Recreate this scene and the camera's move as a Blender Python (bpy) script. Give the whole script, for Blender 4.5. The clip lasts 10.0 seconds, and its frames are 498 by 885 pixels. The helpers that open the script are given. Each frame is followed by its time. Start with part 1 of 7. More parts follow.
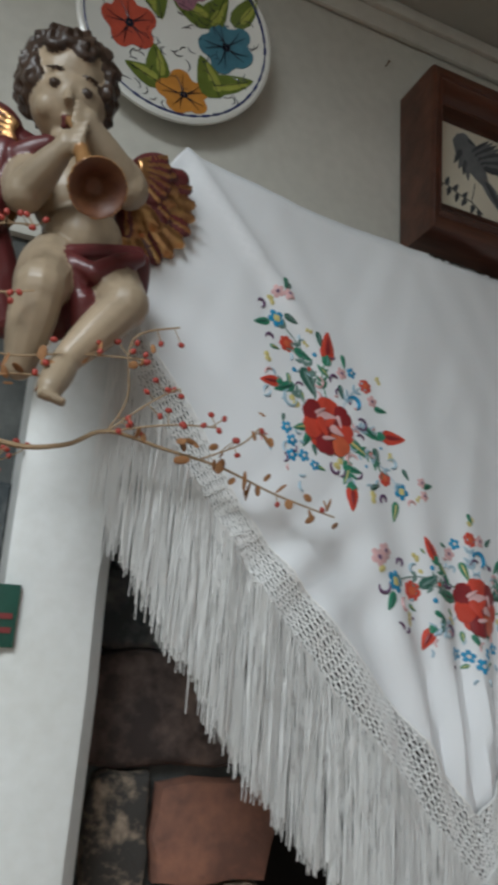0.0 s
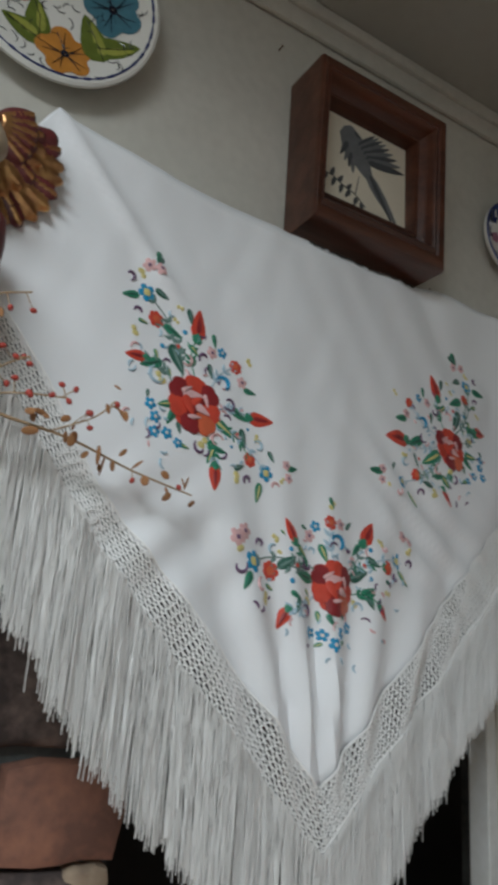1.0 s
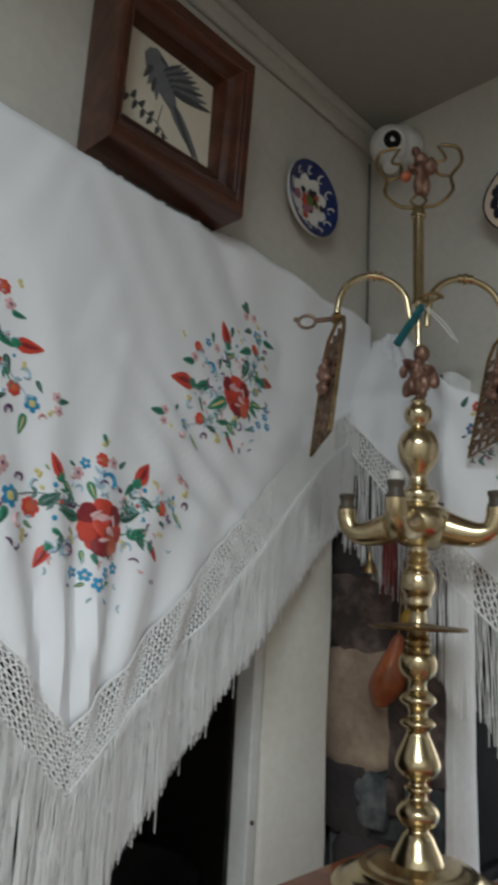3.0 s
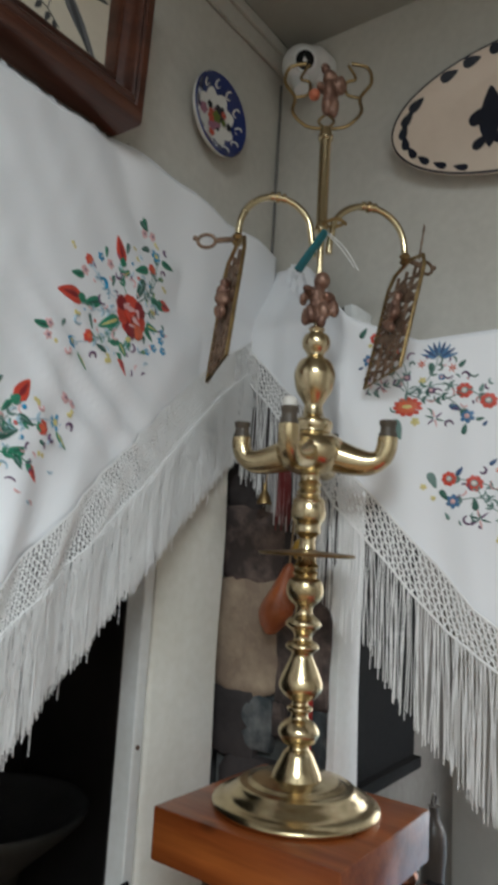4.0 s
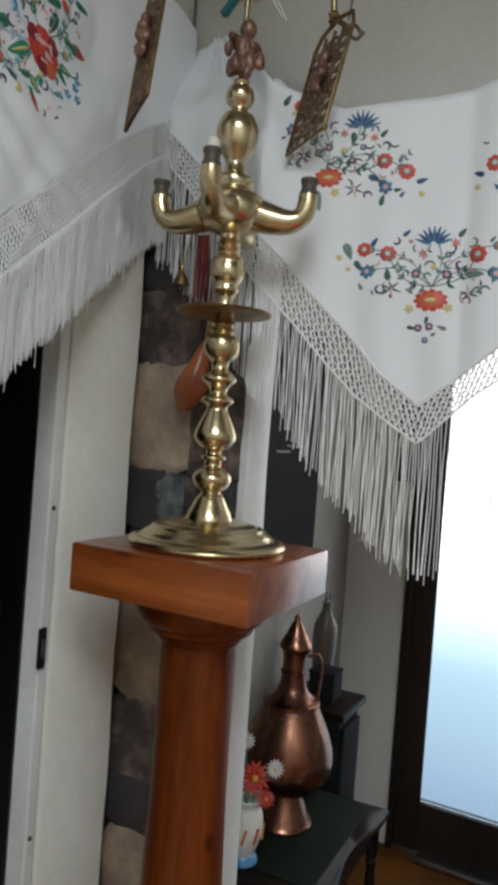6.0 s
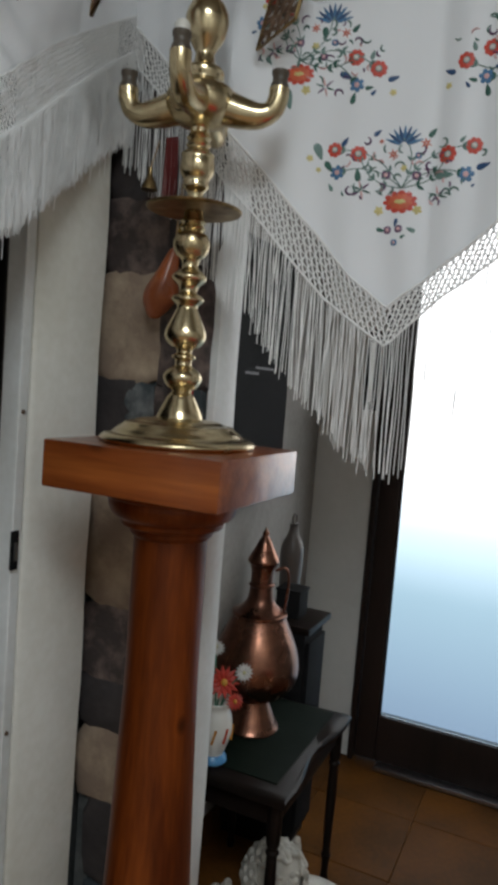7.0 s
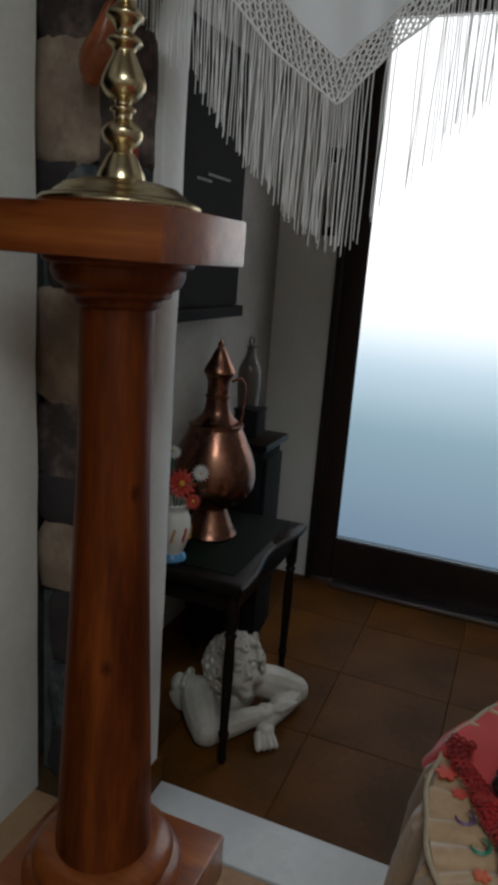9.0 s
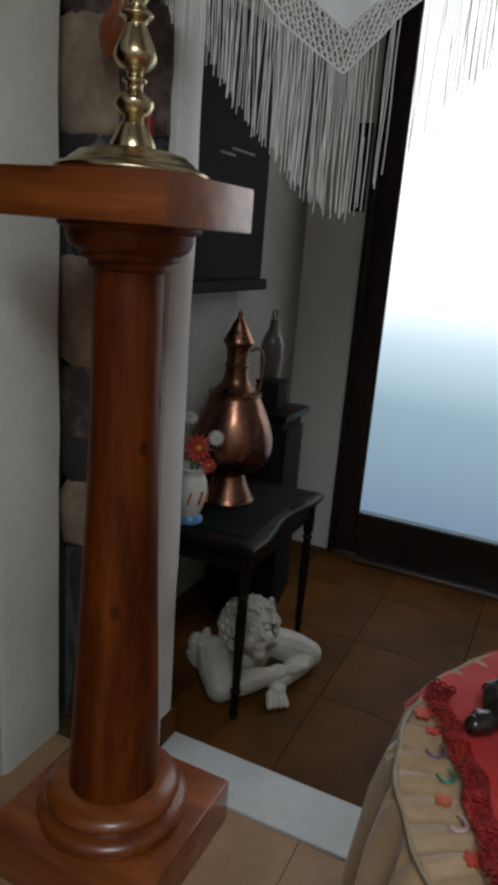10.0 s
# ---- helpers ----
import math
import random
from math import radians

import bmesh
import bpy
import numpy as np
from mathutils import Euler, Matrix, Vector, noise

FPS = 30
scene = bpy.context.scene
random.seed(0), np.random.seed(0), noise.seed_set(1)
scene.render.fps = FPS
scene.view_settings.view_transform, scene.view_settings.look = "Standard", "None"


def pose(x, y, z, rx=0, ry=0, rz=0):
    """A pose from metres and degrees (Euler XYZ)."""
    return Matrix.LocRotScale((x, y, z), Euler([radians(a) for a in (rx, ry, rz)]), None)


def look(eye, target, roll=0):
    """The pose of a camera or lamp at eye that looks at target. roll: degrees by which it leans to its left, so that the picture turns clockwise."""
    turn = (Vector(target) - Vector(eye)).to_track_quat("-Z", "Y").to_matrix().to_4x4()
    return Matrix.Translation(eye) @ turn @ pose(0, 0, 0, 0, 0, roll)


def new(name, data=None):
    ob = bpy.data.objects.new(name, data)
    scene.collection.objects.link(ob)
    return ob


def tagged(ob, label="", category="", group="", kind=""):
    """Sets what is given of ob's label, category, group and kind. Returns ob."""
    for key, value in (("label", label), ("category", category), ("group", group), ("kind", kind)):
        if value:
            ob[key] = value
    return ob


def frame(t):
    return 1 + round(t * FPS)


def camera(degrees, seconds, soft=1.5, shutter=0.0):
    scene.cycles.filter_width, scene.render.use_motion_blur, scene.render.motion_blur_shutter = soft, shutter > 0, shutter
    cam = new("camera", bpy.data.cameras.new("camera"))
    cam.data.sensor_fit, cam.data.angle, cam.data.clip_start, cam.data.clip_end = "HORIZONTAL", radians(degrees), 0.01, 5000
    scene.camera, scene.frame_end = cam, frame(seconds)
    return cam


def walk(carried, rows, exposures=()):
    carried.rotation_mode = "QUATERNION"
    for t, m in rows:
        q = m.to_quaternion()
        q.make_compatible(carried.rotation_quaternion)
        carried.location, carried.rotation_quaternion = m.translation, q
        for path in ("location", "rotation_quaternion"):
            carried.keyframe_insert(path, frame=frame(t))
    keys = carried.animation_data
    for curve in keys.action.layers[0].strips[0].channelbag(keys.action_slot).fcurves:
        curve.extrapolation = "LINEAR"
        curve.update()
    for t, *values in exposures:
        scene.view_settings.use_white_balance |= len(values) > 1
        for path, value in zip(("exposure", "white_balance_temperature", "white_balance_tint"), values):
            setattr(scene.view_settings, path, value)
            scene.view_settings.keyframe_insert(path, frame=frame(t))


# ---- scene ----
from mathutils.bvhtree import BVHTree

cam = camera(39.2, 10.0, soft=4.2, shutter=0.4)
PATH = [
    (0, (0.119, 0.188, 1.543), (0.852, 1.97, 2.08), 3.6),
    (0.5, (0.143, 0.178, 1.542), (0.998, 1.909, 2.065), 3.8),
    (1, (0.158, 0.177, 1.539), (1.144, 1.839, 2.055), 3.7),
    (1.5, (0.172, 0.183, 1.534), (1.28, 1.778, 2.015), 3.7),
    (2, (0.187, 0.175, 1.532), (1.401, 1.696, 1.995), 3.3),
    (2.5, (0.199, 0.171, 1.529), (1.496, 1.628, 1.969), 3.4),
    (3, (0.214, 0.173, 1.527), (1.626, 1.524, 1.952), 3.1),
    (4.5, (0.273, 0.176, 1.47), (1.935, 1.272, 1.659), 3.5),
    (5, (0.282, 0.177, 1.418), (1.986, 1.221, 1.507), 3.5),
    (6.5, (0.237, 0.172, 1.291), (2.027, 1.058, 1.205), 4.6),
    (7, (0.236, 0.168, 1.256), (2.045, 1.006, 1.094), 4.5),
    (7.5, (0.241, 0.164, 1.222), (2.08, 0.92, 1.004), 4.9),
    (8, (0.247, 0.154, 1.177), (2.064, 0.891, 0.786), 4.0),
    (8.5, (0.242, 0.142, 1.14), (2.058, 0.846, 0.684), 4.2),
    (9, (0.238, 0.133, 1.108), (2.043, 0.832, 0.606), 4.3),
    (9.5, (0.238, 0.106, 1.089), (2.019, 0.842, 0.553), 4.6),
    (10, (0.211, 0.056, 1.088), (1.958, 0.855, 0.534), 4.5),
]
walk(cam, [(t, look(eye, target, roll)) for t, eye, target, roll in PATH], ((0, -0.72), (2.5, -0.75), (4.5, -0.2), (6.5, -0.55), (8, -1.08), (9, -1.42), (9.5, -1.38), (10, -1.25)))

# ---------------------------------------------------------------- light
SKY = bpy.data.worlds.new("sky")
SKY.use_nodes = True
scene.world = SKY
_sky = SKY.node_tree.nodes.new("ShaderNodeTexSky")
_sky.sky_type, _sky.sun_disc, _sky.sun_elevation, _sky.sun_rotation = "NISHITA", False, radians(40), radians(200)
SKY.node_tree.links.new(_sky.outputs[0], SKY.node_tree.nodes["Background"].inputs[0])
SKY.node_tree.nodes["Background"].inputs[1].default_value = 0.08


def area_lamp(name, eye, target, sx, sy, watts, colour):
    data = bpy.data.lights.new(name, "AREA")
    data.shape, data.size, data.size_y, data.energy, data.color = "RECTANGLE", sx, sy, watts, colour
    ob = new(name, data)
    ob.matrix_world = look(eye, target)
    return ob


area_lamp("skylight_daylight", (-0.62, -0.38, 2.60), (-0.52, -0.30, 1.0), 0.86, 0.86, 66, (0.86, 0.95, 1.0))

# ---------------------------------------------------------------- materials


def material(name, colour, rough=0.6, metal=0.0, other=None, scale=8.0, amount=0.5, bump=0.0, fine=60.0, stretch=(1, 1, 1), sheen=0.0, coat=0.0, shift=0.0, sub=0.0):
    """A surface with two scales of variation in colour and relief."""
    m = bpy.data.materials.new(name)
    m.use_nodes = True
    n, l = m.node_tree.nodes, m.node_tree.links
    b = n["Principled BSDF"]
    b.inputs["Roughness"].default_value, b.inputs["Metallic"].default_value = rough, metal
    b.inputs["Sheen Weight"].default_value = sheen
    b.inputs["Coat Weight"].default_value = coat
    b.inputs["Coat Roughness"].default_value = 0.15
    tc, mp = n.new("ShaderNodeTexCoord"), n.new("ShaderNodeMapping")
    mp.inputs["Scale"].default_value = stretch
    l.new(tc.outputs["Object"], mp.inputs[0])
    big, small = n.new("ShaderNodeTexNoise"), n.new("ShaderNodeTexNoise")
    for node, s, d in ((big, scale, 5), (small, fine, 3)):
        node.inputs["Scale"].default_value, node.inputs["Detail"].default_value = s, d
        l.new(mp.outputs[0], node.inputs["Vector"])
    mix = n.new("ShaderNodeMix")
    mix.data_type = "RGBA"
    mix.inputs["A"].default_value, mix.inputs["B"].default_value = (*colour, 1), (*(other or [c * 0.75 for c in colour]), 1)
    add = n.new("ShaderNodeMath")
    add.operation = "MULTIPLY_ADD"
    add.inputs[1].default_value = 0.35
    l.new(small.outputs[0], add.inputs[0])
    l.new(big.outputs[0], add.inputs[2])
    rng = n.new("ShaderNodeMapRange")
    rng.inputs["From Min"].default_value, rng.inputs["From Max"].default_value = 0.45, 0.9
    rng.inputs["To Max"].default_value = amount * 2
    l.new(add.outputs[0], rng.inputs["Value"])
    l.new(rng.outputs[0], mix.inputs["Factor"])
    out = mix.outputs["Result"]
    if shift:
        info, hsv = n.new("ShaderNodeObjectInfo"), n.new("ShaderNodeHueSaturation")
        r = n.new("ShaderNodeMapRange")
        r.inputs["To Min"].default_value, r.inputs["To Max"].default_value = 1 - shift, 1 + shift
        l.new(info.outputs["Random"], r.inputs["Value"])
        l.new(r.outputs[0], hsv.inputs["Value"])
        l.new(out, hsv.inputs["Color"])
        out = hsv.outputs[0]
    l.new(out, b.inputs["Base Color"])
    if rough > 0.12:
        rr = n.new("ShaderNodeMapRange")
        rr.inputs["To Min"].default_value, rr.inputs["To Max"].default_value = max(0.03, rough - 0.12), min(1, rough + 0.12)
        l.new(big.outputs[0], rr.inputs["Value"])
        l.new(rr.outputs[0], b.inputs["Roughness"])
    if bump:
        bp = n.new("ShaderNodeBump")
        bp.inputs["Strength"].default_value, bp.inputs["Distance"].default_value = min(1, bump), 0.004
        l.new(add.outputs[0], bp.inputs["Height"])
        l.new(bp.outputs[0], b.inputs["Normal"])
    return m


def wood(name, dark, light, rings=14.0, along=(1, 1, 0.08), rough=0.35, coat=0.3, knots=True):
    """Grain that runs along one axis, with darker knots."""
    m = material(name, light, rough, 0, dark, 22, 0.55, 0.25, 160, along, coat=coat)
    n, l = m.node_tree.nodes, m.node_tree.links
    b = n["Principled BSDF"]
    src = b.inputs["Base Color"].links[0].from_socket
    tc, mp = n.new("ShaderNodeTexCoord"), n.new("ShaderNodeMapping")
    mp.inputs["Scale"].default_value = [a * 1.6 if a < 1 else 1.0 for a in along]
    l.new(tc.outputs["Object"], mp.inputs[0])
    wv = n.new("ShaderNodeTexNoise")
    wv.inputs["Scale"].default_value, wv.inputs["Detail"].default_value, wv.inputs["Distortion"].default_value = rings, 4, 1.2
    l.new(mp.outputs[0], wv.inputs["Vector"])
    ramp = n.new("ShaderNodeValToRGB")
    ramp.color_ramp.elements[0].position, ramp.color_ramp.elements[1].position = 0.38, 0.62
    ramp.color_ramp.elements[0].color, ramp.color_ramp.elements[1].color = (0.55, 0.5, 0.45, 1), (1, 1, 1, 1)
    l.new(wv.outputs[0], ramp.inputs[0])
    mul = n.new("ShaderNodeMix")
    mul.data_type, mul.blend_type = "RGBA", "MULTIPLY"
    mul.inputs["Factor"].default_value = 0.7
    l.new(src, mul.inputs["A"])
    l.new(ramp.outputs[0], mul.inputs["B"])
    out = mul.outputs["Result"]
    if knots:
        vo = n.new("ShaderNodeTexVoronoi")
        vo.inputs["Scale"].default_value = 8.0
        mp2 = n.new("ShaderNodeMapping")
        mp2.inputs["Scale"].default_value = [0.75 if a < 1 else 1.0 for a in along]
        l.new(tc.outputs["Object"], mp2.inputs[0])
        l.new(mp2.outputs[0], vo.inputs["Vector"])
        kr = n.new("ShaderNodeMapRange")
        kr.inputs["From Min"].default_value, kr.inputs["From Max"].default_value = 0.05, 0.11
        kr.inputs["To Min"].default_value, kr.inputs["To Max"].default_value = 0.85, 0.0
        l.new(vo.outputs["Distance"], kr.inputs["Value"])
        km = n.new("ShaderNodeMix")
        km.data_type = "RGBA"
        km.inputs["B"].default_value = (*[c * 0.35 for c in dark], 1)
        l.new(kr.outputs[0], km.inputs["Factor"])
        l.new(out, km.inputs["A"])
        out = km.outputs["Result"]
    l.new(out, b.inputs["Base Color"])
    return m


ROOM = material("pale_room_paint", (0.62, 0.60, 0.56), 0.75, 0, (0.50, 0.48, 0.44), 3.0, 0.4, 0.2, 45)
PLASTER = material("white_plaster", (0.70, 0.69, 0.66), 0.75, 0, (0.58, 0.57, 0.53), 3.2, 0.35, 0.35, 45)
HALL = material("dimmed_hall_plaster", (0.36, 0.34, 0.315), 0.8, 0, (0.25, 0.235, 0.215), 3, 0.6, 0.4, 50)
UPPER = material("cream_wall_paint", (0.60, 0.575, 0.515), 0.6, 0, (0.46, 0.44, 0.39), 2.5, 0.5, 0.18, 60)
PAINT = material("white_gloss_paint", (0.85, 0.87, 0.87), 0.38, 0, (0.62, 0.62, 0.58), 5, 0.35, 0.15, 70)
AGED = material("aged_white_paint", (0.82, 0.81, 0.76), 0.5, 0, (0.66, 0.64, 0.56), 4, 0.5, 0.35, 60)
# Ceiling colour set below the walls' to stand in for its shade.
CEILING = material("shaded_ceiling_paint", (0.36, 0.35, 0.31), 0.8, 0, (0.30, 0.29, 0.25), 2, 0.4, 0.1, 50)
CLOTH = material("white_crepe", (0.84, 0.85, 0.87), 0.55, 0, (0.80, 0.81, 0.83), 6, 0.3, 0.12, 700, sheen=0.2)
THREAD = material("white_silk_thread", (0.88, 0.88, 0.87), 0.5, 0, (0.80, 0.79, 0.77), 30, 0.3, 0, 200, sheen=0.2)
BRASS = material("polished_brass", (0.74, 0.62, 0.40), 0.24, 1.0, (0.50, 0.39, 0.22), 18, 0.5, 0.06, 90)
OLD_BRASS = material("aged_brass", (0.42, 0.29, 0.13), 0.38, 1.0, (0.18, 0.12, 0.06), 40, 0.6, 0.3, 150)
BRONZE = material("dull_bronze", (0.30, 0.20, 0.14), 0.45, 0.7, (0.14, 0.09, 0.06), 60, 0.6, 0.3, 200)
COPPER = material("worn_copper", (0.38, 0.175, 0.11), 0.28, 1.0, (0.15, 0.07, 0.05), 9, 0.6, 0.12, 60)
SOCKET = material("brown_bakelite", (0.09, 0.07, 0.05), 0.45)
WAX = material("white_candle_sleeve", (0.75, 0.72, 0.65), 0.5)
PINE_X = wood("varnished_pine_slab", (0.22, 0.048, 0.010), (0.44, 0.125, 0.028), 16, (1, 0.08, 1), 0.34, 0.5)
# The slab's pine with upright grain, darkened for the shade under the slab.
PINE_SHADED = wood("varnished_pine_shaded", (0.10, 0.018, 0.003), (0.27, 0.062, 0.009), 15, (1, 1, 0.10), 0.42, 0.0)
FRAME_WOOD = wood("mahogany_frame", (0.055, 0.017, 0.009), (0.13, 0.043, 0.022), 20, (0.1, 1, 1), 0.38, 0.15, False)
DARK_WOOD = material("dark_walnut", (0.012, 0.0075, 0.006), 0.36, 0, (0.007, 0.005, 0.004), 14, 0.5, 0.1, 90, (0.2, 1, 1))
DOOR_WOOD = material("dark_door_wood", (0.035, 0.022, 0.018), 0.45, 0, (0.018, 0.012, 0.010), 10, 0.5, 0.15, 90, (1, 1, 0.15))
LEATHER = material("green_table_leather", (0.006, 0.011, 0.007), 0.6, 0, (0.005, 0.009, 0.006), 12, 0.5, 0.2, 120)
MARBLE = material("white_marble", (0.72, 0.74, 0.74), 0.3, 0, (0.56, 0.58, 0.60), 6, 0.45, 0, 40)
TILE_BROWN = material("brown_stoneware_tile", (0.135, 0.048, 0.007), 0.5, 0, (0.07, 0.028, 0.006), 4, 0.6, 0.1, 70, shift=0.06)
TILE_TAN = material("tan_floor_tile", (0.52, 0.32, 0.18), 0.55, 0, (0.36, 0.21, 0.11), 6, 0.6, 0.1, 70, shift=0.12)
GROUT = material("brown_grout", (0.10, 0.052, 0.018), 0.9, 0, None, 20, 0.4, 0.2, 120)
MORTAR = material("dark_mortar", (0.13, 0.135, 0.13), 0.95, 0, (0.05, 0.055, 0.055), 18, 0.5, 0.7, 90)
STONE_BEIGE = material("beige_field_stone", (0.44, 0.34, 0.24), 0.85, 0, (0.26, 0.19, 0.14), 14, 0.7, 0.9, 70)
STONE_BROWN = material("brown_field_stone", (0.20, 0.145, 0.125), 0.85, 0, (0.06, 0.045, 0.042), 20, 0.8, 1.0, 90)
STONE_GREY = material("grey_field_stone", (0.16, 0.165, 0.165), 0.85, 0, (0.045, 0.055, 0.06), 22, 0.8, 1.0, 90)
STONE_DARK = material("dark_slate_stone", (0.06, 0.05, 0.05), 0.85, 0, (0.03, 0.025, 0.025), 9, 0.6, 0.7, 70)
GRANITE = material("speckled_granite", (0.46, 0.36, 0.27), 0.8, 0, (0.07, 0.065, 0.06), 45, 0.9, 0.5, 160)
BRICK = material("red_brick", (0.38, 0.17, 0.11), 0.85, 0, (0.20, 0.10, 0.075), 16, 0.7, 0.9, 90)
BLACK = material("black_lacquer", (0.010, 0.010, 0.011), 0.75, 0, (0.02, 0.02, 0.02), 8, 0.4)
PORCELAIN = material("white_porcelain", (0.75, 0.74, 0.70), 0.18, 0, (0.68, 0.66, 0.60), 10, 0.3, 0, 50, coat=0.4)
MAJOLICA = material("cream_glazed_pottery", (0.72, 0.60, 0.49), 0.2, 0, (0.64, 0.52, 0.42), 8, 0.4, 0, 60, coat=0.5)
PLASTIC = material("white_plastic", (0.76, 0.76, 0.74), 0.35)


for _m, _s in ((BLACK, 0.06), (DARK_WOOD, 0.1), (LEATHER, 0.08), (TILE_BROWN, 0.1), (DOOR_WOOD, 0.2), (PINE_SHADED, 0.2)):
    _m.node_tree.nodes["Principled BSDF"].inputs["Specular IOR Level"].default_value = _s


def colour(name, rgb, rough=0.5, **more):
    return material(name, rgb, rough, 0, [c * 0.72 for c in rgb], 60, 0.4, 0, 300, **more)


# ---------------------------------------------------------------- building tools


def thing(name, label, category, group="", at=(0, 0, 0)):
    ob = new(name)
    ob.empty_display_size = 0.05
    ob.location = at
    return tagged(ob, label, category, group)


def part(name, bm, mat, parent=None, label="", smooth=True, kind=""):
    """One mesh object from a bmesh, in world coordinates, under a thing or a part."""
    bmesh.ops.recalc_face_normals(bm, faces=bm.faces)
    me = bpy.data.meshes.new(name)
    bm.to_mesh(me)
    bm.free()
    for m in mat if isinstance(mat, (list, tuple)) else [mat]:
        me.materials.append(m)
    if smooth:
        me.polygons.foreach_set("use_smooth", [True] * len(me.polygons))
        me.set_sharp_from_angle(angle=radians(38))
    ob = new(name, me)
    if parent is not None:
        ob.parent = parent
        ob.matrix_parent_inverse = Matrix.Translation(-parent.location) if parent.parent is None else Matrix.Identity(4)
    return tagged(ob, label, "", "", kind)


def structure(name, bm, mat, label, category, smooth=False):
    return tagged(part(name, bm, mat, None, "", smooth), label, category, "", "structure")


def box(bm, a, b, bevel=0.0, mat=0):
    """A block between two corners with rounded edges."""
    lo, hi = [min(p, q) for p, q in zip(a, b)], [max(p, q) for p, q in zip(a, b)]
    v = [bm.verts.new((x, y, z)) for x in (lo[0], hi[0]) for y in (lo[1], hi[1]) for z in (lo[2], hi[2])]
    faces = [bm.faces.new([v[i] for i in q]) for q in ((0, 1, 3, 2), (4, 6, 7, 5), (0, 4, 5, 1), (2, 3, 7, 6), (0, 2, 6, 4), (1, 5, 7, 3))]
    for q in faces:
        q.material_index = mat
    if bevel:
        edges = list({e for q in faces for e in q.edges})
        bmesh.ops.bevel(bm, geom=edges, offset=bevel, segments=2, affect="EDGES", profile=0.6)
    return bm


def block(a, b, bevel=0.0):
    return box(bmesh.new(), a, b, bevel)


def lathe(profile, at, steps=40, bm=None, mat=0):
    """A turned body: (radius, height) pairs from the foot up, round a vertical axis."""
    bm = bm or bmesh.new()
    rings = []
    for r, z in profile:
        if r < 1e-5:
            rings.append([bm.verts.new((at[0], at[1], at[2] + z))])
        else:
            rings.append([bm.verts.new((at[0] + r * math.cos(2 * math.pi * k / steps), at[1] + r * math.sin(2 * math.pi * k / steps), at[2] + z)) for k in range(steps)])
    for a, b in zip(rings, rings[1:]):
        for k in range(steps):
            q = [a[k % len(a)], a[(k + 1) % len(a)], b[(k + 1) % len(b)], b[k % len(b)]]
            q = [v for i, v in enumerate(q) if v not in q[:i]]
            if len(q) > 2:
                bm.faces.new(q).material_index = mat
    for ring in (rings[0], rings[-1]):
        if len(ring) > 2:
            bm.faces.new(ring).material_index = mat
    return bm


def curve_profile(points, steps=6):
    """A smooth run through (radius, height) points."""
    pts = [Vector(q) for q in points]
    out = []
    for i in range(len(pts) - 1):
        p0, p1, p2, p3 = pts[max(i - 1, 0)], pts[i], pts[i + 1], pts[min(i + 2, len(pts) - 1)]
        for k in range(steps):
            t = k / steps
            out.append(0.5 * (2 * p1 + (p2 - p0) * t + (2 * p0 - 5 * p1 + 4 * p2 - p3) * t * t + (3 * p1 - p0 - 3 * p2 + p3) * t ** 3))
    out.append(pts[-1])
    return [tuple(q) for q in out]


def tube(points, radius, sides=6, bm=None, mat=0, cap=True):
    """A round cord or rod along points; radius a number or one for each point."""
    bm = bm or bmesh.new()
    pts = [Vector(q) for q in points]
    rad = radius if isinstance(radius, (list, tuple)) else [radius] * len(pts)
    rings, last = [], None
    for i, q in enumerate(pts):
        d = (pts[min(i + 1, len(pts) - 1)] - pts[max(i - 1, 0)]).normalized()
        ref = last if last is not None else (Vector((0, 0, 1)) if abs(d.z) < 0.9 else Vector((1, 0, 0)))
        a = (ref - d * ref.dot(d)).normalized()
        b = d.cross(a)
        last = a
        rings.append([bm.verts.new(q + rad[i] * (a * math.cos(2 * math.pi * k / sides) + b * math.sin(2 * math.pi * k / sides))) for k in range(sides)])
    for a, b in zip(rings, rings[1:]):
        for k in range(sides):
            bm.faces.new((a[k], a[(k + 1) % sides], b[(k + 1) % sides], b[k])).material_index = mat
    if cap and sides > 2:
        bm.faces.new(rings[0]).material_index = mat
        bm.faces.new(rings[-1]).material_index = mat
    return bm


def smooth_path(points, steps=8):
    pts = [Vector(q) for q in points]
    out = []
    for i in range(len(pts) - 1):
        p0, p1, p2, p3 = pts[max(i - 1, 0)], pts[i], pts[i + 1], pts[min(i + 2, len(pts) - 1)]
        for k in range(steps):
            t = k / steps
            out.append(0.5 * (2 * p1 + (p2 - p0) * t + (2 * p0 - 5 * p1 + 4 * p2 - p3) * t * t + (3 * p1 - p0 - 3 * p2 + p3) * t ** 3))
    out.append(pts[-1])
    return out


def blob(bm, at, radii, turn=None, mat=0, rough=0.0, u=14, v=9):
    """An ellipsoid, uneven by rough, added to a mesh."""
    m = Matrix.Translation(at) @ (turn.to_4x4() if turn else Matrix.Identity(4)) @ Matrix.Diagonal((*radii, 1))
    made = bmesh.ops.create_uvsphere(bm, u_segments=u, v_segments=v, radius=1.0, matrix=m)["verts"]
    for q in {f for w in made for f in w.link_faces}:
        q.material_index = mat
    if rough:
        for w in made:
            w.co += rough * noise.noise_vector(w.co * 40)
    return made


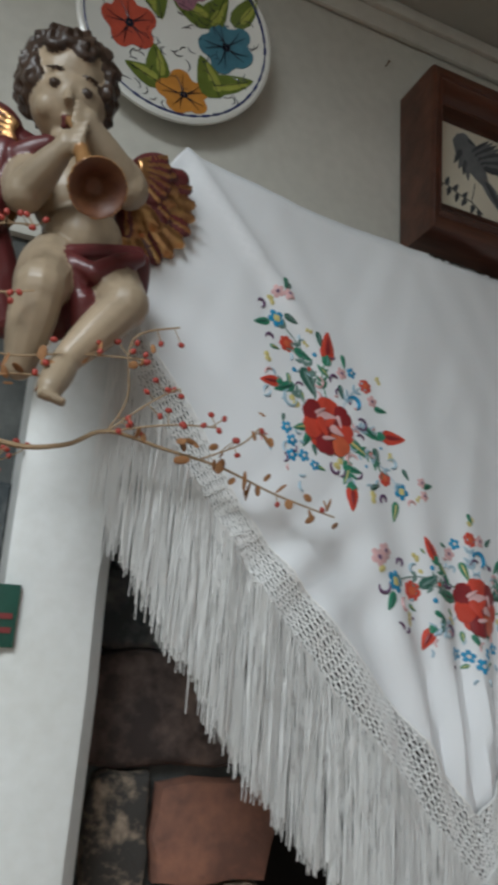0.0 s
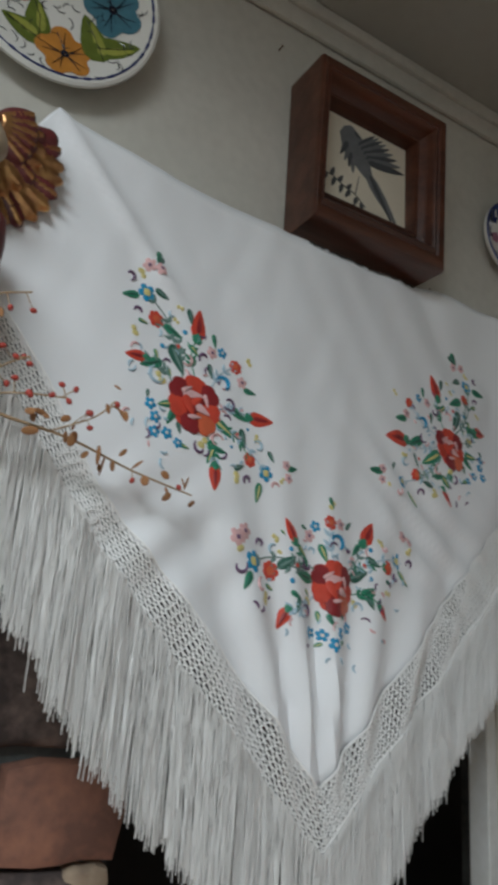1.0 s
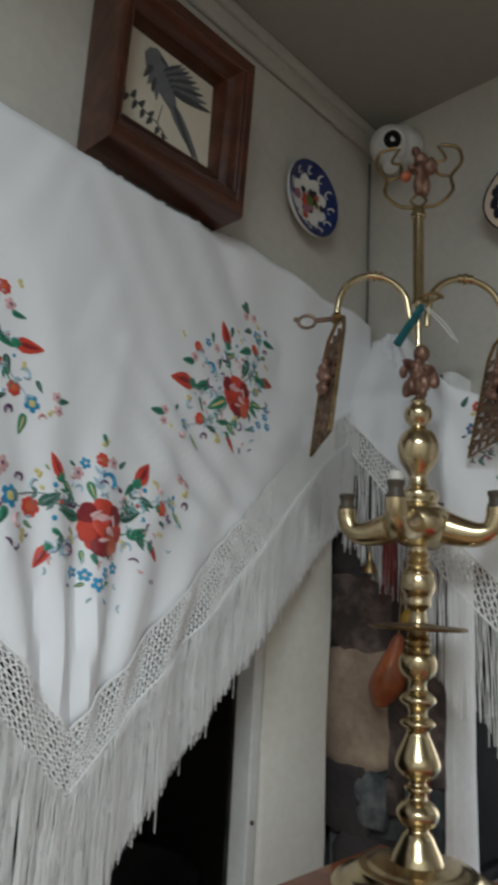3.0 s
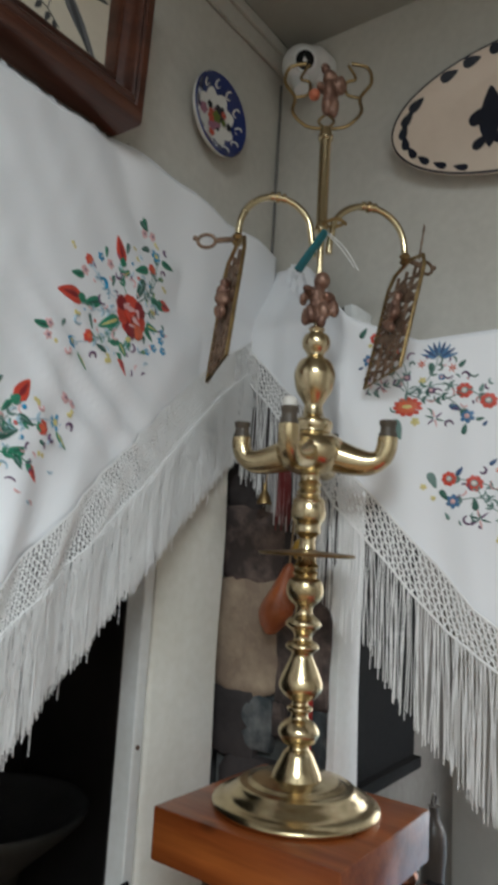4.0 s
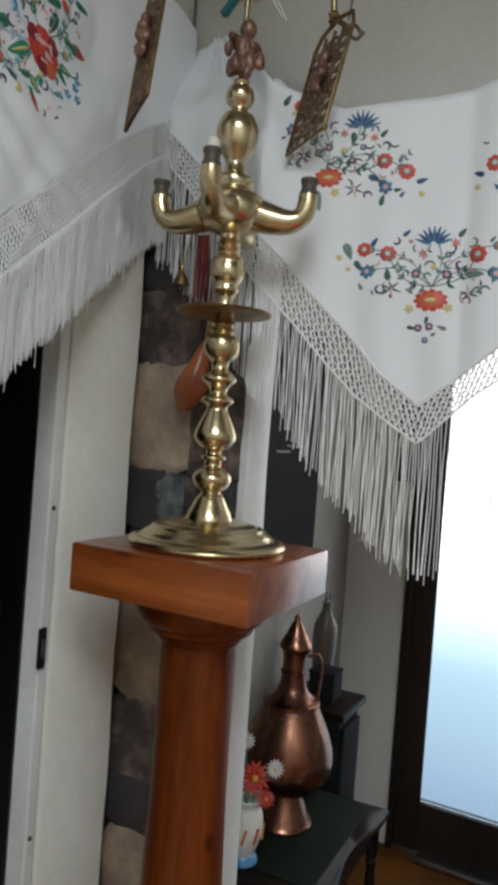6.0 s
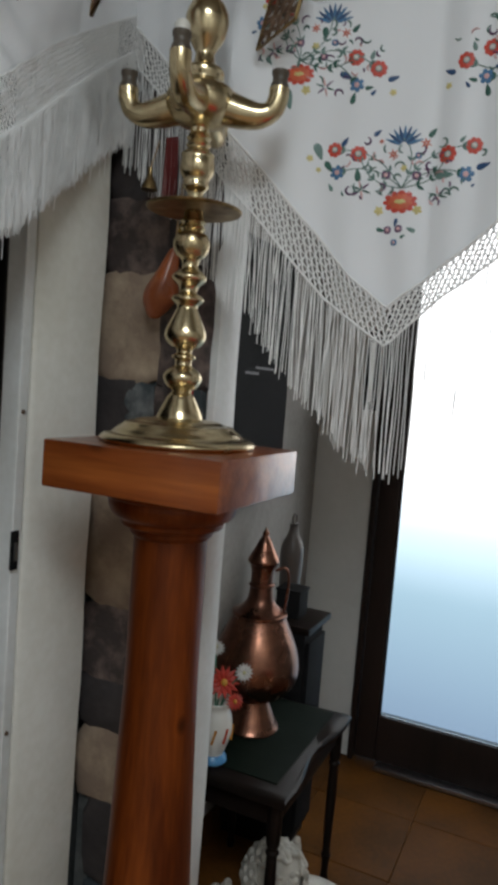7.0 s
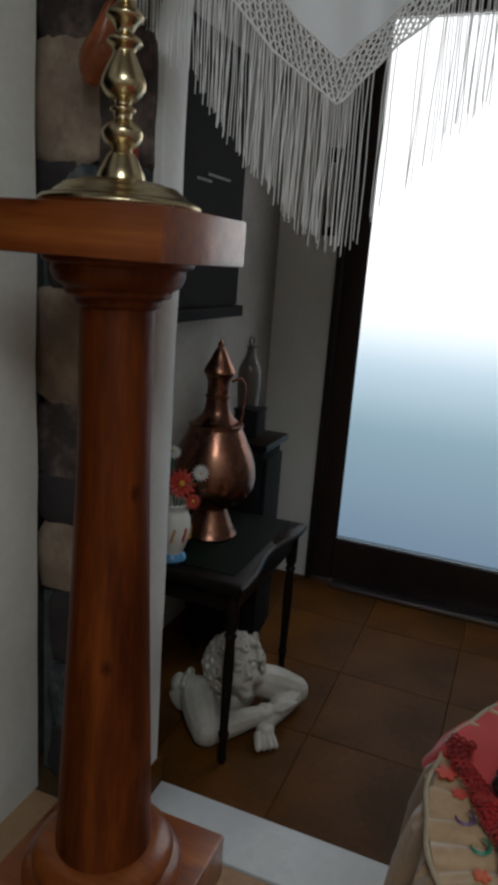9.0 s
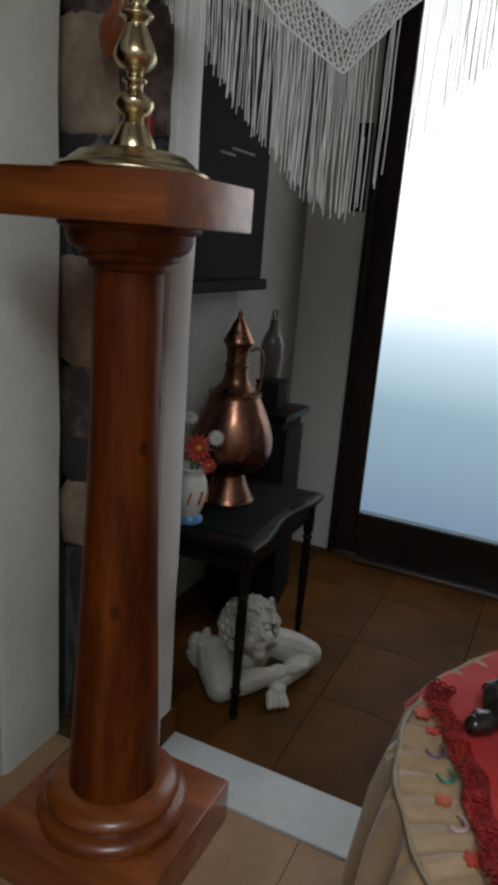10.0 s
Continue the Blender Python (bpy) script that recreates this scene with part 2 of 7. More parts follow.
def limb(bm, a, b, ra, rb, mat=0):
    """A rounded limb between two points."""
    a, b = Vector(a), Vector(b)
    steps = 7
    pts, rad = [], []
    for k in range(steps + 1):
        t = k / steps
        pts.append(a.lerp(b, t))
        rad.append(ra + (rb - ra) * t + 0.12 * ra * math.sin(math.pi * t))
    tube(pts, rad, 12, bm, mat)
    blob(bm, a, (ra, ra, ra), None, mat, 0, 12, 8)
    blob(bm, b, (rb, rb, rb), None, mat, 0, 12, 8)


def sculpt(bm, cell):
    """One continuous skin over overlapping forms; each face keeps the paint of the form beneath it."""
    bmesh.ops.recalc_face_normals(bm, faces=bm.faces)
    rough = bpy.data.meshes.new("rough")
    bm.to_mesh(rough)
    tree, paint = BVHTree.FromBMesh(bm), [q.material_index for q in bm.faces]
    bm.free()
    ob = bpy.data.objects.new("rough", rough)
    scene.collection.objects.link(ob)
    mod = ob.modifiers.new("skin", "REMESH")
    mod.mode, mod.voxel_size = "VOXEL", cell
    skin = bpy.data.meshes.new_from_object(ob.evaluated_get(bpy.context.evaluated_depsgraph_get()))
    out = bmesh.new()
    out.from_mesh(skin)
    bpy.data.objects.remove(ob)
    bmesh.ops.smooth_vert(out, verts=out.verts, factor=0.5, use_axis_x=True, use_axis_y=True, use_axis_z=True)
    for q in out.faces:
        hit = tree.find_nearest(q.calc_center_median())
        q.material_index = paint[hit[2]] if hit[2] is not None else 0
    return out


def curl(bm, at, out, r, thick, turns=1.3, mat=0, flip=1):
    """A spiral lock of hair lying on a head; out is the way it faces."""
    out = Vector(out).normalized()
    a = out.cross(Vector((0.3, 0.2, 1))).normalized()
    b = out.cross(a)
    pts, rad = [], []
    for k in range(13):
        t = k / 12
        g, q = flip * t * turns * 2 * math.pi, r * (1 - 0.78 * t)
        pts.append(Vector(at) + (a * math.cos(g) + b * math.sin(g)) * q + out * (thick * 1.6 * t))
        rad.append(thick * (0.75 + 0.5 * t))
    tube(pts, rad, 7, bm, mat)


def lerp_at(u, points):
    return float(np.interp(u, [q[0] for q in points], [q[1] for q in points]))


# ---------------------------------------------------------------- the setting
WALL_A, WALL_B, TOP, FAR = 0.963, 1.30, 2.55, 2.547

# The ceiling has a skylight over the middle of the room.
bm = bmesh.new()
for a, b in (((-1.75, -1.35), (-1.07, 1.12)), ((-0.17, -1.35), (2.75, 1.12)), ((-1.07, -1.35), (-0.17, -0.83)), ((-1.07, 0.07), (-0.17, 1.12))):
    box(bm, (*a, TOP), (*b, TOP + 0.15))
structure("ceiling", bm, CEILING, "grey-white painted ceiling, its shade set in the colour", "ceiling")
ground = structure("floor", block((-1.75, -1.35, -0.12), (2.75, 2.1, -0.012)), GROUT, "grouted bed of tan and brown floor tiles", "floor")

# Wall with the first shawl: a lintel over a dark doorway, piers on either side.
wall_a = structure("wall_north", block((-1.75, WALL_A, 1.98), (1.3845, WALL_A + 0.16, TOP)), UPPER, "cream painted wall with faint stains", "wall")
structure("wall_north_pier", block((-1.75, WALL_A + 0.012, 0), (0.485, WALL_A + 0.16, 1.98)), MORTAR, "dark mortar bed of a rubble stone wall", "wall")


def plaster_strip(name, x0, x1, y0, y1, z0, z1, mat, seed):
    """A plastered pier whose edges wander a little."""
    bm = bmesh.new()
    rows = []
    n = 26
    for k in range(n + 1):
        z = z0 + (z1 - z0) * k / n
        a, b = (0.006 * noise.noise((seed + s, z * 5, 0)) for s in (0, 9))
        rows.append([bm.verts.new(q) for q in ((x0 + a * 0.3, y1, z), (x0 + a * 0.3, y0 + 0.006, z), (x0 + 0.008 + a * 0.3, y0, z), (x1 - 0.012 + b, y0, z), (x1 + b, y0 + 0.012, z), (x1 + b, y1, z))])
    for p, q in zip(rows, rows[1:]):
        for k in range(6):
            bm.faces.new((p[k], p[(k + 1) % 6], q[(k + 1) % 6], q[k]))
    bm.faces.new(rows[0])
    bm.faces.new(rows[-1])
    return structure(name, bm, mat, "white plastered door pier with a chipped edge", "wall", True)


plaster_strip("wall_north_jamb", 1.096, 1.270, 0.948, WALL_A + 0.045, 0, 1.98, AGED, 3)
structure("door_frame", block((1.073, 0.955, 0), (1.0935, WALL_A + 0.03, 1.98), 0.003), PAINT, "narrow white painted door frame strip", "door frame")
structure("wall_north_backing", block((1.2, WALL_A + 0.047, 0), (WALL_B + 0.084, WALL_A + 0.16, 1.98)), MORTAR, "dark mortar bed of a rubble stone wall", "wall")

# Wall with the second shawl: a stone return, an opening to the hall, a lintel.
structure("wall_east", block((1.385, -1.35, 1.80), (1.47, WALL_A + 0.14, TOP)), UPPER, "cream painted wall above the hall opening", "wall")
structure("wall_east_return", block((WALL_B + 0.012, 0.745, 0), (WALL_B + 0.08, WALL_A + 0.012, 1.93)), MORTAR, "dark mortar bed of a stone return", "wall")
structure("wall_east_pier", block((WALL_B, -1.35, 0), (WALL_B + 0.085, -0.42, 1.93)), PLASTER, "white plastered wall", "wall")
plaster_strip("wall_east_jamb", WALL_B + 0.003, WALL_B + 0.083, 0.728, 0.748, 0, 1.93, PAINT, 11)
structure("baseboard", block((WALL_B + 0.03, 0.7225, 0), (WALL_B + 0.088, 0.7275, 0.07), 0.001), TILE_BROWN, "brown tile baseboard at the door pier", "baseboard")
structure("threshold", block((1.252, -0.42, -0.012), (1.387, 0.722, 0.004), 0.003), MARBLE, "worn white marble threshold", "threshold")

# The hall beyond; its plaster colour is greyed to hold the shade.
structure("wall_hall_north", block((WALL_B + 0.085, WALL_A + 0.012, 0), (2.75, WALL_A + 0.13, 1.93)), HALL, "plastered hall wall, greyed to hold the hall's shade", "wall")
structure("wall_hall_east", block((FAR, 0.765, 0), (FAR + 0.15, WALL_A + 0.012, TOP)), PLASTER, "white plastered wall beside the street door", "wall")
structure("wall_hall_lintel", block((FAR, -0.42, 1.95), (FAR + 0.15, 0.765, TOP)), PLASTER, "white plastered wall over the street door", "wall")
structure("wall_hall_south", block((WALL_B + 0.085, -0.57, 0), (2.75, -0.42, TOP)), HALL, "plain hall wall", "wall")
structure("baseboard_hall", block((WALL_B + 0.09, WALL_A - 0.002, 0), (FAR - 0.004, WALL_A + 0.010, 0.075), 0.002), TILE_BROWN, "brown tile baseboard in the hall", "baseboard")

structure("wall_hall_over", block((1.4705, WALL_A + 0.012, 1.931), (2.75, WALL_A + 0.13, TOP)), HALL, "plastered hall wall, greyed to hold the hall's shade", "wall")

# The rest of the room, behind the camera.
structure("wall_west", block((-1.75, -1.35, 0), (-1.6, WALL_A, TOP)), ROOM, "plain painted wall", "wall")
structure("wall_south", block((-1.6, -1.35, 0), (WALL_B, -1.2, TOP)), ROOM, "plain painted wall", "wall")

# The dark room behind the first doorway, its shade put into the wall colour.
DIM = material("unlit_closet_shade", (0.05, 0.045, 0.045), 0.7, 0, None, 4, 0.4, 0.1)
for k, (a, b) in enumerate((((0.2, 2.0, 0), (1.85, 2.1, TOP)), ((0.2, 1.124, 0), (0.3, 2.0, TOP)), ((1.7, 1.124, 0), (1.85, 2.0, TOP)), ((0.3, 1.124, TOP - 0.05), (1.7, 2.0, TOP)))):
    structure(("wall_closet_back", "wall_closet_west", "wall_closet_east", "ceiling_closet")[k], block(a, b), DIM, "closet surface coloured near-black for its lack of light", "wall")

bm = block((-1.599, WALL_A - 0.012, 2.492), (1.381, WALL_A - 0.001, TOP - 0.001), 0.006)
box(bm, (-1.599, WALL_A - 0.022, 2.525), (1.381, WALL_A - 0.011, TOP - 0.001), 0.005)
structure("trim", bm, UPPER, "painted cornice strip under the ceiling", "trim", True)

# ---------------------------------------------------------------- street door
door = thing("door_1", "dark brown street door with one tall frosted glass pane", "door", "", (FAR, 0.3, 0))
tagged(door, kind="structure")
part("frame_post", block((FAR - 0.02, 0.745, 0), (FAR + 0.06, 0.764, 1.949), 0.004), DOOR_WOOD, door)
part("frame_post", block((FAR - 0.02, -0.419, 0), (FAR + 0.06, -0.20, 1.949), 0.004), DOOR_WOOD, door)
part("frame_head", block((FAR - 0.02, -0.199, 1.925), (FAR + 0.06, 0.744, 1.949), 0.004), DOOR_WOOD, door)
part("stile", block((FAR - 0.005, 0.672, 0.012), (FAR + 0.04, 0.742, 1.922), 0.005), DOOR_WOOD, door)
part("stile", block((FAR - 0.005, -0.198, 0.012), (FAR + 0.04, -0.12, 1.922), 0.005), DOOR_WOOD, door)
part("top_rail", block((FAR - 0.004, -0.119, 1.845), (FAR + 0.039, 0.671, 1.921), 0.005), DOOR_WOOD, door)
part("bottom_rail", block((FAR - 0.004, -0.119, 0.013), (FAR + 0.039, 0.671, 0.17), 0.005), DOOR_WOOD, door)
for y in (0.664, -0.119):
    part("glazing_bead", block((FAR - 0.003, y, 0.171), (FAR + 0.008, y + 0.007, 1.844), 0.002), DOOR_WOOD, door)
part("weather_bar", block((FAR - 0.055, -0.11, 0.002), (FAR - 0.006, 0.66, 0.016), 0.003), material("worn_aluminium", (0.5, 0.5, 0.52), 0.35, 1.0), door, "worn metal weather bar")
FROST = bpy.data.materials.new("frosted_glass")
FROST.use_nodes = True
_b = FROST.node_tree.nodes["Principled BSDF"]
_b.inputs["Base Color"].default_value = (0.96, 0.98, 1, 1)
_b.inputs["Transmission Weight"].default_value = 1.0
_b.inputs["Roughness"].default_value, _b.inputs["IOR"].default_value = 0.38, 1.2
pane = part("pane", block((FAR + 0.012, -0.118, 0.171), (FAR + 0.018, 0.670, 1.844)), FROST, door, "frosted glass pane", False)
pane.visible_shadow = False

# The bright street outside the frosted pane: pale sky over a bluish, shaded pavement.
OUT = bpy.data.materials.new("street_daylight")
OUT.use_nodes = True
_n, _l = OUT.node_tree.nodes, OUT.node_tree.links
_n.remove(_n["Principled BSDF"])
_e, _tc, _sp, _rp = _n.new("ShaderNodeEmission"), _n.new("ShaderNodeTexCoord"), _n.new("ShaderNodeSeparateXYZ"), _n.new("ShaderNodeValToRGB")
_mr = _n.new("ShaderNodeMapRange")
_mr.inputs["From Min"].default_value, _mr.inputs["From Max"].default_value = 0.0, 2.2
_l.new(_tc.outputs["Object"], _sp.inputs[0])
_l.new(_sp.outputs[2], _mr.inputs["Value"])
_l.new(_mr.outputs[0], _rp.inputs[0])
_el = _rp.color_ramp.elements
_el[0].position, _el[0].color = 0.0, (0.13, 0.185, 0.25, 1)
_el[1].position, _el[1].color = 0.465, (1.0, 1.0, 1.0, 1)
for _p, _c in ((0.22, (0.20, 0.29, 0.345, 1)), (0.34, (0.42, 0.53, 0.60, 1))):
    _el.new(_p).color = _c
_l.new(_rp.outputs[0], _e.inputs[0])
_e.inputs[1].default_value = 3.7
_l.new(_e.outputs[0], _n["Material Output"].inputs[0])
bm = bmesh.new()
bm.faces.new([bm.verts.new(q) for q in ((FAR + 0.45, -1.4, -0.1), (FAR + 0.45, 1.9, -0.1), (FAR + 0.45, 1.9, 2.9), (FAR + 0.45, -1.4, 2.9))])
structure("backdrop", bm, OUT, "bright daylight of the street", "backdrop")

# ---------------------------------------------------------------- pedestal
PED = (1.106, 0.684)
ped = thing("pedestal", "varnished pine column pedestal standing before the stone corner", "pedestal", "", (1.085, 0.672, 0))
part("plinth", block((0.915, 0.505, 0.0), (1.227, 0.825, 0.092), 0.006), PINE_X, ped)
part("base_moulding", lathe(curve_profile([(0.128, 0.092), (0.133, 0.100), (0.133, 0.112), (0.124, 0.120), (0.112, 0.124), (0.115, 0.130), (0.117, 0.140), (0.108, 0.150), (0.092, 0.156), (0.079, 0.158)], 4), (1.072, 0.664, 0), 56), PINE_X, ped)
shaft = []
for k in range(25):
    t = k / 24
    shaft.append((0.079 - 0.026 * min(1, t * 1.3) ** 0.9 + 0.0006 * math.sin(t * 9), 0.158 + t * 0.872))
bm = lathe(shaft, (1.072, 0.664, 0), 56)
for v in bm.verts:
    s = (v.co.z - 0.158) / 0.872
    v.co.x, v.co.y = v.co.x + 0.030 * s, v.co.y + 0.018 * s
part("shaft", bm, PINE_SHADED, ped)
part("capital", lathe(curve_profile([(0.054, 1.03), (0.060, 1.036), (0.062, 1.044), (0.074, 1.048), (0.076, 1.056), (0.088, 1.064), (0.094, 1.078), (0.094, 1.086), (0.104, 1.090), (0.106, 1.0965)], 4), (PED[0] - 0.003, PED[1] - 0.002, 0), 56), PINE_SHADED, ped)
part("slab", block((PED[0] - 0.127, PED[1] - 0.137, 1.097), (PED[0] + 0.127, PED[1] + 0.137, 1.163), 0.004), PINE_X, ped)

# ---------------------------------------------------------------- brass oil lamp
lamp = thing("oil_lamp", "tall turned brass oil lamp with spouts, shades and cherub ornaments", "lamp", "", (*PED, 1.163))
AX = (*PED, 0)
part("foot", lathe(curve_profile([(0.106, 1.1632), (0.111, 1.167), (0.111, 1.171), (0.105, 1.1755), (0.095, 1.1785), (0.088, 1.1845), (0.081, 1.1895), (0.076, 1.1935), (0.066, 1.1950), (0.058, 1.1985), (0.046, 1.2000), (0.034, 1.202)], 4), AX, 64), BRASS, lamp)
LOWER = [(0.034, 1.2), (0.031, 1.21), (0.025, 1.222), (0.019, 1.2335), (0.0135, 1.24), (0.022, 1.246), (0.0275, 1.256), (0.027, 1.264), (0.02, 1.272), (0.0125, 1.277), (0.0125, 1.284), (0.017, 1.287), (0.017, 1.291), (0.0115, 1.294), (0.0115, 1.299), (0.02, 1.303), (0.029, 1.314), (0.0295, 1.324), (0.0245, 1.337), (0.0175, 1.352), (0.0145, 1.36), (0.0205, 1.366), (0.0235, 1.370), (0.0205, 1.375), (0.0125, 1.380), (0.014, 1.388), (0.0235, 1.397), (0.0245, 1.4025), (0.019, 1.409), (0.0125, 1.414), (0.0125, 1.424), (0.0205, 1.431), (0.0255, 1.441), (0.0255, 1.452), (0.0215, 1.461), (0.0145, 1.464), (0.0185, 1.469), (0.0145, 1.474), (0.0185, 1.478), (0.0145, 1.483), (0.013, 1.494)]
part("stem", lathe(curve_profile(LOWER, 3), AX, 40), BRASS, lamp)
part("drip_disc", lathe(curve_profile([(0.006, 1.494), (0.05, 1.4925), (0.064, 1.4925), (0.067, 1.4945), (0.066, 1.497), (0.05, 1.4985), (0.02, 1.5005), (0.013, 1.502)], 3), AX, 56), OLD_BRASS, lamp)
UPPERS = [(0.0125, 1.502), (0.011, 1.510), (0.012, 1.519), (0.0185, 1.526), (0.0175, 1.535), (0.0235, 1.545), (0.0245, 1.556), (0.0225, 1.566), (0.0235, 1.570), (0.0145, 1.578), (0.0175, 1.583), (0.0135, 1.588), (0.0175, 1.592), (0.0135, 1.598), (0.0135, 1.605)]
part("stem", lathe(curve_profile(UPPERS, 3), AX, 40), BRASS, lamp)
bowl = part("bowl", lathe(curve_profile([(0.0135, 1.605), (0.025, 1.609), (0.04, 1.617), (0.049, 1.63), (0.05, 1.645), (0.044, 1.657), (0.033, 1.664), (0.027, 1.668), (0.029, 1.676), (0.0275, 1.684), (0.017, 1.69), (0.014, 1.698)], 5), AX, 48), BRASS, lamp)
ACROSS = Vector((0.524, -0.852, 0)).normalized()
AWAY = Vector((0.852, 0.524, 0)).normalized()
for k in range(4):
    a = radians(-17 + 90 * k)
    d = ACROSS * math.cos(a) + AWAY * math.sin(a)
    c = Vector(AX)
    spout = part("spout", tube(smooth_path([c + d * 0.036 + Vector((0, 0, 1.634)), c + d * 0.06 + Vector((0, 0, 1.627)), c + d * 0.083 + Vector((0, 0, 1.624)), c + d * 0.1 + Vector((0, 0, 1.631)), c + d * 0.107 + Vector((0, 0, 1.646)), c + d * 0.108 + Vector((0, 0, 1.660))], 5), [0.024 - 0.010 * min(1, i / 14) for i in range(26)], 16), BRASS, bowl)
    tip = c + d * 0.108
    part("lamp_socket", lathe([(0.0105, 1.656), (0.0125, 1.661), (0.0125, 1.665), (0.0105, 1.668), (0.0105, 1.676), (0.012, 1.678), (0.012, 1.683), (0.008, 1.684)], (tip.x, tip.y, 0), 20), SOCKET, bowl, "dark bulb socket")
    if k == 3:
        part("lamp_sleeve", lathe([(0.0095, 1.684), (0.0098, 1.692), (0.007, 1.696)], (tip.x, tip.y, 0), 20), WAX, bowl, "white plastic sleeve")
part("vase_knop", lathe(curve_profile([(0.014, 1.698), (0.013, 1.706), (0.017, 1.714), (0.0255, 1.728), (0.0295, 1.745), (0.029, 1.757), (0.023, 1.771), (0.0145, 1.777), (0.0125, 1.783), (0.0185, 1.791), (0.0205, 1.800), (0.0175, 1.810), (0.01, 1.815), (0.012, 1.820), (0.0085, 1.824)], 4), AX, 40), BRASS, lamp)
part("rod", tube([(*PED, 1.82), (*PED, 1.99)], 0.0048, 14), BRASS, lamp)
part("upper_tube", lathe([(0.0105, 1.972), (0.0105, 1.978), (0.0085, 1.982), (0.0085, 2.118), (0.0115, 2.120), (0.012, 2.126), (0.0095, 2.130), (0.009, 2.138)], AX, 24), BRASS, lamp)
for side in (1, -1):
    d = (ACROSS * side + AWAY * 0.3 * side).normalized()
    c = Vector(AX)
    pts = [c + d * (1.07 if side > 0 else 1.0) * (0.069 - 0.057 * math.cos(math.pi * k / 20)) + Vector((0, 0, (1.951 if side > 0 else 1.942) + 0.072 * math.sin(math.pi * min(k, 20) / 20) ** 0.8 - (0.012 if k < 3 else 0))) for k in range(21)]
    arm = part("arm", tube(pts, 0.0052, 12), BRASS, lamp)
    q = pts[10]
    bm = bmesh.new()
    for o in (-0.009, 0, 0.009):
        tube([q + d * (o - 0.0022), q + d * (o + 0.0022)], 0.0088 if o == 0 else 0.0072, 14, bm)
    part("collar", bm, BRASS, arm)
    e = pts[20]
    part("hook_cup", lathe([(0.004, -0.012), (0.008, -0.008), (0.0055, -0.003), (0.0085, 0.002), (0.0055, 0.006)], e, 18), OLD_BRASS, arm)

# ---------------------------------------------------------------- shawls
A_TOP = [(0.222, 1.935), (0.277, 2.04), (0.283, 2.047), (0.454, 2.052), (0.711, 2.073), (0.952, 2.104), (1.1, 2.10), (1.2, 2.085), (1.29, 2.09), (1.365, 2.08)]
A_IN = [(0.222, 1.842), (0.24, 1.82), (0.30, 1.749), (0.361, 1.650), (0.422, 1.588), (0.553, 1.459), (0.612, 1.392), (0.743, 1.488), (0.879, 1.59), (1.05, 1.722), (1.29, 1.885), (1.365, 1.935)]
A_OUT = [(0.222, 1.788), (0.24, 1.765), (0.297, 1.687), (0.362, 1.60), (0.453, 1.499), (0.610, 1.338), (0.729, 1.425), (0.898, 1.535), (1.12, 1.70), (1.29, 1.825), (1.365, 1.88)]
A_END = [(0.222, 1.645), (0.238, 1.622), (0.283, 1.551), (0.363, 1.439), (0.444, 1.358), (0.503, 1.295), (0.60, 1.185), (0.64, 1.205), (0.686, 1.26), (0.782, 1.335), (0.938, 1.433), (1.223, 1.625), (1.29, 1.67), (1.365, 1.72)]
B_TOP = [(-0.06, 1.895), (0.1, 1.873), (0.351, 1.862), (0.451, 1.842), (0.581, 1.828), (0.688, 1.872), (0.76, 1.95), (0.83, 2.02), (0.89, 2.05), (0.945, 2.05)]
B_IN = [(-0.06, 1.83), (0.08, 1.705), (0.2, 1.60), (0.309, 1.503), (0.375, 1.445), (0.444, 1.388), (0.50, 1.432), (0.55, 1.488), (0.676, 1.621), (0.76, 1.70), (0.87, 1.80), (0.945, 1.875)]
B_OUT = [(-0.06, 1.77), (0.05, 1.665), (0.15, 1.58), (0.263, 1.484), (0.37, 1.402), (0.441, 1.331), (0.534, 1.396), (0.673, 1.545), (0.78, 1.645), (0.93, 1.80)]
B_END = [(-0.06, 1.60), (0.05, 1.50), (0.15, 1.41), (0.263, 1.31), (0.35, 1.205), (0.41, 1.125), (0.482, 1.158), (0.583, 1.271), (0.654, 1.362), (0.75, 1.455), (0.93, 1.62)]


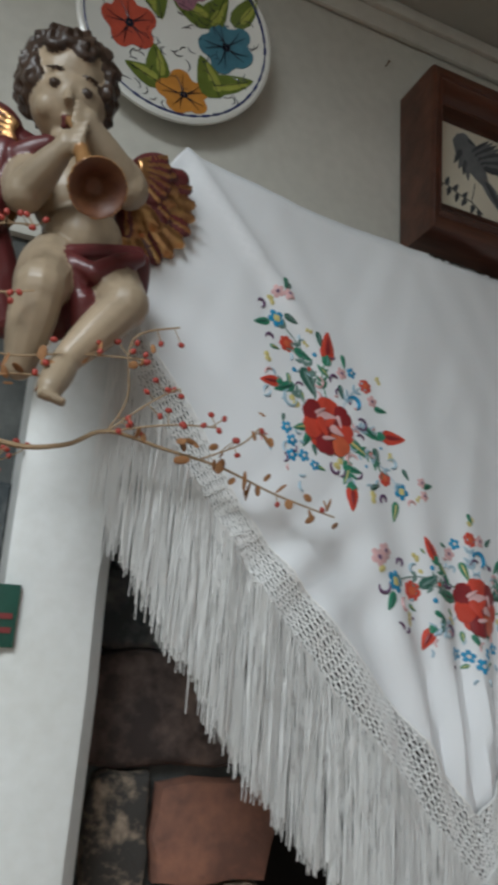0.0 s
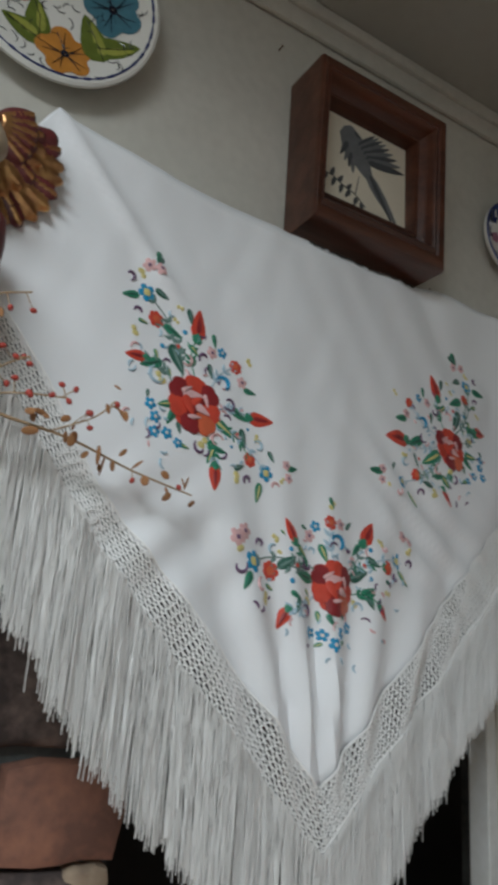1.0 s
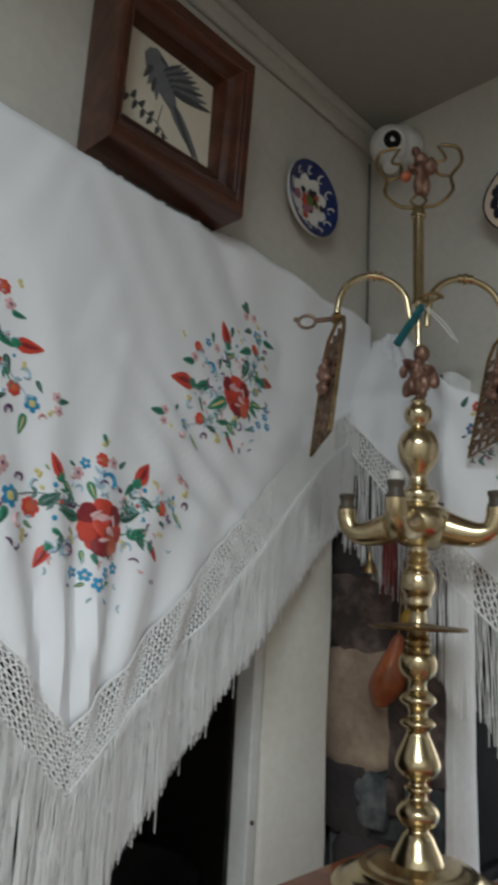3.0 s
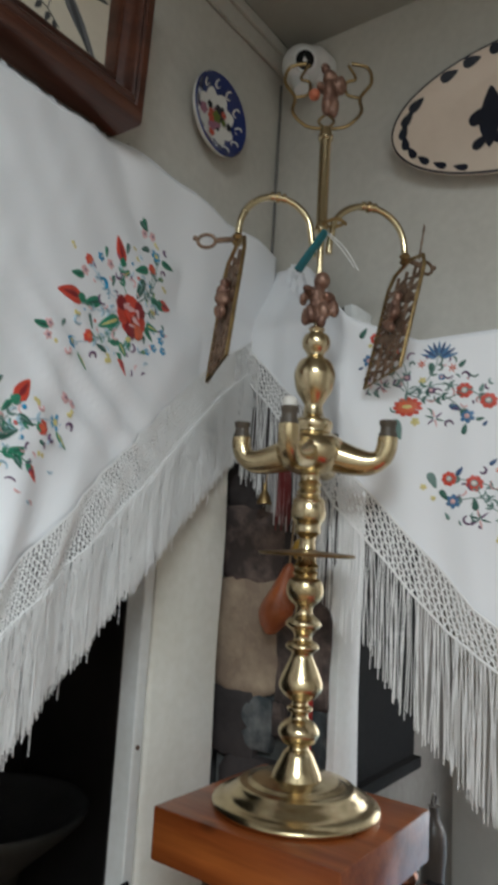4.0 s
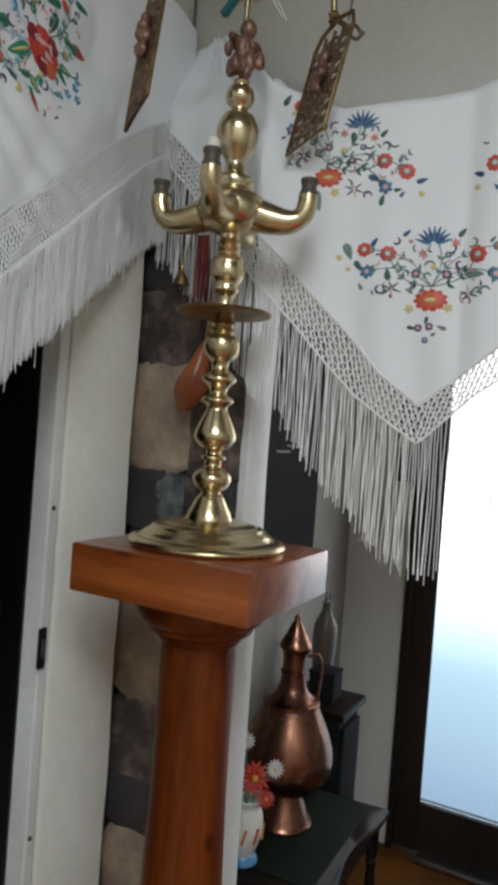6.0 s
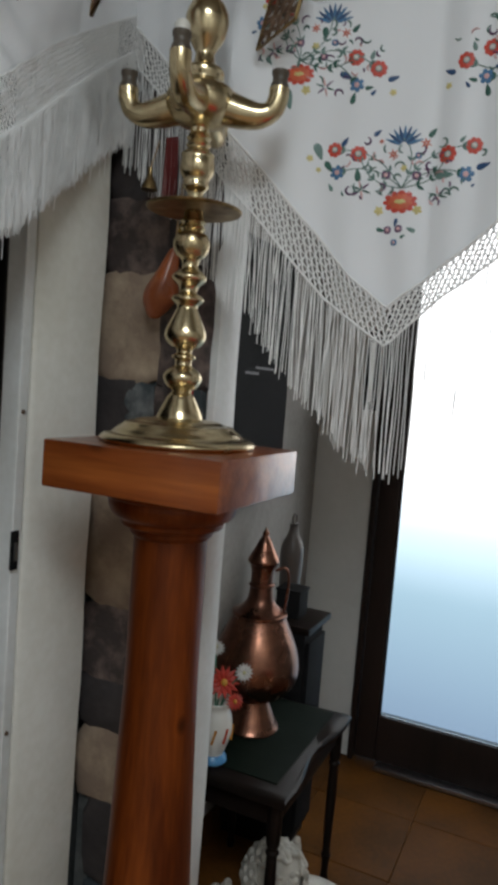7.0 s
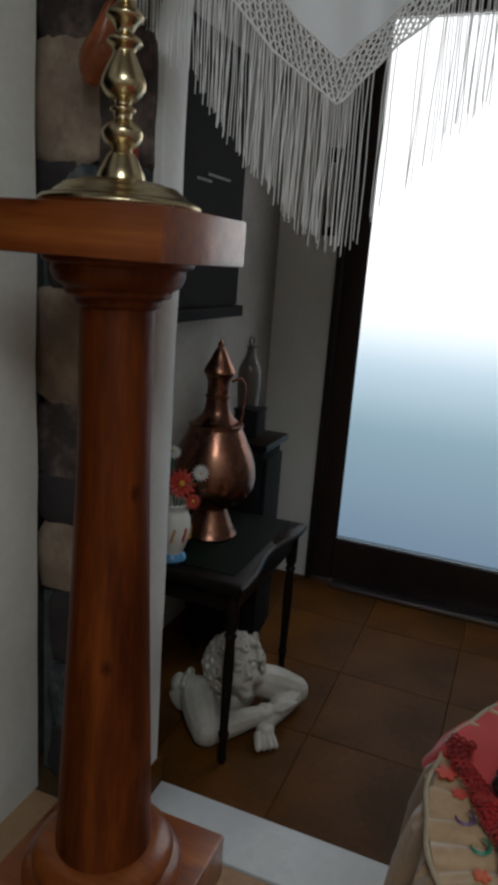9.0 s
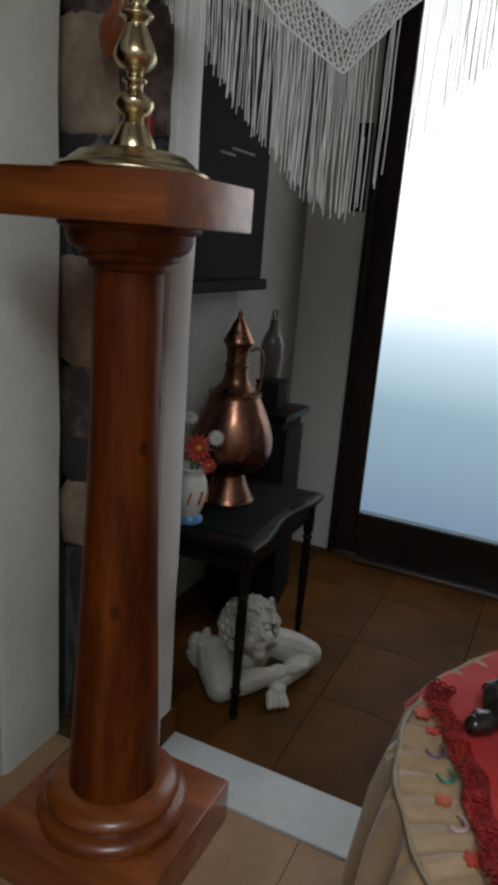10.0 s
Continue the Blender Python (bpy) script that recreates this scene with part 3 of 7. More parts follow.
def bend_a(u, w, off=0.0):
    """A place on the first shawl: u along the wall, w up, off towards the room."""
    y = 0.432 + 0.172 * u + 0.169 * w
    fan = (u - 0.61) / max(w - 1.20, 0.06)
    fold = 0.010 * math.sin(fan * 32 + 1.2 * math.sin(fan * 7)) * min(1, max(0, (w - 1.37) / 0.10)) * math.exp(-max(0, w - 1.50) / 0.14) * math.exp(-(fan / 0.85) ** 2)
    fold += 0.006 * noise.noise((u * 5, w * 3, 2)) + 0.0032 * noise.noise((u * 16 + w * 9, w * 3, 7)) + 0.0016 * noise.noise((u * 34 - w * 12, w * 8, 4))
    fold += 0.0065 * math.sin((u * 0.75 + w) * 85 + 3 * noise.noise((u * 4, w * 4, 1))) * math.exp(-((u - 0.86) / 0.13) ** 2 - ((w - 1.69) / 0.11) ** 2)
    fold += 0.005 * math.sin((w - u * 0.9) * 80) * math.exp(-((u - 0.42) / 0.1) ** 2 - ((w - 1.62) / 0.07) ** 2)
    if u > 0.9:
        d = math.hypot(1.37 - u, 2.10 - w)
        fold += 0.014 * min(1, (u - 0.9) / 0.2) * min(1, d / 0.08) * math.sin(math.atan2(2.10 - w, 1.37 - u) * 17 + 9 * d) * math.exp(-d / 0.5)
    ridge = (u - 0.283) * 0.72 + (w - 2.047) * 0.69
    if u < 0.5 and w > 1.85:
        fold -= 0.009 * math.exp(-(ridge / 0.011) ** 2) * min(1, (w - 1.85) / 0.05)
    return Vector((u, min(y + fold, WALL_A - 0.024 - 0.003 * math.sin(u * 40)) - off, w))


def bend_b(u, w, off=0.0):
    """A place on the second shawl: u along the other wall, w up, off towards the room."""
    top, low = lerp_at(u, B_TOP), lerp_at(u, B_IN)
    s = min(1, max(0, (top - w) / max(top - low, 0.05)))
    x = 1.398 - 0.269 * u + 1.0 * max(0, u - 0.70)
    fold = 0.004 * s * math.sin(u * 75 + 2 * math.sin(w * 7)) * min(1, max(0.15, (0.72 - u) / 0.1)) + 0.004 * noise.noise((u * 6, w * 3, 5))
    if u > 0.62:
        d = math.hypot(0.90 - u, 2.11 - w)
        fold += 0.009 * min(1, (u - 0.62) / 0.1) * min(1, d / 0.1) * math.sin(math.atan2(0.90 - u, 2.11 - w) * 30 + 5 * d) * math.exp(-d / 0.6)
    back = min(1, max(0, (w - 1.885) / 0.19))
    return Vector((min(x + fold, WALL_B - 0.010 + 0.084 * back * back * (3 - 2 * back) - 0.003 * math.sin(u * 90)) - off, u, w))


def shawl(name, label, bend, top, inner, outer, end, strands, thick, seed, mesh_rows, where, sparse=False):
    rnd = random.Random(seed)
    u0, u1 = inner[0][0], inner[-1][0]
    ob = thing(name, label, "shawl", "embroidered shawls", where)
    # cloth
    bm = bmesh.new()
    nu, nv = 130, 46
    grid = []
    for i in range(nu + 1):
        u = u0 + (u1 - u0) * i / nu
        a, b = lerp_at(u, inner) - 0.004, lerp_at(u, top)
        grid.append([bm.verts.new(bend(u, a + (b - a) * k / nv)) for k in range(nv + 1)])
    for i in range(nu):
        for k in range(nv):
            bm.faces.new((grid[i][k], grid[i + 1][k], grid[i + 1][k + 1], grid[i][k + 1]))
    cloth = part("cloth", bm, CLOTH, ob)
    mod = cloth.modifiers.new("thickness", "SOLIDIFY")
    mod.thickness, mod.offset = 0.0012, 0
    # knotted lace border
    bm = bmesh.new()

    def at(u, q, off=0.002):
        a, b = lerp_at(u, inner), lerp_at(u, outer)
        return bend(u, a + (b - a) * q, off)

    step = 0.0085 if sparse else 0.0062
    n = int((u1 - u0) / step)
    for row in range(mesh_rows):
        q0, q1 = row / mesh_rows, (row + 1) / mesh_rows
        for k in range(n):
            u = u0 + k * step + (step / 2 if row % 2 else 0)
            for du in (step * 0.62, -step * 0.62):
                if u0 < u + du < u1 and u < u1:
                    j = rnd.uniform(-0.001, 0.001)
                    tube([at(u, q0), at(u + du * 0.5 + j, (q0 + q1) / 2, 0.0035), at(u + du, q1)], thick * 1.65, 4, bm, 0, False)
    for q in [r / mesh_rows for r in range(mesh_rows + 1)]:
        r = thick * (2.4 if q in (0.0, 1.0) else 1.2)
        pts = [at(u0 + (u1 - u0) * k / 160, q, 0.0025 + 0.0012 * rnd.random()) for k in range(161)]
        tube(pts, r, 5, bm)
    part("lace_border", bm, THREAD, ob, "knotted openwork lace border", True)
    # fringe
    bm = bmesh.new()
    for k in range(strands):
        u = u0 + (u1 - u0) * (k + rnd.uniform(-0.6, 0.6)) / strands
        u = min(max(u, u0), u1)
        hi, lo = lerp_at(u, outer), lerp_at(u, end)
        lo += rnd.uniform(-0.008, 0.012) + (0.010 * noise.noise((u * 30, seed, 0)))
        if sparse and rnd.random() < (0.62 if u < 0.40 else 0.45 if u < 0.462 else 0):
            continue
        if rnd.random() < 0.03:
            lo += rnd.uniform(-0.035, 0.05)
        drift, off = rnd.gauss(0, 0.004), 0.001 + rnd.uniform(0, 0.006)
        clump = (0.004 if sparse else 0.006) * noise.noise((u * 75, seed, 3))
        ph = rnd.uniform(0, 6)
        pts = []
        for j in range(7):
            t = j / 6
            w = hi + (lo - hi) * t
            p = bend(u + drift * t + clump * t + 0.0008 * math.sin(ph + 7 * t), hi, off + 0.002 * math.sin(ph + 4 * t))
            pts.append(Vector((p.x, p.y, w)))
        tube(pts, thick * rnd.uniform(0.75, 1.15), 3, bm, 0, False)
    tagged(part("fringe", bm, THREAD, ob, "long silk fringe"), kind="stuff")
    return ob


shawl_a = shawl("embroidered_shawl", "white shawl embroidered with red roses, pinned along the wall", bend_a, A_TOP, A_IN, A_OUT, A_END, 3600, 0.00054, 5, 9, (0.6, 0.83, 1.34))
shawl_b = shawl("embroidered_shawl", "white shawl embroidered with red and blue blossoms over an opening", bend_b, B_TOP, B_IN, B_OUT, B_END, 420, 0.00085, 8, 5, (1.26, 0.45, 1.33), True)

bm = bmesh.new()
for u0, u1 in ((0.66, 0.69), (0.70, 0.775), (0.79, 0.86), (0.87, 0.905)):
    tube([bend_a(u0 + (u1 - u0) * k / 6, lerp_at(u0 + (u1 - u0) * k / 6, A_TOP) - 0.002 + 0.0012 * math.sin(k * 2.1), 0.0022) for k in range(7)], 0.0013, 5, bm)
part("hanging_thread", bm, material("dark_thread", (0.05, 0.045, 0.04), 0.8), shawl_a, "dark thread along the top edge")

# ---------------------------------------------------------------- hall furniture
table = thing("side_table", "small dark walnut table with a green leather top", "table", "", (1.71, 0.78, 0))
bm = bmesh.new()
edge = [(1.470 + 0.445 * k / 24, 0.600 + 0.012 * math.sin(math.pi * k / 24) - 0.007 * math.sin(3 * math.pi * k / 24)) for k in range(25)]
edge += [(1.915 - 0.008 * math.sin(math.pi * k / 12), 0.600 + 0.330 * k / 12) for k in range(1, 13)] + [(1.470, 0.930)]
rings = []
for inset, z in ((0.008, 0.430), (0.002, 0.434), (0.0, 0.441), (0.002, 0.448), (0.008, 0.452)):
    rings.append([bm.verts.new((x + inset * (1 if x < 1.7 else -1), y + inset * (1 if y < 0.75 else -1), z)) for x, y in edge])
for p, q in zip(rings, rings[1:]):
    for k in range(len(edge)):
        bm.faces.new((p[k], p[(k + 1) % len(edge)], q[(k + 1) % len(edge)], q[k]))
bm.faces.new(rings[0])
bm.faces.new(rings[-1])
part("tabletop", bm, DARK_WOOD, table)
part("leather_inlay", block((1.52, 0.640, 0.4525), (1.89, 0.90, 0.4545), 0.001), LEATHER, table, "dark green leather inlay")
for a, b in (((1.515, 0.628, 0.375), (1.895, 0.640, 0.4295)), ((1.515, 0.895, 0.375), (1.895, 0.907, 0.4295)), ((1.503, 0.64, 0.375), (1.515, 0.895, 0.4295)), ((1.895, 0.64, 0.375), (1.907, 0.895, 0.4295))):
    part("apron", block(a, b, 0.002), DARK_WOOD, table)
LEG = curve_profile([(0.009, 0.0), (0.011, 0.012), (0.0085, 0.03), (0.0095, 0.06), (0.013, 0.075), (0.0095, 0.085), (0.011, 0.15), (0.0125, 0.24), (0.011, 0.31), (0.0145, 0.32), (0.010, 0.33), (0.0145, 0.345), (0.0145, 0.429)], 4)
for x in (1.504, 1.903):
    for y in (0.632, 0.902):
        part("leg", lathe(LEG, (x, y, 0), 18), DARK_WOOD, table)

jug = thing("copper_jug", "tall worn copper jug with a pointed lid and thin handle", "jug", "", (1.72, 0.775, 0.4547))
JX = (1.712, 0.790, 0.4547)
body = curve_profile([(0.064, 0.0), (0.066, 0.004), (0.06, 0.014), (0.046, 0.045), (0.039, 0.064), (0.041, 0.072), (0.072, 0.088), (0.094, 0.115), (0.102, 0.145), (0.099, 0.178), (0.088, 0.212), (0.073, 0.245), (0.063, 0.268), (0.061, 0.279), (0.050, 0.285), (0.033, 0.305), (0.0275, 0.335), (0.0265, 0.37), (0.03, 0.385), (0.033, 0.392)], 5)
part("body", lathe(body, JX, 56), COPPER, jug)
part("band", lathe([(0.0620, 0.270), (0.0650, 0.273), (0.0650, 0.278), (0.0600, 0.281)], JX, 48), COPPER, jug)
part("band", lathe([(0.0268, 0.338), (0.0305, 0.341), (0.0305, 0.345), (0.0266, 0.348)], JX, 40), COPPER, jug)
part("lid", lathe(curve_profile([(0.034, 0.393), (0.037, 0.4), (0.032, 0.412), (0.022, 0.43), (0.013, 0.449), (0.007, 0.458), (0.0085, 0.464), (0.004, 0.47), (0.002, 0.476), (0.0, 0.478)], 4), JX, 40), COPPER, jug)
hd = Vector((0.35, -0.94, 0)).normalized()
J = Vector(JX)
part("handle", tube(smooth_path([J + hd * 0.030 + Vector((0, 0, 0.378)), J + hd * 0.052 + Vector((0, 0, 0.386)), J + hd * 0.062 + Vector((0, 0, 0.36)), J + hd * 0.06 + Vector((0, 0, 0.31)), J + hd * 0.056 + Vector((0, 0, 0.280))], 6), 0.0034, 10), COPPER, jug)

cabinet = thing("cabinet", "small black-brown cabinet against the hall wall", "cabinet", "", (2.02, 0.85, 0))
part("body", block((1.945, 0.752, 0.03), (2.09, WALL_A - 0.004, 0.612), 0.004), BLACK, cabinet)
part("top", block((1.935, 0.738, 0.613), (2.118, WALL_A - 0.004, 0.634), 0.008), DARK_WOOD, cabinet)
part("base", block((1.95, 0.76, 0.0), (2.085, WALL_A - 0.006, 0.029), 0.002), DARK_WOOD, cabinet)
part("door", block((1.956, 0.7405, 0.06), (2.08, 0.7515, 0.59), 0.003), BLACK, cabinet)

# ---------------------------------------------------------------- round table with cloths
rt = thing("round_table", "round table under a gold velvet skirt", "table", "", (0.925, -0.17, 0))
RC, RR, RZ = (0.9465, -0.174), 0.33, 0.548
part("tabletop", lathe([(RR - 0.012, RZ - 0.03), (RR - 0.004, RZ - 0.028), (RR - 0.004, RZ - 0.006), (RR - 0.012, RZ - 0.004)], (*RC, 0), 64), DARK_WOOD, rt)
part("column", lathe(curve_profile([(0.16, 0.0), (0.15, 0.02), (0.05, 0.05), (0.035, 0.25), (0.05, 0.5), (0.10, 0.5175)], 5), (*RC, 0), 28), DARK_WOOD, rt)

# ---------------------------------------------------------------- embroidery
RED, CRIMSON, ROSE_PINK = colour("red_silk", (0.66, 0.07, 0.04)), colour("crimson_silk", (0.28, 0.02, 0.025)), colour("pink_silk", (0.78, 0.48, 0.48))
CYAN, NAVY, LEAF_GREEN, DARK_GREEN = colour("turquoise_silk", (0.01, 0.30, 0.55)), colour("navy_silk", (0.03, 0.09, 0.22)), colour("green_silk", (0.03, 0.24, 0.14)), colour("dark_green_silk", (0.025, 0.12, 0.085))
LEMON, PLUM, IVORY, STEEL = colour("lemon_silk", (0.72, 0.62, 0.25)), colour("plum_silk", (0.16, 0.08, 0.17)), colour("ivory_silk", (0.75, 0.70, 0.66)), colour("steel_blue_silk", (0.07, 0.20, 0.38))
SAGE = colour("sage_silk", (0.16, 0.27, 0.24))
MIST = colour("pale_blue_silk", (0.42, 0.58, 0.68))


colour_warm = colour("orange_red_silk", (0.70, 0.14, 0.06))


def patch(bm, bend, centre, outline, off=0.0012, mat=0, dome=0.0009):
    """A stitched shape that lies on the cloth: outline round a centre, in metres."""
    mid = bm.verts.new(bend(*centre, off + dome))
    inner = [bm.verts.new(bend(centre[0] + 0.55 * a, centre[1] + 0.55 * b, off + dome * 0.8)) for a, b in outline]
    rim = [bm.verts.new(bend(centre[0] + a, centre[1] + b, off)) for a, b in outline]
    low = [bm.verts.new(bend(centre[0] + a, centre[1] + b, off - 0.0014)) for a, b in outline]
    n = len(outline)
    for k in range(n):
        j = (k + 1) % n
        for q in ((mid, inner[k], inner[j]), (inner[k], rim[k], rim[j], inner[j]), (rim[k], low[k], low[j], rim[j])):
            bm.faces.new(q).material_index = mat


def petals(r, n, depth=0.35, turn=0.0, steps=5, sx=1.0, sy=1.0):
    pts = []
    for k in range(n * steps):
        a = 2 * math.pi * k / (n * steps)
        s = r * (1 - depth + depth * abs(math.sin(a * n / 2)) ** 0.6)
        pts.append((sx * s * math.cos(a + turn), sy * s * math.sin(a + turn)))
    return pts


def leaf_shape(du, dw, width=0.3):
    long = math.hypot(du, dw)
    d = Vector((du, dw)) / max(long, 1e-6)
    n = Vector((-d.y, d.x))
    pts = []
    for k in range(12):
        t = 2 * math.pi * k / 12
        along, side = 0.5 * math.cos(t), math.sin(t) * width * 0.5 * (1 - 0.55 * math.cos(t))
        q = d * long * along + n * long * side
        pts.append((q.x, q.y))
    return pts


def arc_cord(bm, bend, c, r, start, sweep, thick, mat=0):
    pts = []
    for k in range(9):
        t = k / 8
        a, s = start + sweep * t, r * (0.55 + 0.45 * t)
        pts.append(bend(c[0] + s * math.cos(a), c[1] + s * math.sin(a), 0.0013))
    tube(pts, [thick * (0.5 + math.sin(math.pi * (k + 0.6) / 9.2)) for k in range(9)], 4, bm, mat)


def sprig(bm, bend, a, b, sag, mat, leaf, count=4):
    """A fine stitched stem between two places with pairs of leaflets."""
    a, b = Vector(a), Vector(b)
    n = Vector((a.y - b.y, b.x - a.x)) * sag
    pts = [a.lerp(b, k / 8) + n * math.sin(math.pi * k / 8) for k in range(9)]
    tube([bend(q.x, q.y, 0.0012) for q in pts], 0.0007, 4, bm, mat)
    for k in range(count):
        i = 2 + int(5 * k / max(count - 1, 1))
        d = (pts[min(i + 1, 8)] - pts[i - 1]).normalized()
        for side in (1, -1):
            e = (d + side * 0.9 * Vector((-d.y, d.x))).normalized() * leaf
            patch(bm, bend, (pts[i].x + e.x * 0.6, pts[i].y + e.y * 0.6), leaf_shape(e.x, e.y, 0.4), 0.0011, mat)


def mm(at, q, flip, turn=0.0):
    """A place of a spray, from thousandths of a metre off its middle, mirrored by flip."""
    a, b = q[0] / 1000 * flip, q[1] / 1000
    c, s = math.cos(turn), math.sin(turn)
    return at[0] + a * c - b * s, at[1] + a * s + b * c


def rose_spray(owner, bend, at, flip, turn, rose, buds, reds, blues, smalls, dots, crescent, swirls, yellows, pinks, leaves, seed):
    rnd = random.Random(seed)
    P = lambda q: mm(at, q, flip, turn)
    r = rose[0][2] / 1000 * 1.12
    bm = bmesh.new()
    patch(bm, bend, at, petals(r * 0.97, 11, 0.16, 0.3, 5, 0.94, 1.0), 0.0012, 0)
    flower = part("rose", bm, RED, owner, "red embroidered rose")
    # petals from the rim inwards: place along and up, size, silk
    for u, w, size, silk in ((-0.50, 0.34, 0.44, CRIMSON), (0.0, 0.56, 0.42, RED), (0.50, 0.36, 0.44, CRIMSON), (0.58, -0.12, 0.40, RED), (0.36, -0.52, 0.44, colour_warm), (-0.12, -0.58, 0.42, CRIMSON), (-0.54, -0.16, 0.42, RED)):
        bm = bmesh.new()
        patch(bm, bend, (at[0] + u * r, at[1] + w * r), petals(r * size, 5, 0.14, math.atan2(w, u), 5), 0.0024, 0, 0.0016)
        part("petal", bm, silk, flower)
    for u, w, du, dw, width, silk, lift in ((-0.05, 0.26, 0.80, 0.12, 0.42, ROSE_PINK, 0.0042), (0.0, 0.02, 0.66, 0.40, 0.62, CRIMSON, 0.0046), (-0.22, -0.10, 0.30, -0.62, 0.5, RED, 0.0050), (0.22, -0.12, 0.62, -0.30, 0.40, ROSE_PINK, 0.0050), (0.05, 0.10, 0.40, 0.30, 0.45, RED, 0.0056), (-0.30, 0.42, 0.42, 0.26, 0.26, ROSE_PINK, 0.0050), (-0.02, -0.44, 0.50, 0.06, 0.26, ROSE_PINK, 0.0050), (0.42, 0.20, 0.10, -0.44, 0.26, ROSE_PINK, 0.0050)):
        bm = bmesh.new()
        patch(bm, bend, (at[0] + u * r, at[1] + w * r), leaf_shape(du * r, dw * r, width), lift, 0, 0.0012)
        part("petal", bm, silk, flower)
    for q in buds:
        a, b = P(q[:2]), P(q[2:])
        bm = bmesh.new()
        c = ((a[0] + b[0]) / 2, (a[1] + b[1]) / 2)
        patch(bm, bend, c, leaf_shape((b[0] - a[0]) * 1.1, (b[1] - a[1]) * 1.1, 0.46), 0.0012, 0)
        patch(bm, bend, c, leaf_shape((b[0] - a[0]) * 0.7, (b[1] - a[1]) * 0.7, 0.25), 0.0021, 1)
        patch(bm, bend, a, leaf_shape((b[0] - a[0]) * 0.45, (b[1] - a[1]) * 0.45, 0.7), 0.0016, 2)
        part("bud", bm, [RED, CRIMSON, LEAF_GREEN], owner)
    for q in reds:
        bm = bmesh.new()
        c, s = P(q), q[2] / 1000
        patch(bm, bend, c, petals(s, 7, 0.18, rnd.random(), 4), 0.0012, 0)
        patch(bm, bend, c, petals(s * 0.45, 5, 0.2, 0, 4), 0.0022, 1)
        part("red_blossom", bm, [RED, colour_warm], owner)
    for q in blues:
        bm = bmesh.new()
        c, s = P(q), q[2] / 1000
        patch(bm, bend, c, petals(s, 5, 0.4, rnd.random(), 5), 0.0012, 0)
        patch(bm, bend, c, petals(s * 0.45, 4, 0.2, 0, 4), 0.0022, 1)
        part("blue_blossom", bm, [CYAN, LEMON], owner)
    for q in smalls:
        bm = bmesh.new()
        c, s = P(q), q[2] / 1000
        patch(bm, bend, c, petals(s, 5, 0.4, rnd.random(), 4), 0.0012, 0)
        patch(bm, bend, c, petals(s * 0.3, 3, 0.1, 0, 4), 0.0022, 1)
        part("blue_blossom", bm, [CYAN, IVORY], owner)
    for i, q in enumerate(leaves):
        a, b = P(q[:2]), P(q[2:])
        bm = bmesh.new()
        c = ((a[0] + b[0]) / 2, (a[1] + b[1]) / 2)
        patch(bm, bend, c, leaf_shape((b[0] - a[0]) * 1.25, (b[1] - a[1]) * 1.25, 0.38), 0.0011, 0)
        patch(bm, bend, c, leaf_shape((b[0] - a[0]) * 0.95, (b[1] - a[1]) * 0.95, 0.12), 0.002, 1)
        part("leaf", bm, [(LEAF_GREEN, DARK_GREEN, LEAF_GREEN)[i % 3], (DARK_GREEN, SAGE, LEMON)[i % 3]], owner)
    bm = bmesh.new()
    for q in crescent:
        arc_cord(bm, bend, P(q), q[2] / 1000, -1.2, 3.9, 0.0019, 0)
    for i, q in enumerate(swirls):
        arc_cord(bm, bend, P(q), q[2] / 1000, rnd.uniform(0, 6.3), rnd.choice((-1, 1)) * rnd.uniform(3, 4.6), 0.0013, (1, 2, 1, 4)[i % 4])
    for i, q in enumerate([q[:2] for q in buds] + list(reds) + list(blues)):
        c = P(q)
        way = Vector((c[0] - at[0], c[1] - at[1]))
        sprig(bm, bend, (at[0] + way.x * r * 0.9 / way.length, at[1] + way.y * r * 0.9 / way.length), c, (0.14, -0.16, 0.10)[i % 3], (7, 8, 4)[i % 3], 0.010)
    for q in yellows:
        for k in range(3):
            c, s = P(q), q[2] / 1000
            a = rnd.uniform(0, 6.3)
            patch(bm, bend, (c[0] + 0.6 * s * math.cos(a), c[1] + 0.6 * s * math.sin(a)), petals(s * 0.55, 3, 0.1, a, 4), 0.0011, 3)
    for q in pinks:
        c, s = P(q), q[2] / 1000
        patch(bm, bend, c, petals(s * 1.3, 5, 0.35, rnd.random(), 4), 0.0011, 2)
        patch(bm, bend, c, petals(s * 0.35, 3, 0.1, 0, 4), 0.002, 1)
    for i, q in enumerate(dots):
        patch(bm, bend, P(q), petals(q[2] / 1000, 3, 0.05, 0, 4), 0.0011, 5 if i < 4 else 6)
    for i in range(44):
        a, s = rnd.uniform(0, 6.28), rnd.uniform(1.2, 3.6) * r
        c = (at[0] + s * math.cos(a) * (0.75 if turn or flip * len(leaves) != 25 else 1.15), at[1] + s * math.sin(a) * 0.75)
        arc_cord(bm, bend, c, rnd.uniform(0.005, 0.009), rnd.uniform(0, 6), rnd.uniform(1, 2.5), 0.0010, (4, 1, 4, 2)[i % 4])
    part("tendril_stitching", bm, [CYAN, PLUM, ROSE_PINK, LEMON, MIST, CYAN, RED, LEAF_GREEN, SAGE], owner, "fine embroidered tendrils and berries", True, "stuff")


SIDE_AT = (0.464, 1.764)
SIDE_ROSE = [(0, 0, 31)]
SIDE_BUD = [(4, 81, 8, 117), (-61, 36, -84, 33), (78, 5, 110, 7), (26, -64, 23, -90)]
SIDE_RED = [(-49, 86, 10), (59, 63, 9), (75, -46, 9)]
SIDE_BLUE = [(-62, 113, 11), (98, -57, 10)]
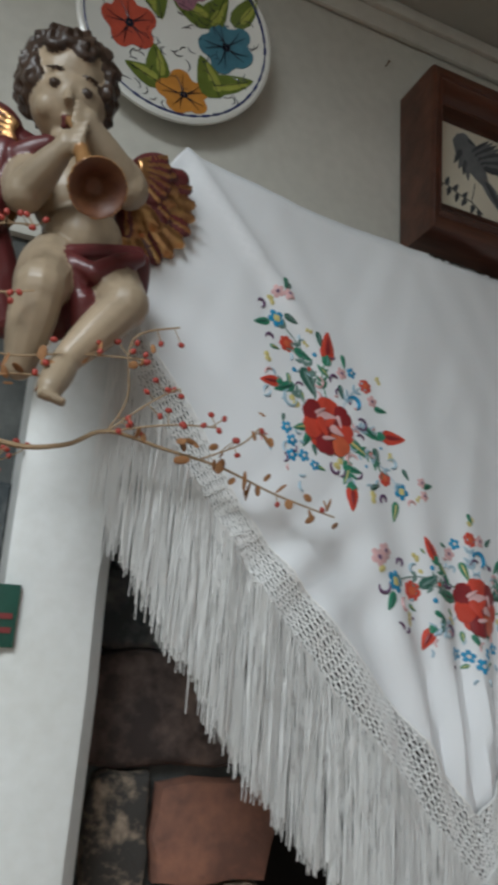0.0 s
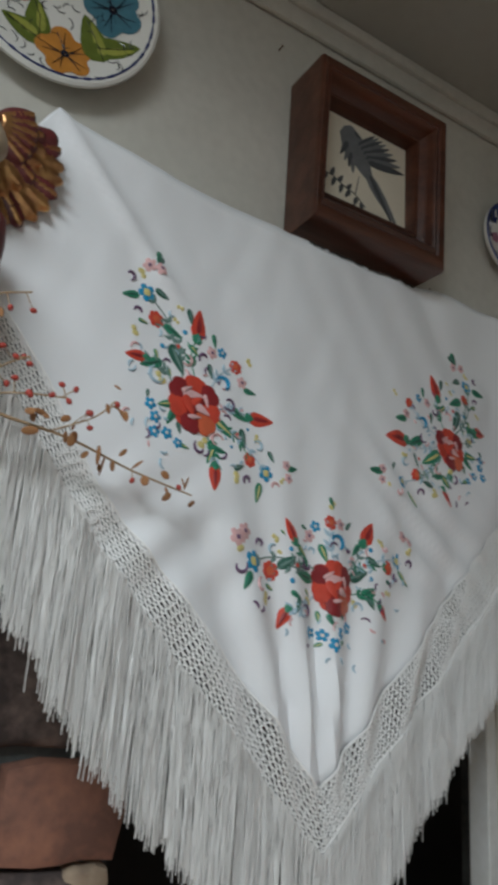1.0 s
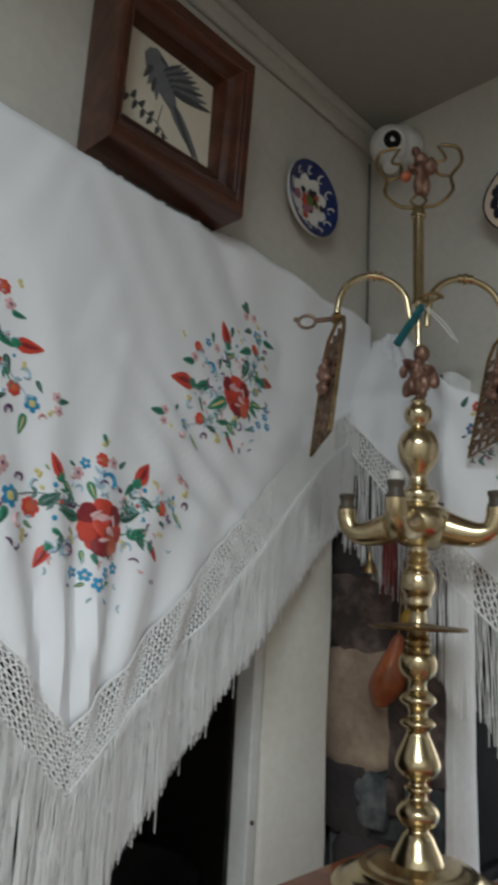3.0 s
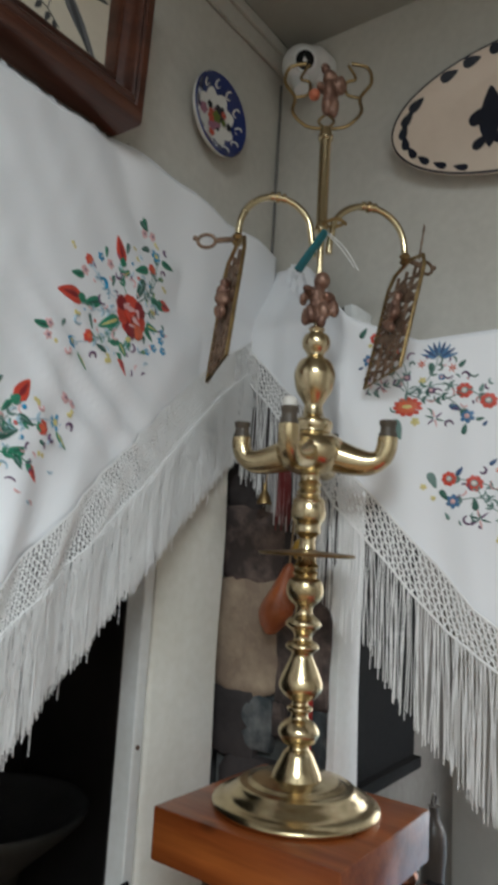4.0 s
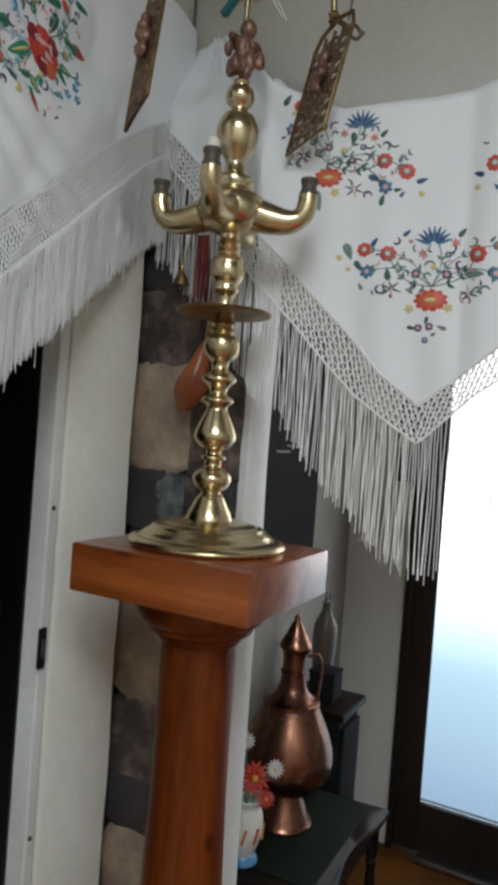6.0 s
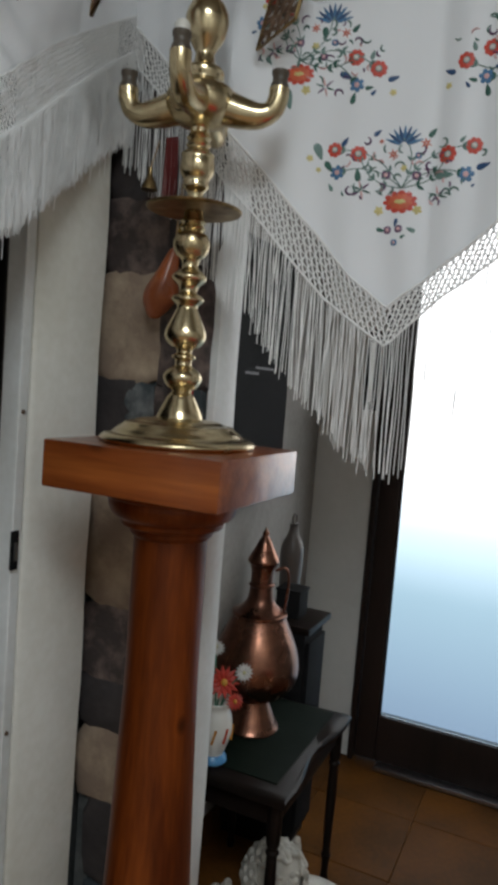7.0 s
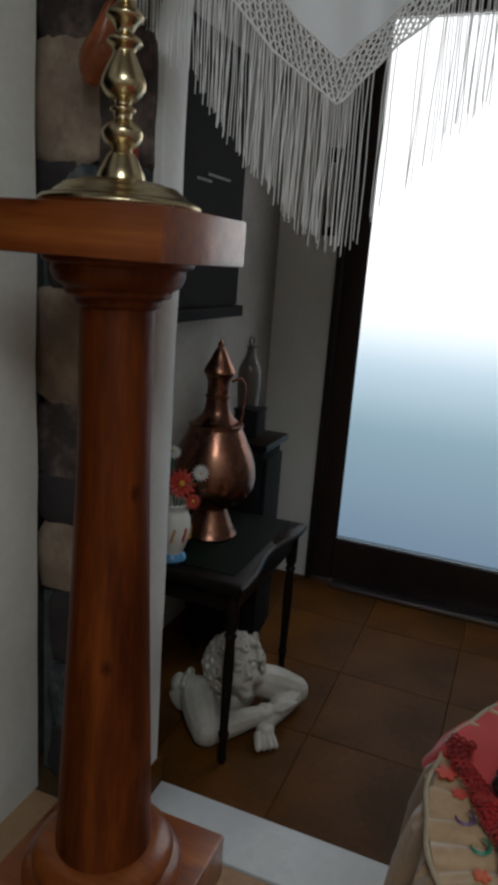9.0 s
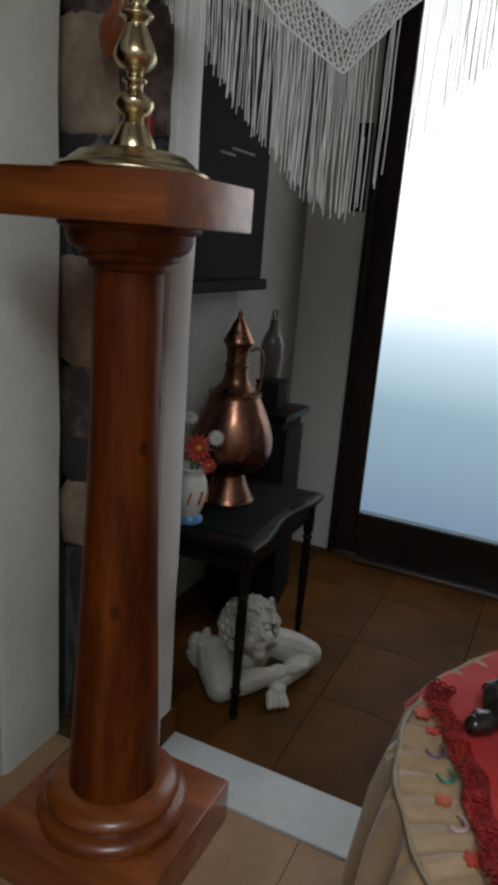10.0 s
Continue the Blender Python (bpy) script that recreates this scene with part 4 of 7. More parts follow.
SIDE_SMALL = [(-54, -14, 7), (-48, -27, 7), (-49, -43, 7), (-34, -41, 7), (-21, -49, 6), (40, 75, 7)]
SIDE_DOT = [(-40, 57, 3), (-12, 83, 3), (75, -10, 2), (49, -37, 2), (-20, 63, 3), (57, -20, 3)]
SIDE_CRESCENT = [(40, 35, 10)]
SIDE_SWIRL = [(-83, 126, 6), (-9, 51, 8), (14, 58, 8), (-46, 20, 11), (47, 13, 9), (29, -35, 9), (7, -47, 8), (89, -27, 7), (70, -71, 6), (110, -71, 6), (-71, 86, 6), (-30, 100, 4)]
SIDE_YELLOW = [(-70, 134, 6), (-20, 110, 4), (-23, 94, 4), (-73, 63, 6), (-42, 19, 7), (10, -40, 7), (51, -71, 7), (81, 76, 5), (89, -18, 5), (121, -62, 4)]
SIDE_PINK = [(-62, 146, 6), (-48, 146, 6), (25, 70, 6), (68, 46, 6), (129, -42, 5), (131, -57, 5)]
SIDE_LEAF = [(-73, 106, -90, 100), (-50, 121, -36, 115), (-70, 77, -60, 76), (-37, 82, -18, 75), (-28, 60, -15, 33), (-49, 49, -46, 39), (-43, 37, -65, 27), (-8, 111, -4, 96), (-5, 68, 5, 59), (28, 93, 30, 79), (21, 53, 24, 39), (-28, -7, -44, -12), (-24, -13, -33, -29), (-20, -26, -18, -37), (26, -11, 50, -25), (51, 8, 72, 0), (65, -14, 67, -33), (24, -45, 17, -61), (26, -44, 40, -46), (52, -61, 64, -56), (89, -72, 84, -91), (72, 38, 87, 37), (104, -31, 110, -41), (-32, 32, -30, 24)] + [(131, -46, 145, -43), (-57, 0, -58, -8), (-17, -50, -8, -52), (-48, 169, -53, 153), (-43, 163, -52, 152)]
MID_AT = (0.656, 1.590)
MID_ROSE = [(0, 0, 29)]
MID_BUD = [(-57, 46, -69, 69), (60, 59, 82, 85), (-73, -28, -85, -48), (74, -15, 87, -31)]
MID_RED = [(-92, 10, 11), (2, 75, 9), (96, 32, 9)]
MID_BLUE = [(-119, 17, 12), (126, 44, 11)]
MID_SMALL = [(-20, 68, 7), (-36, -50, 7), (-22, -52, 7), (-9, -61, 8), (4, -49, 7), (21, -43, 7)]
MID_DOT = [(-65, 36, 3), (-66, 2, 3), (70, 51, 3), (67, 16, 3), (-57, 19, 3), (60, 31, 3)]
MID_CRESCENT = [(11, 51, 11)]
MID_SWIRL = [(-138, 11, 9), (-108, -6, 8), (-106, 37, 6), (-87, 33, 6), (-36, 24, 9), (40, 33, 7), (-45, -29, 8), (41, -20, 8), (149, 42, 6), (97, 57, 6), (112, 23, 6), (-27, 38, 5), (31, 47, 4)]
MID_YELLOW = [(-137, 25, 6), (-85, 45, 5), (-78, 33, 4), (-98, -20, 8), (7, 97, 6), (-41, -19, 6), (39, -14, 6), (90, 61, 6), (97, 0, 6), (148, 59, 5)]
MID_PINK = [(-141, 39, 8), (-130, 47, 7), (-29, 56, 6), (19, 75, 6), (139, 77, 6), (153, 72, 5)]
MID_LEAF = [(-125, 4, -134, -11), (-80, 16, -61, 27), (-98, -5, -89, -10), (-32, 7, -57, 11), (34, 14, 60, 23), (-51, 41, -38, 31), (-41, 66, -33, 63), (31, 72, 40, 80), (-15, 46, -9, 29), (53, 54, 42, 42), (64, 40, 80, 32), (129, 31, 141, 15), (-67, -10, -56, -15), (-56, -16, -62, -29), (-42, -5, -37, -12), (53, -2, 68, 4), (55, -7, 61, -19), (-25, -28, -24, -39), (-14, -31, -8, -42), (5, -26, 11, -34), (-23, -61, -31, -64), (2, -60, 12, -58), (94, 16, 103, 12), (-76, 55, -72, 51)] + [(5, 105, 9, 94)]
FALL_AT = (0.437, 1.543)
FALL_BIG = [(0, 0, 20)]
FALL_RING = [(99, 73, 11), (64, 67, 12), (-61, 67, 13), (-97, 78, 12)]
FALL_BLUE = [(93, 40, 11), (-89, 38, 12)]
FALL_SPRAY = [(2, 98, 20)]
FALL_STAR = [(16, 69, 9), (-29, 85, 9), (34, 87, 5), (57, 16, 17), (-52, 10, 17)]
FALL_DARK = [(24, 39, 7), (-20, 38, 7), (-20, 67, 5), (15, -41, 6), (-1, -39, 6), (4, -59, 5)]
FALL_YELLOW = [(30, -13, 7), (-25, -11, 7), (121, 44, 4), (134, 60, 5), (-1, 49, 5)]
FALL_SWIRL = [(54, 86, 6), (-53, 86, 8), (-37, 54, 7), (8, 35, 6), (72, 15, 8), (-74, 13, 8), (29, 21, 6), (-110, 69, 5)]
FALL_LEAF = [(62, 29, 64, 45), (-47, 39, -70, 38), (88, 79, 81, 90), (-33, 95, -41, 106), (-78, 84, -84, 91), (44, 95, 36, 103), (30, -40, 19, -42), (-24, -42, -13, -38), (3, -25, 5, -35), (-5, -52, -11, -48), (126, 80, 118, 60), (-104, 47, -120, 52), (-23, 23, -31, 19), (99, 14, 104, 23), (-98, 21, -102, 25), (111, 55, 101, 42)]
WING_AT = (0.596, 1.724)
WING_BIG = [(0, 0, 18)]
WING_RING = [(49, 110, 10), (24, 89, 9), (-80, 24, 12), (-113, 8, 12)]
WING_BLUE = [(60, 75, 10), (-84, -15, 11)]
WING_SPRAY = [(-44, 89, 20)]
WING_STAR = [(-19, 66, 8), (-63, 59, 8), (39, 35, 15), (-39, -18, 16)]
WING_DARK = [(2, 46, 6), (-34, 25, 6), (-48, 45, 5)]
WING_YELLOW = [(-21, 40, 6), (-135, -24, 5), (-12, -23, 7), (58, 99, 4)]
WING_SWIRL = [(-80, 47, 7), (-53, 29, 7), (61, 44, 6), (-14, 23, 6), (-58, -27, 7), (-6, 66, 5)]
WING_LEAF = [(-73, 61, -81, 70), (-102, 22, -105, 33), (-128, -7, -141, -2), (-79, -41, -82, -27), (19, -21, 10, -48), (76, 63, 69, 65), (73, 113, 65, 127), (39, 113, 32, 115), (-60, 2, -74, -5), (-97, -20, -107, -18), (50, 25, 43, 16), (-106, -29, -111, -22), (-33, 66, -34, 50)]
rose_spray(shawl_a, bend_a, SIDE_AT, 1, 0.0, SIDE_ROSE, SIDE_BUD, SIDE_RED, SIDE_BLUE, SIDE_SMALL, SIDE_DOT, SIDE_CRESCENT, SIDE_SWIRL, SIDE_YELLOW, SIDE_PINK, SIDE_LEAF, 1)
rose_spray(shawl_a, bend_a, (0.942, 1.822), -1.4, 0.14, SIDE_ROSE, SIDE_BUD, SIDE_RED, SIDE_BLUE, SIDE_SMALL, SIDE_DOT, SIDE_CRESCENT, SIDE_SWIRL, SIDE_YELLOW, SIDE_PINK, SIDE_LEAF, 2)
rose_spray(shawl_a, bend_a, MID_AT, 1, 0.0, MID_ROSE, MID_BUD, MID_RED, MID_BLUE, MID_SMALL, MID_DOT, MID_CRESCENT, MID_SWIRL, MID_YELLOW, MID_PINK, MID_LEAF, 3)


def blossom_spray(owner, bend, at, flip, big, rings, blues, spray, stars, darks, yellows, swirls, leaves, seed):
    rnd = random.Random(seed)
    P = lambda q: mm(at, q, flip)
    s = big[0][2] / 1000
    bm = bmesh.new()
    patch(bm, bend, at, petals(s, 11, 0.2, 0.2, 4, 1.25, 0.85), 0.0012, 0)
    patch(bm, bend, at, petals(s * 0.75, 9, 0.2, 0.2, 4, 1.2, 0.8), 0.0022, 1)
    patch(bm, bend, at, petals(s * 0.3, 5, 0.2, 0.2, 4, 1.5, 0.6), 0.0032, 2)
    part("red_blossom", bm, [RED, colour_warm, LEMON], owner, "large red embroidered blossom")
    for q in rings:
        bm = bmesh.new()
        c, r = P(q), q[2] / 1000
        patch(bm, bend, c, petals(r, 8, 0.16, rnd.random(), 4), 0.0012, 0)
        patch(bm, bend, c, petals(r * 0.42, 5, 0.1, 0, 4), 0.0022, 1)
        patch(bm, bend, c, petals(r * 0.3, 4, 0.1, 0, 4), 0.003, 2)
        part("red_blossom", bm, [RED, SAGE, IVORY], owner)
    for q in blues:
        bm = bmesh.new()
        c, r = P(q), q[2] / 1000
        patch(bm, bend, c, petals(r, 6, 0.35, rnd.random(), 4), 0.0012, 0)
        patch(bm, bend, c, petals(r * 0.35, 5, 0.1, 0, 4), 0.0022, 1)
        part("blue_blossom", bm, [STEEL, ROSE_PINK], owner)
    for q in spray:
        bm = bmesh.new()
        c, r = P(q), q[2] / 1000
        foot = (c[0], c[1] - 0.8 * r)
        for k in range(9):
            a = radians(18 + 18 * k)
            d = (r * 1.5 * math.cos(a), r * 1.5 * math.sin(a))
            patch(bm, bend, (foot[0] + d[0] * 0.55, foot[1] + d[1] * 0.55), leaf_shape(d[0] * 0.8, d[1] * 0.8, 0.2), 0.0012 + 0.0003 * (k % 2), k % 2)
        part("blue_spray", bm, [STEEL, NAVY], owner, "blue fan-shaped blossom")
    for i, q in enumerate(leaves):
        a, b = P(q[:2]), P(q[2:])
        bm = bmesh.new()
        patch(bm, bend, ((a[0] + b[0]) / 2, (a[1] + b[1]) / 2), leaf_shape((b[0] - a[0]) * 1.2, (b[1] - a[1]) * 1.2, 0.42), 0.0011, 0)
        part("leaf", bm, (DARK_GREEN, SAGE, NAVY)[i % 3], owner)
    bm = bmesh.new()
    for i, q in enumerate(stars):
        c, r = P(q), q[2] / 1000
        for k in range(6):
            a = k * math.pi / 3 + 0.3
            patch(bm, bend, (c[0] + 0.5 * r * math.cos(a), c[1] + 0.5 * r * math.sin(a)), leaf_shape(0.8 * r * math.cos(a), 0.8 * r * math.sin(a), 0.3 if r < 0.012 else 0.2), 0.0011, 0 if r < 0.012 else (1, 2, 3)[k % 3])
    for i, q in enumerate(list(rings) + list(blues) + list(spray)):
        sprig(bm, bend, (at[0], at[1] + 0.02), P(q), (0.16, -0.18)[i % 2], (6, 8, 1)[i % 3], 0.009, 3)
    for q in darks:
        c, r = P(q), q[2] / 1000
        patch(bm, bend, c, petals(r, 4, 0.1, 0, 4), 0.0011, 3 if r > 0.0055 else 4)
        patch(bm, bend, c, petals(r * 0.45, 4, 0.1, 0, 4), 0.002, 2)
    for q in yellows:
        c, r = P(q), q[2] / 1000
        patch(bm, bend, c, petals(r, 5, 0.4, 0.4, 4), 0.0011, 5)
    for i, q in enumerate(swirls):
        arc_cord(bm, bend, P(q), q[2] / 1000, rnd.uniform(0, 6.3), rnd.choice((-1, 1)) * 4, 0.0012, (3, 6)[i % 2])
    for i in range(46):
        a, d = rnd.uniform(0, 6.28), rnd.uniform(0.03, 0.09)
        c = (at[0] + 1.1 * d * math.cos(a) - (0.03 * flip if len(rings) == 4 and len(blues) == 2 and len(leaves) < 15 else 0), at[1] + 0.035 + 0.5 * d * math.sin(a))
        arc_cord(bm, bend, c, rnd.uniform(0.005, 0.01), rnd.uniform(0, 6), rnd.uniform(1, 3), 0.0010, (3, 6, 7, 8)[i % 4])
    part("tendril_stitching", bm, [colour_warm, DARK_GREEN, ROSE_PINK, PLUM, STEEL, LEMON, SAGE, ROSE_PINK, SAGE], owner, "fine embroidered tendrils", True, "stuff")


blossom_spray(shawl_b, bend_b, FALL_AT, 1, FALL_BIG, FALL_RING, FALL_BLUE, FALL_SPRAY, FALL_STAR, FALL_DARK, FALL_YELLOW, FALL_SWIRL, FALL_LEAF, 4)
blossom_spray(shawl_b, bend_b, WING_AT, 1, WING_BIG, WING_RING, WING_BLUE, WING_SPRAY, WING_STAR, WING_DARK, WING_YELLOW, WING_SWIRL, WING_LEAF, 5)
blossom_spray(shawl_b, bend_b, (0.249, 1.731), -1, WING_BIG, WING_RING, WING_BLUE, WING_SPRAY, WING_STAR, WING_DARK, WING_YELLOW, WING_SWIRL, WING_LEAF, 6)

# ---------------------------------------------------------------- framed bird picture
pic = thing("framed_picture", "bird drawing on a cream tile in a deep mahogany frame", "picture", "", (0.741, WALL_A, 2.195))
FR_OUT, FR_IN = ((0.628, 2.068), (0.870, 2.322)), ((0.660, 2.133), (0.824, 2.279))
MOULD = ((0.0, 0.840), (0.04, 0.834), (0.10, 0.832), (0.30, 0.833), (0.36, 0.837), (0.40, 0.8345), (0.47, 0.8335), (0.53, 0.837), (0.56, 0.843), (0.70, 0.852), (0.80, 0.857), (0.84, 0.8545), (0.90, 0.855), (0.95, 0.862), (1.0, 0.873))
FR = [tuple(tuple(a + (b - a) * q for a, b in zip(p, r)) for p, r in zip(FR_OUT, FR_IN)) for q, _ in MOULD]
PUSH = 1.069
PIVOT = Vector((0.187, 0.175, 1.532))
DEEP = [(d, d) for _, d in MOULD]
for side in range(4):
    bm = bmesh.new()
    rows = []
    for (lo, hi), (d, _) in zip([FR[0]] + FR, [(0.909, 0)] + DEEP):
        cs = [(lo[0], lo[1]), (hi[0], lo[1]), (hi[0], hi[1]), (lo[0], hi[1])]
        rows.append([bm.verts.new((*cs[side], d)), bm.verts.new((*cs[(side + 1) % 4], d))])
    back = [bm.verts.new((*v.co[:2], 0.909)) for v in rows[-1]]
    rows.append(back)
    for p, q in zip(rows, rows[1:]):
        bm.faces.new((p[0], p[1], q[1], q[0]))
    bm.faces.new([r[0] for r in rows])
    bm.faces.new([r[1] for r in rows])
    for v in bm.verts:
        x, z, y = v.co
        v.co = PIVOT + PUSH * (Vector((x, y - (0.035 * (z - 2.195) if y < 0.9 else 0), z)) - PIVOT)
    part("frame_rail", bm, FRAME_WOOD, pic)
CREAM = material("cream_tile", (0.66, 0.60, 0.48), 0.4, 0, (0.58, 0.52, 0.42), 12, 0.4, 0, 80)
SEPIA, SLATE = colour("slate_ink", (0.06, 0.065, 0.07)), colour("pale_slate_ink", (0.15, 0.155, 0.16))
bm = block((0.657, 0.8745, 2.130), (0.827, 0.878, 2.281))
for v in bm.verts:
    v.co = PIVOT + PUSH * (v.co - PIVOT)
sheet = part("picture_sheet", bm, CREAM, pic, "cream tile with a drawn bird", False)


def flat_y(u, w, off=0.0):
    return PIVOT + PUSH * (Vector((u, 0.8744 - off, w)) - PIVOT)


bm = bmesh.new()


def on_tile(u, v):
    return 0.66 + 0.164 * u, 2.279 - 0.146 * v


def stroke(a, b, width, level, ink):
    p, q = on_tile(*a), on_tile(*b)
    patch(bm, flat_y, ((p[0] + q[0]) / 2, (p[1] + q[1]) / 2), leaf_shape(q[0] - p[0], q[1] - p[1], width), level, ink, 0.0002)


stroke((0.26, 0.08), (0.60, 0.62), 0.42, 0.0004, 1)
stroke((0.52, 0.50), (0.90, 0.97), 0.20, 0.0005, 1)
stroke((0.56, 0.52), (0.84, 0.97), 0.10, 0.0008, 0)
patch(bm, flat_y, on_tile(0.33, 0.13), petals(0.011, 3, 0.06, 0, 5, 1, 1.1), 0.0007, 1, 0.0003)
stroke((0.37, 0.10), (0.45, 0.15), 0.4, 0.0008, 0)
for k in range(9):
    t = k / 8
    stroke((0.42 + 0.12 * t, 0.24 + 0.14 * t), (0.62 + 0.36 * t, 0.02 + 0.30 * t * t), 0.16, 0.0007 + 0.00008 * k, k % 2)
for k in range(4):
    stroke((0.30 + 0.02 * k, 0.26 + 0.05 * k), (0.22 + 0.05 * k, 0.44 + 0.05 * k), 0.3, 0.0008, k % 2)
tube([flat_y(*on_tile(*q), 0.0006) for q in ((0.03, 0.72), (0.14, 0.72), (0.26, 0.78), (0.40, 0.82), (0.52, 0.92))], 0.0008, 5, bm, 0)
tube([flat_y(*on_tile(*q), 0.0006) for q in ((0.44, 0.60), (0.42, 0.72), (0.40, 0.82))], 0.0007, 5, bm, 0)
for u, v, du, dv in ((0.04, 0.72, 0.0, -0.09), (0.08, 0.72, -0.03, 0.09), (0.13, 0.72, 0.03, -0.10), (0.17, 0.74, -0.03, 0.10), (0.21, 0.76, 0.05, -0.09), (0.25, 0.78, -0.02, 0.10), (0.31, 0.80, 0.05, -0.08), (0.34, 0.81, -0.05, 0.09), (0.42, 0.85, -0.03, 0.10), (0.47, 0.88, 0.02, 0.10)):
    stroke((u, v), (u + du, v + dv), 0.45, 0.0006, 0)
part("bird_drawing", bm, [SEPIA, SLATE], pic, "grey ink bird on a twig")

# ---------------------------------------------------------------- ceramic wall plates


def plate(name, label, c, r, face, parts_of, sy=1.0, mat=None):
    """A dished plate hung on a wall; face maps (u, w, off) to the room."""
    ob = thing(name, label, "plate", "ceramic wall plates", face(c[0], c[1], 0))
    bm = bmesh.new()
    prof = [(1.0, 0.020), (1.0, 0.024), (0.97, 0.026), (0.80, 0.019), (0.66, 0.012), (0.60, 0.0105), (0.0, 0.0105)]
    back = [(0.97, 0.016), (0.62, 0.004), (0.58, 0.0), (0.0, 0.0)]
    n = 72
    for rows in (prof, [prof[0]] + back):
        rings = []
        for s, d in rows:
            rings.append([bm.verts.new(face(c[0] + r * s * math.cos(2 * math.pi * k / n), c[1] + sy * r * s * math.sin(2 * math.pi * k / n), d)) for k in range(n)] if s else [bm.verts.new(face(*c, d))])
        for p, q in zip(rings, rings[1:]):
            for k in range(n):
                v = [p[k], p[(k + 1) % n], q[(k + 1) % len(q)], q[k % len(q)]]
                bm.faces.new([w for i, w in enumerate(v) if w not in v[:i]])
    bmesh.ops.remove_doubles(bm, verts=bm.verts, dist=1e-5)
    part("dish", bm, mat or PORCELAIN, ob)
    us, ds = [0, 0.60, 0.66, 0.80, 0.97, 1.0], [0.0105, 0.0105, 0.012, 0.019, 0.026, 0.024]

    def on(u, w, off=0.0):
        s = math.hypot(u - c[0], (w - c[1]) / sy) / r
        return face(u, w, float(np.interp(s, us, ds)) + off * 0.35 + 0.0002)

    parts_of(ob, on, c, r)
    return ob


def face_a(u, w, off=0.0):
    return Vector((u, WALL_A - 0.006 - off, w))


def face_a_tilt(u, w, off=0.0):
    return Vector((u, WALL_A - 0.008 - 0.10 * max(0.0, w - 2.16) - off, w))


def face_b(u, w, off=0.0):
    return Vector((1.385 - 0.006 - 0.12 * max(0.0, w - 2.13) - off, u, w))


COBALT, OLIVE, ORANGE, POPPY, TEAL, MAUVE = colour("cobalt_glaze", (0.018, 0.032, 0.14), 0.2), colour("olive_glaze", (0.13, 0.17, 0.03), 0.2), colour("orange_glaze", (0.58, 0.24, 0.045), 0.2), colour("red_glaze", (0.52, 0.085, 0.05), 0.2), colour("blue_green_glaze", (0.065, 0.19, 0.25), 0.2), colour("mauve_glaze", (0.36, 0.16, 0.22), 0.2)
LIME = colour("yellow_green_glaze", (0.34, 0.36, 0.07), 0.2)
INK = colour("black_blue_glaze", (0.015, 0.018, 0.03), 0.2)


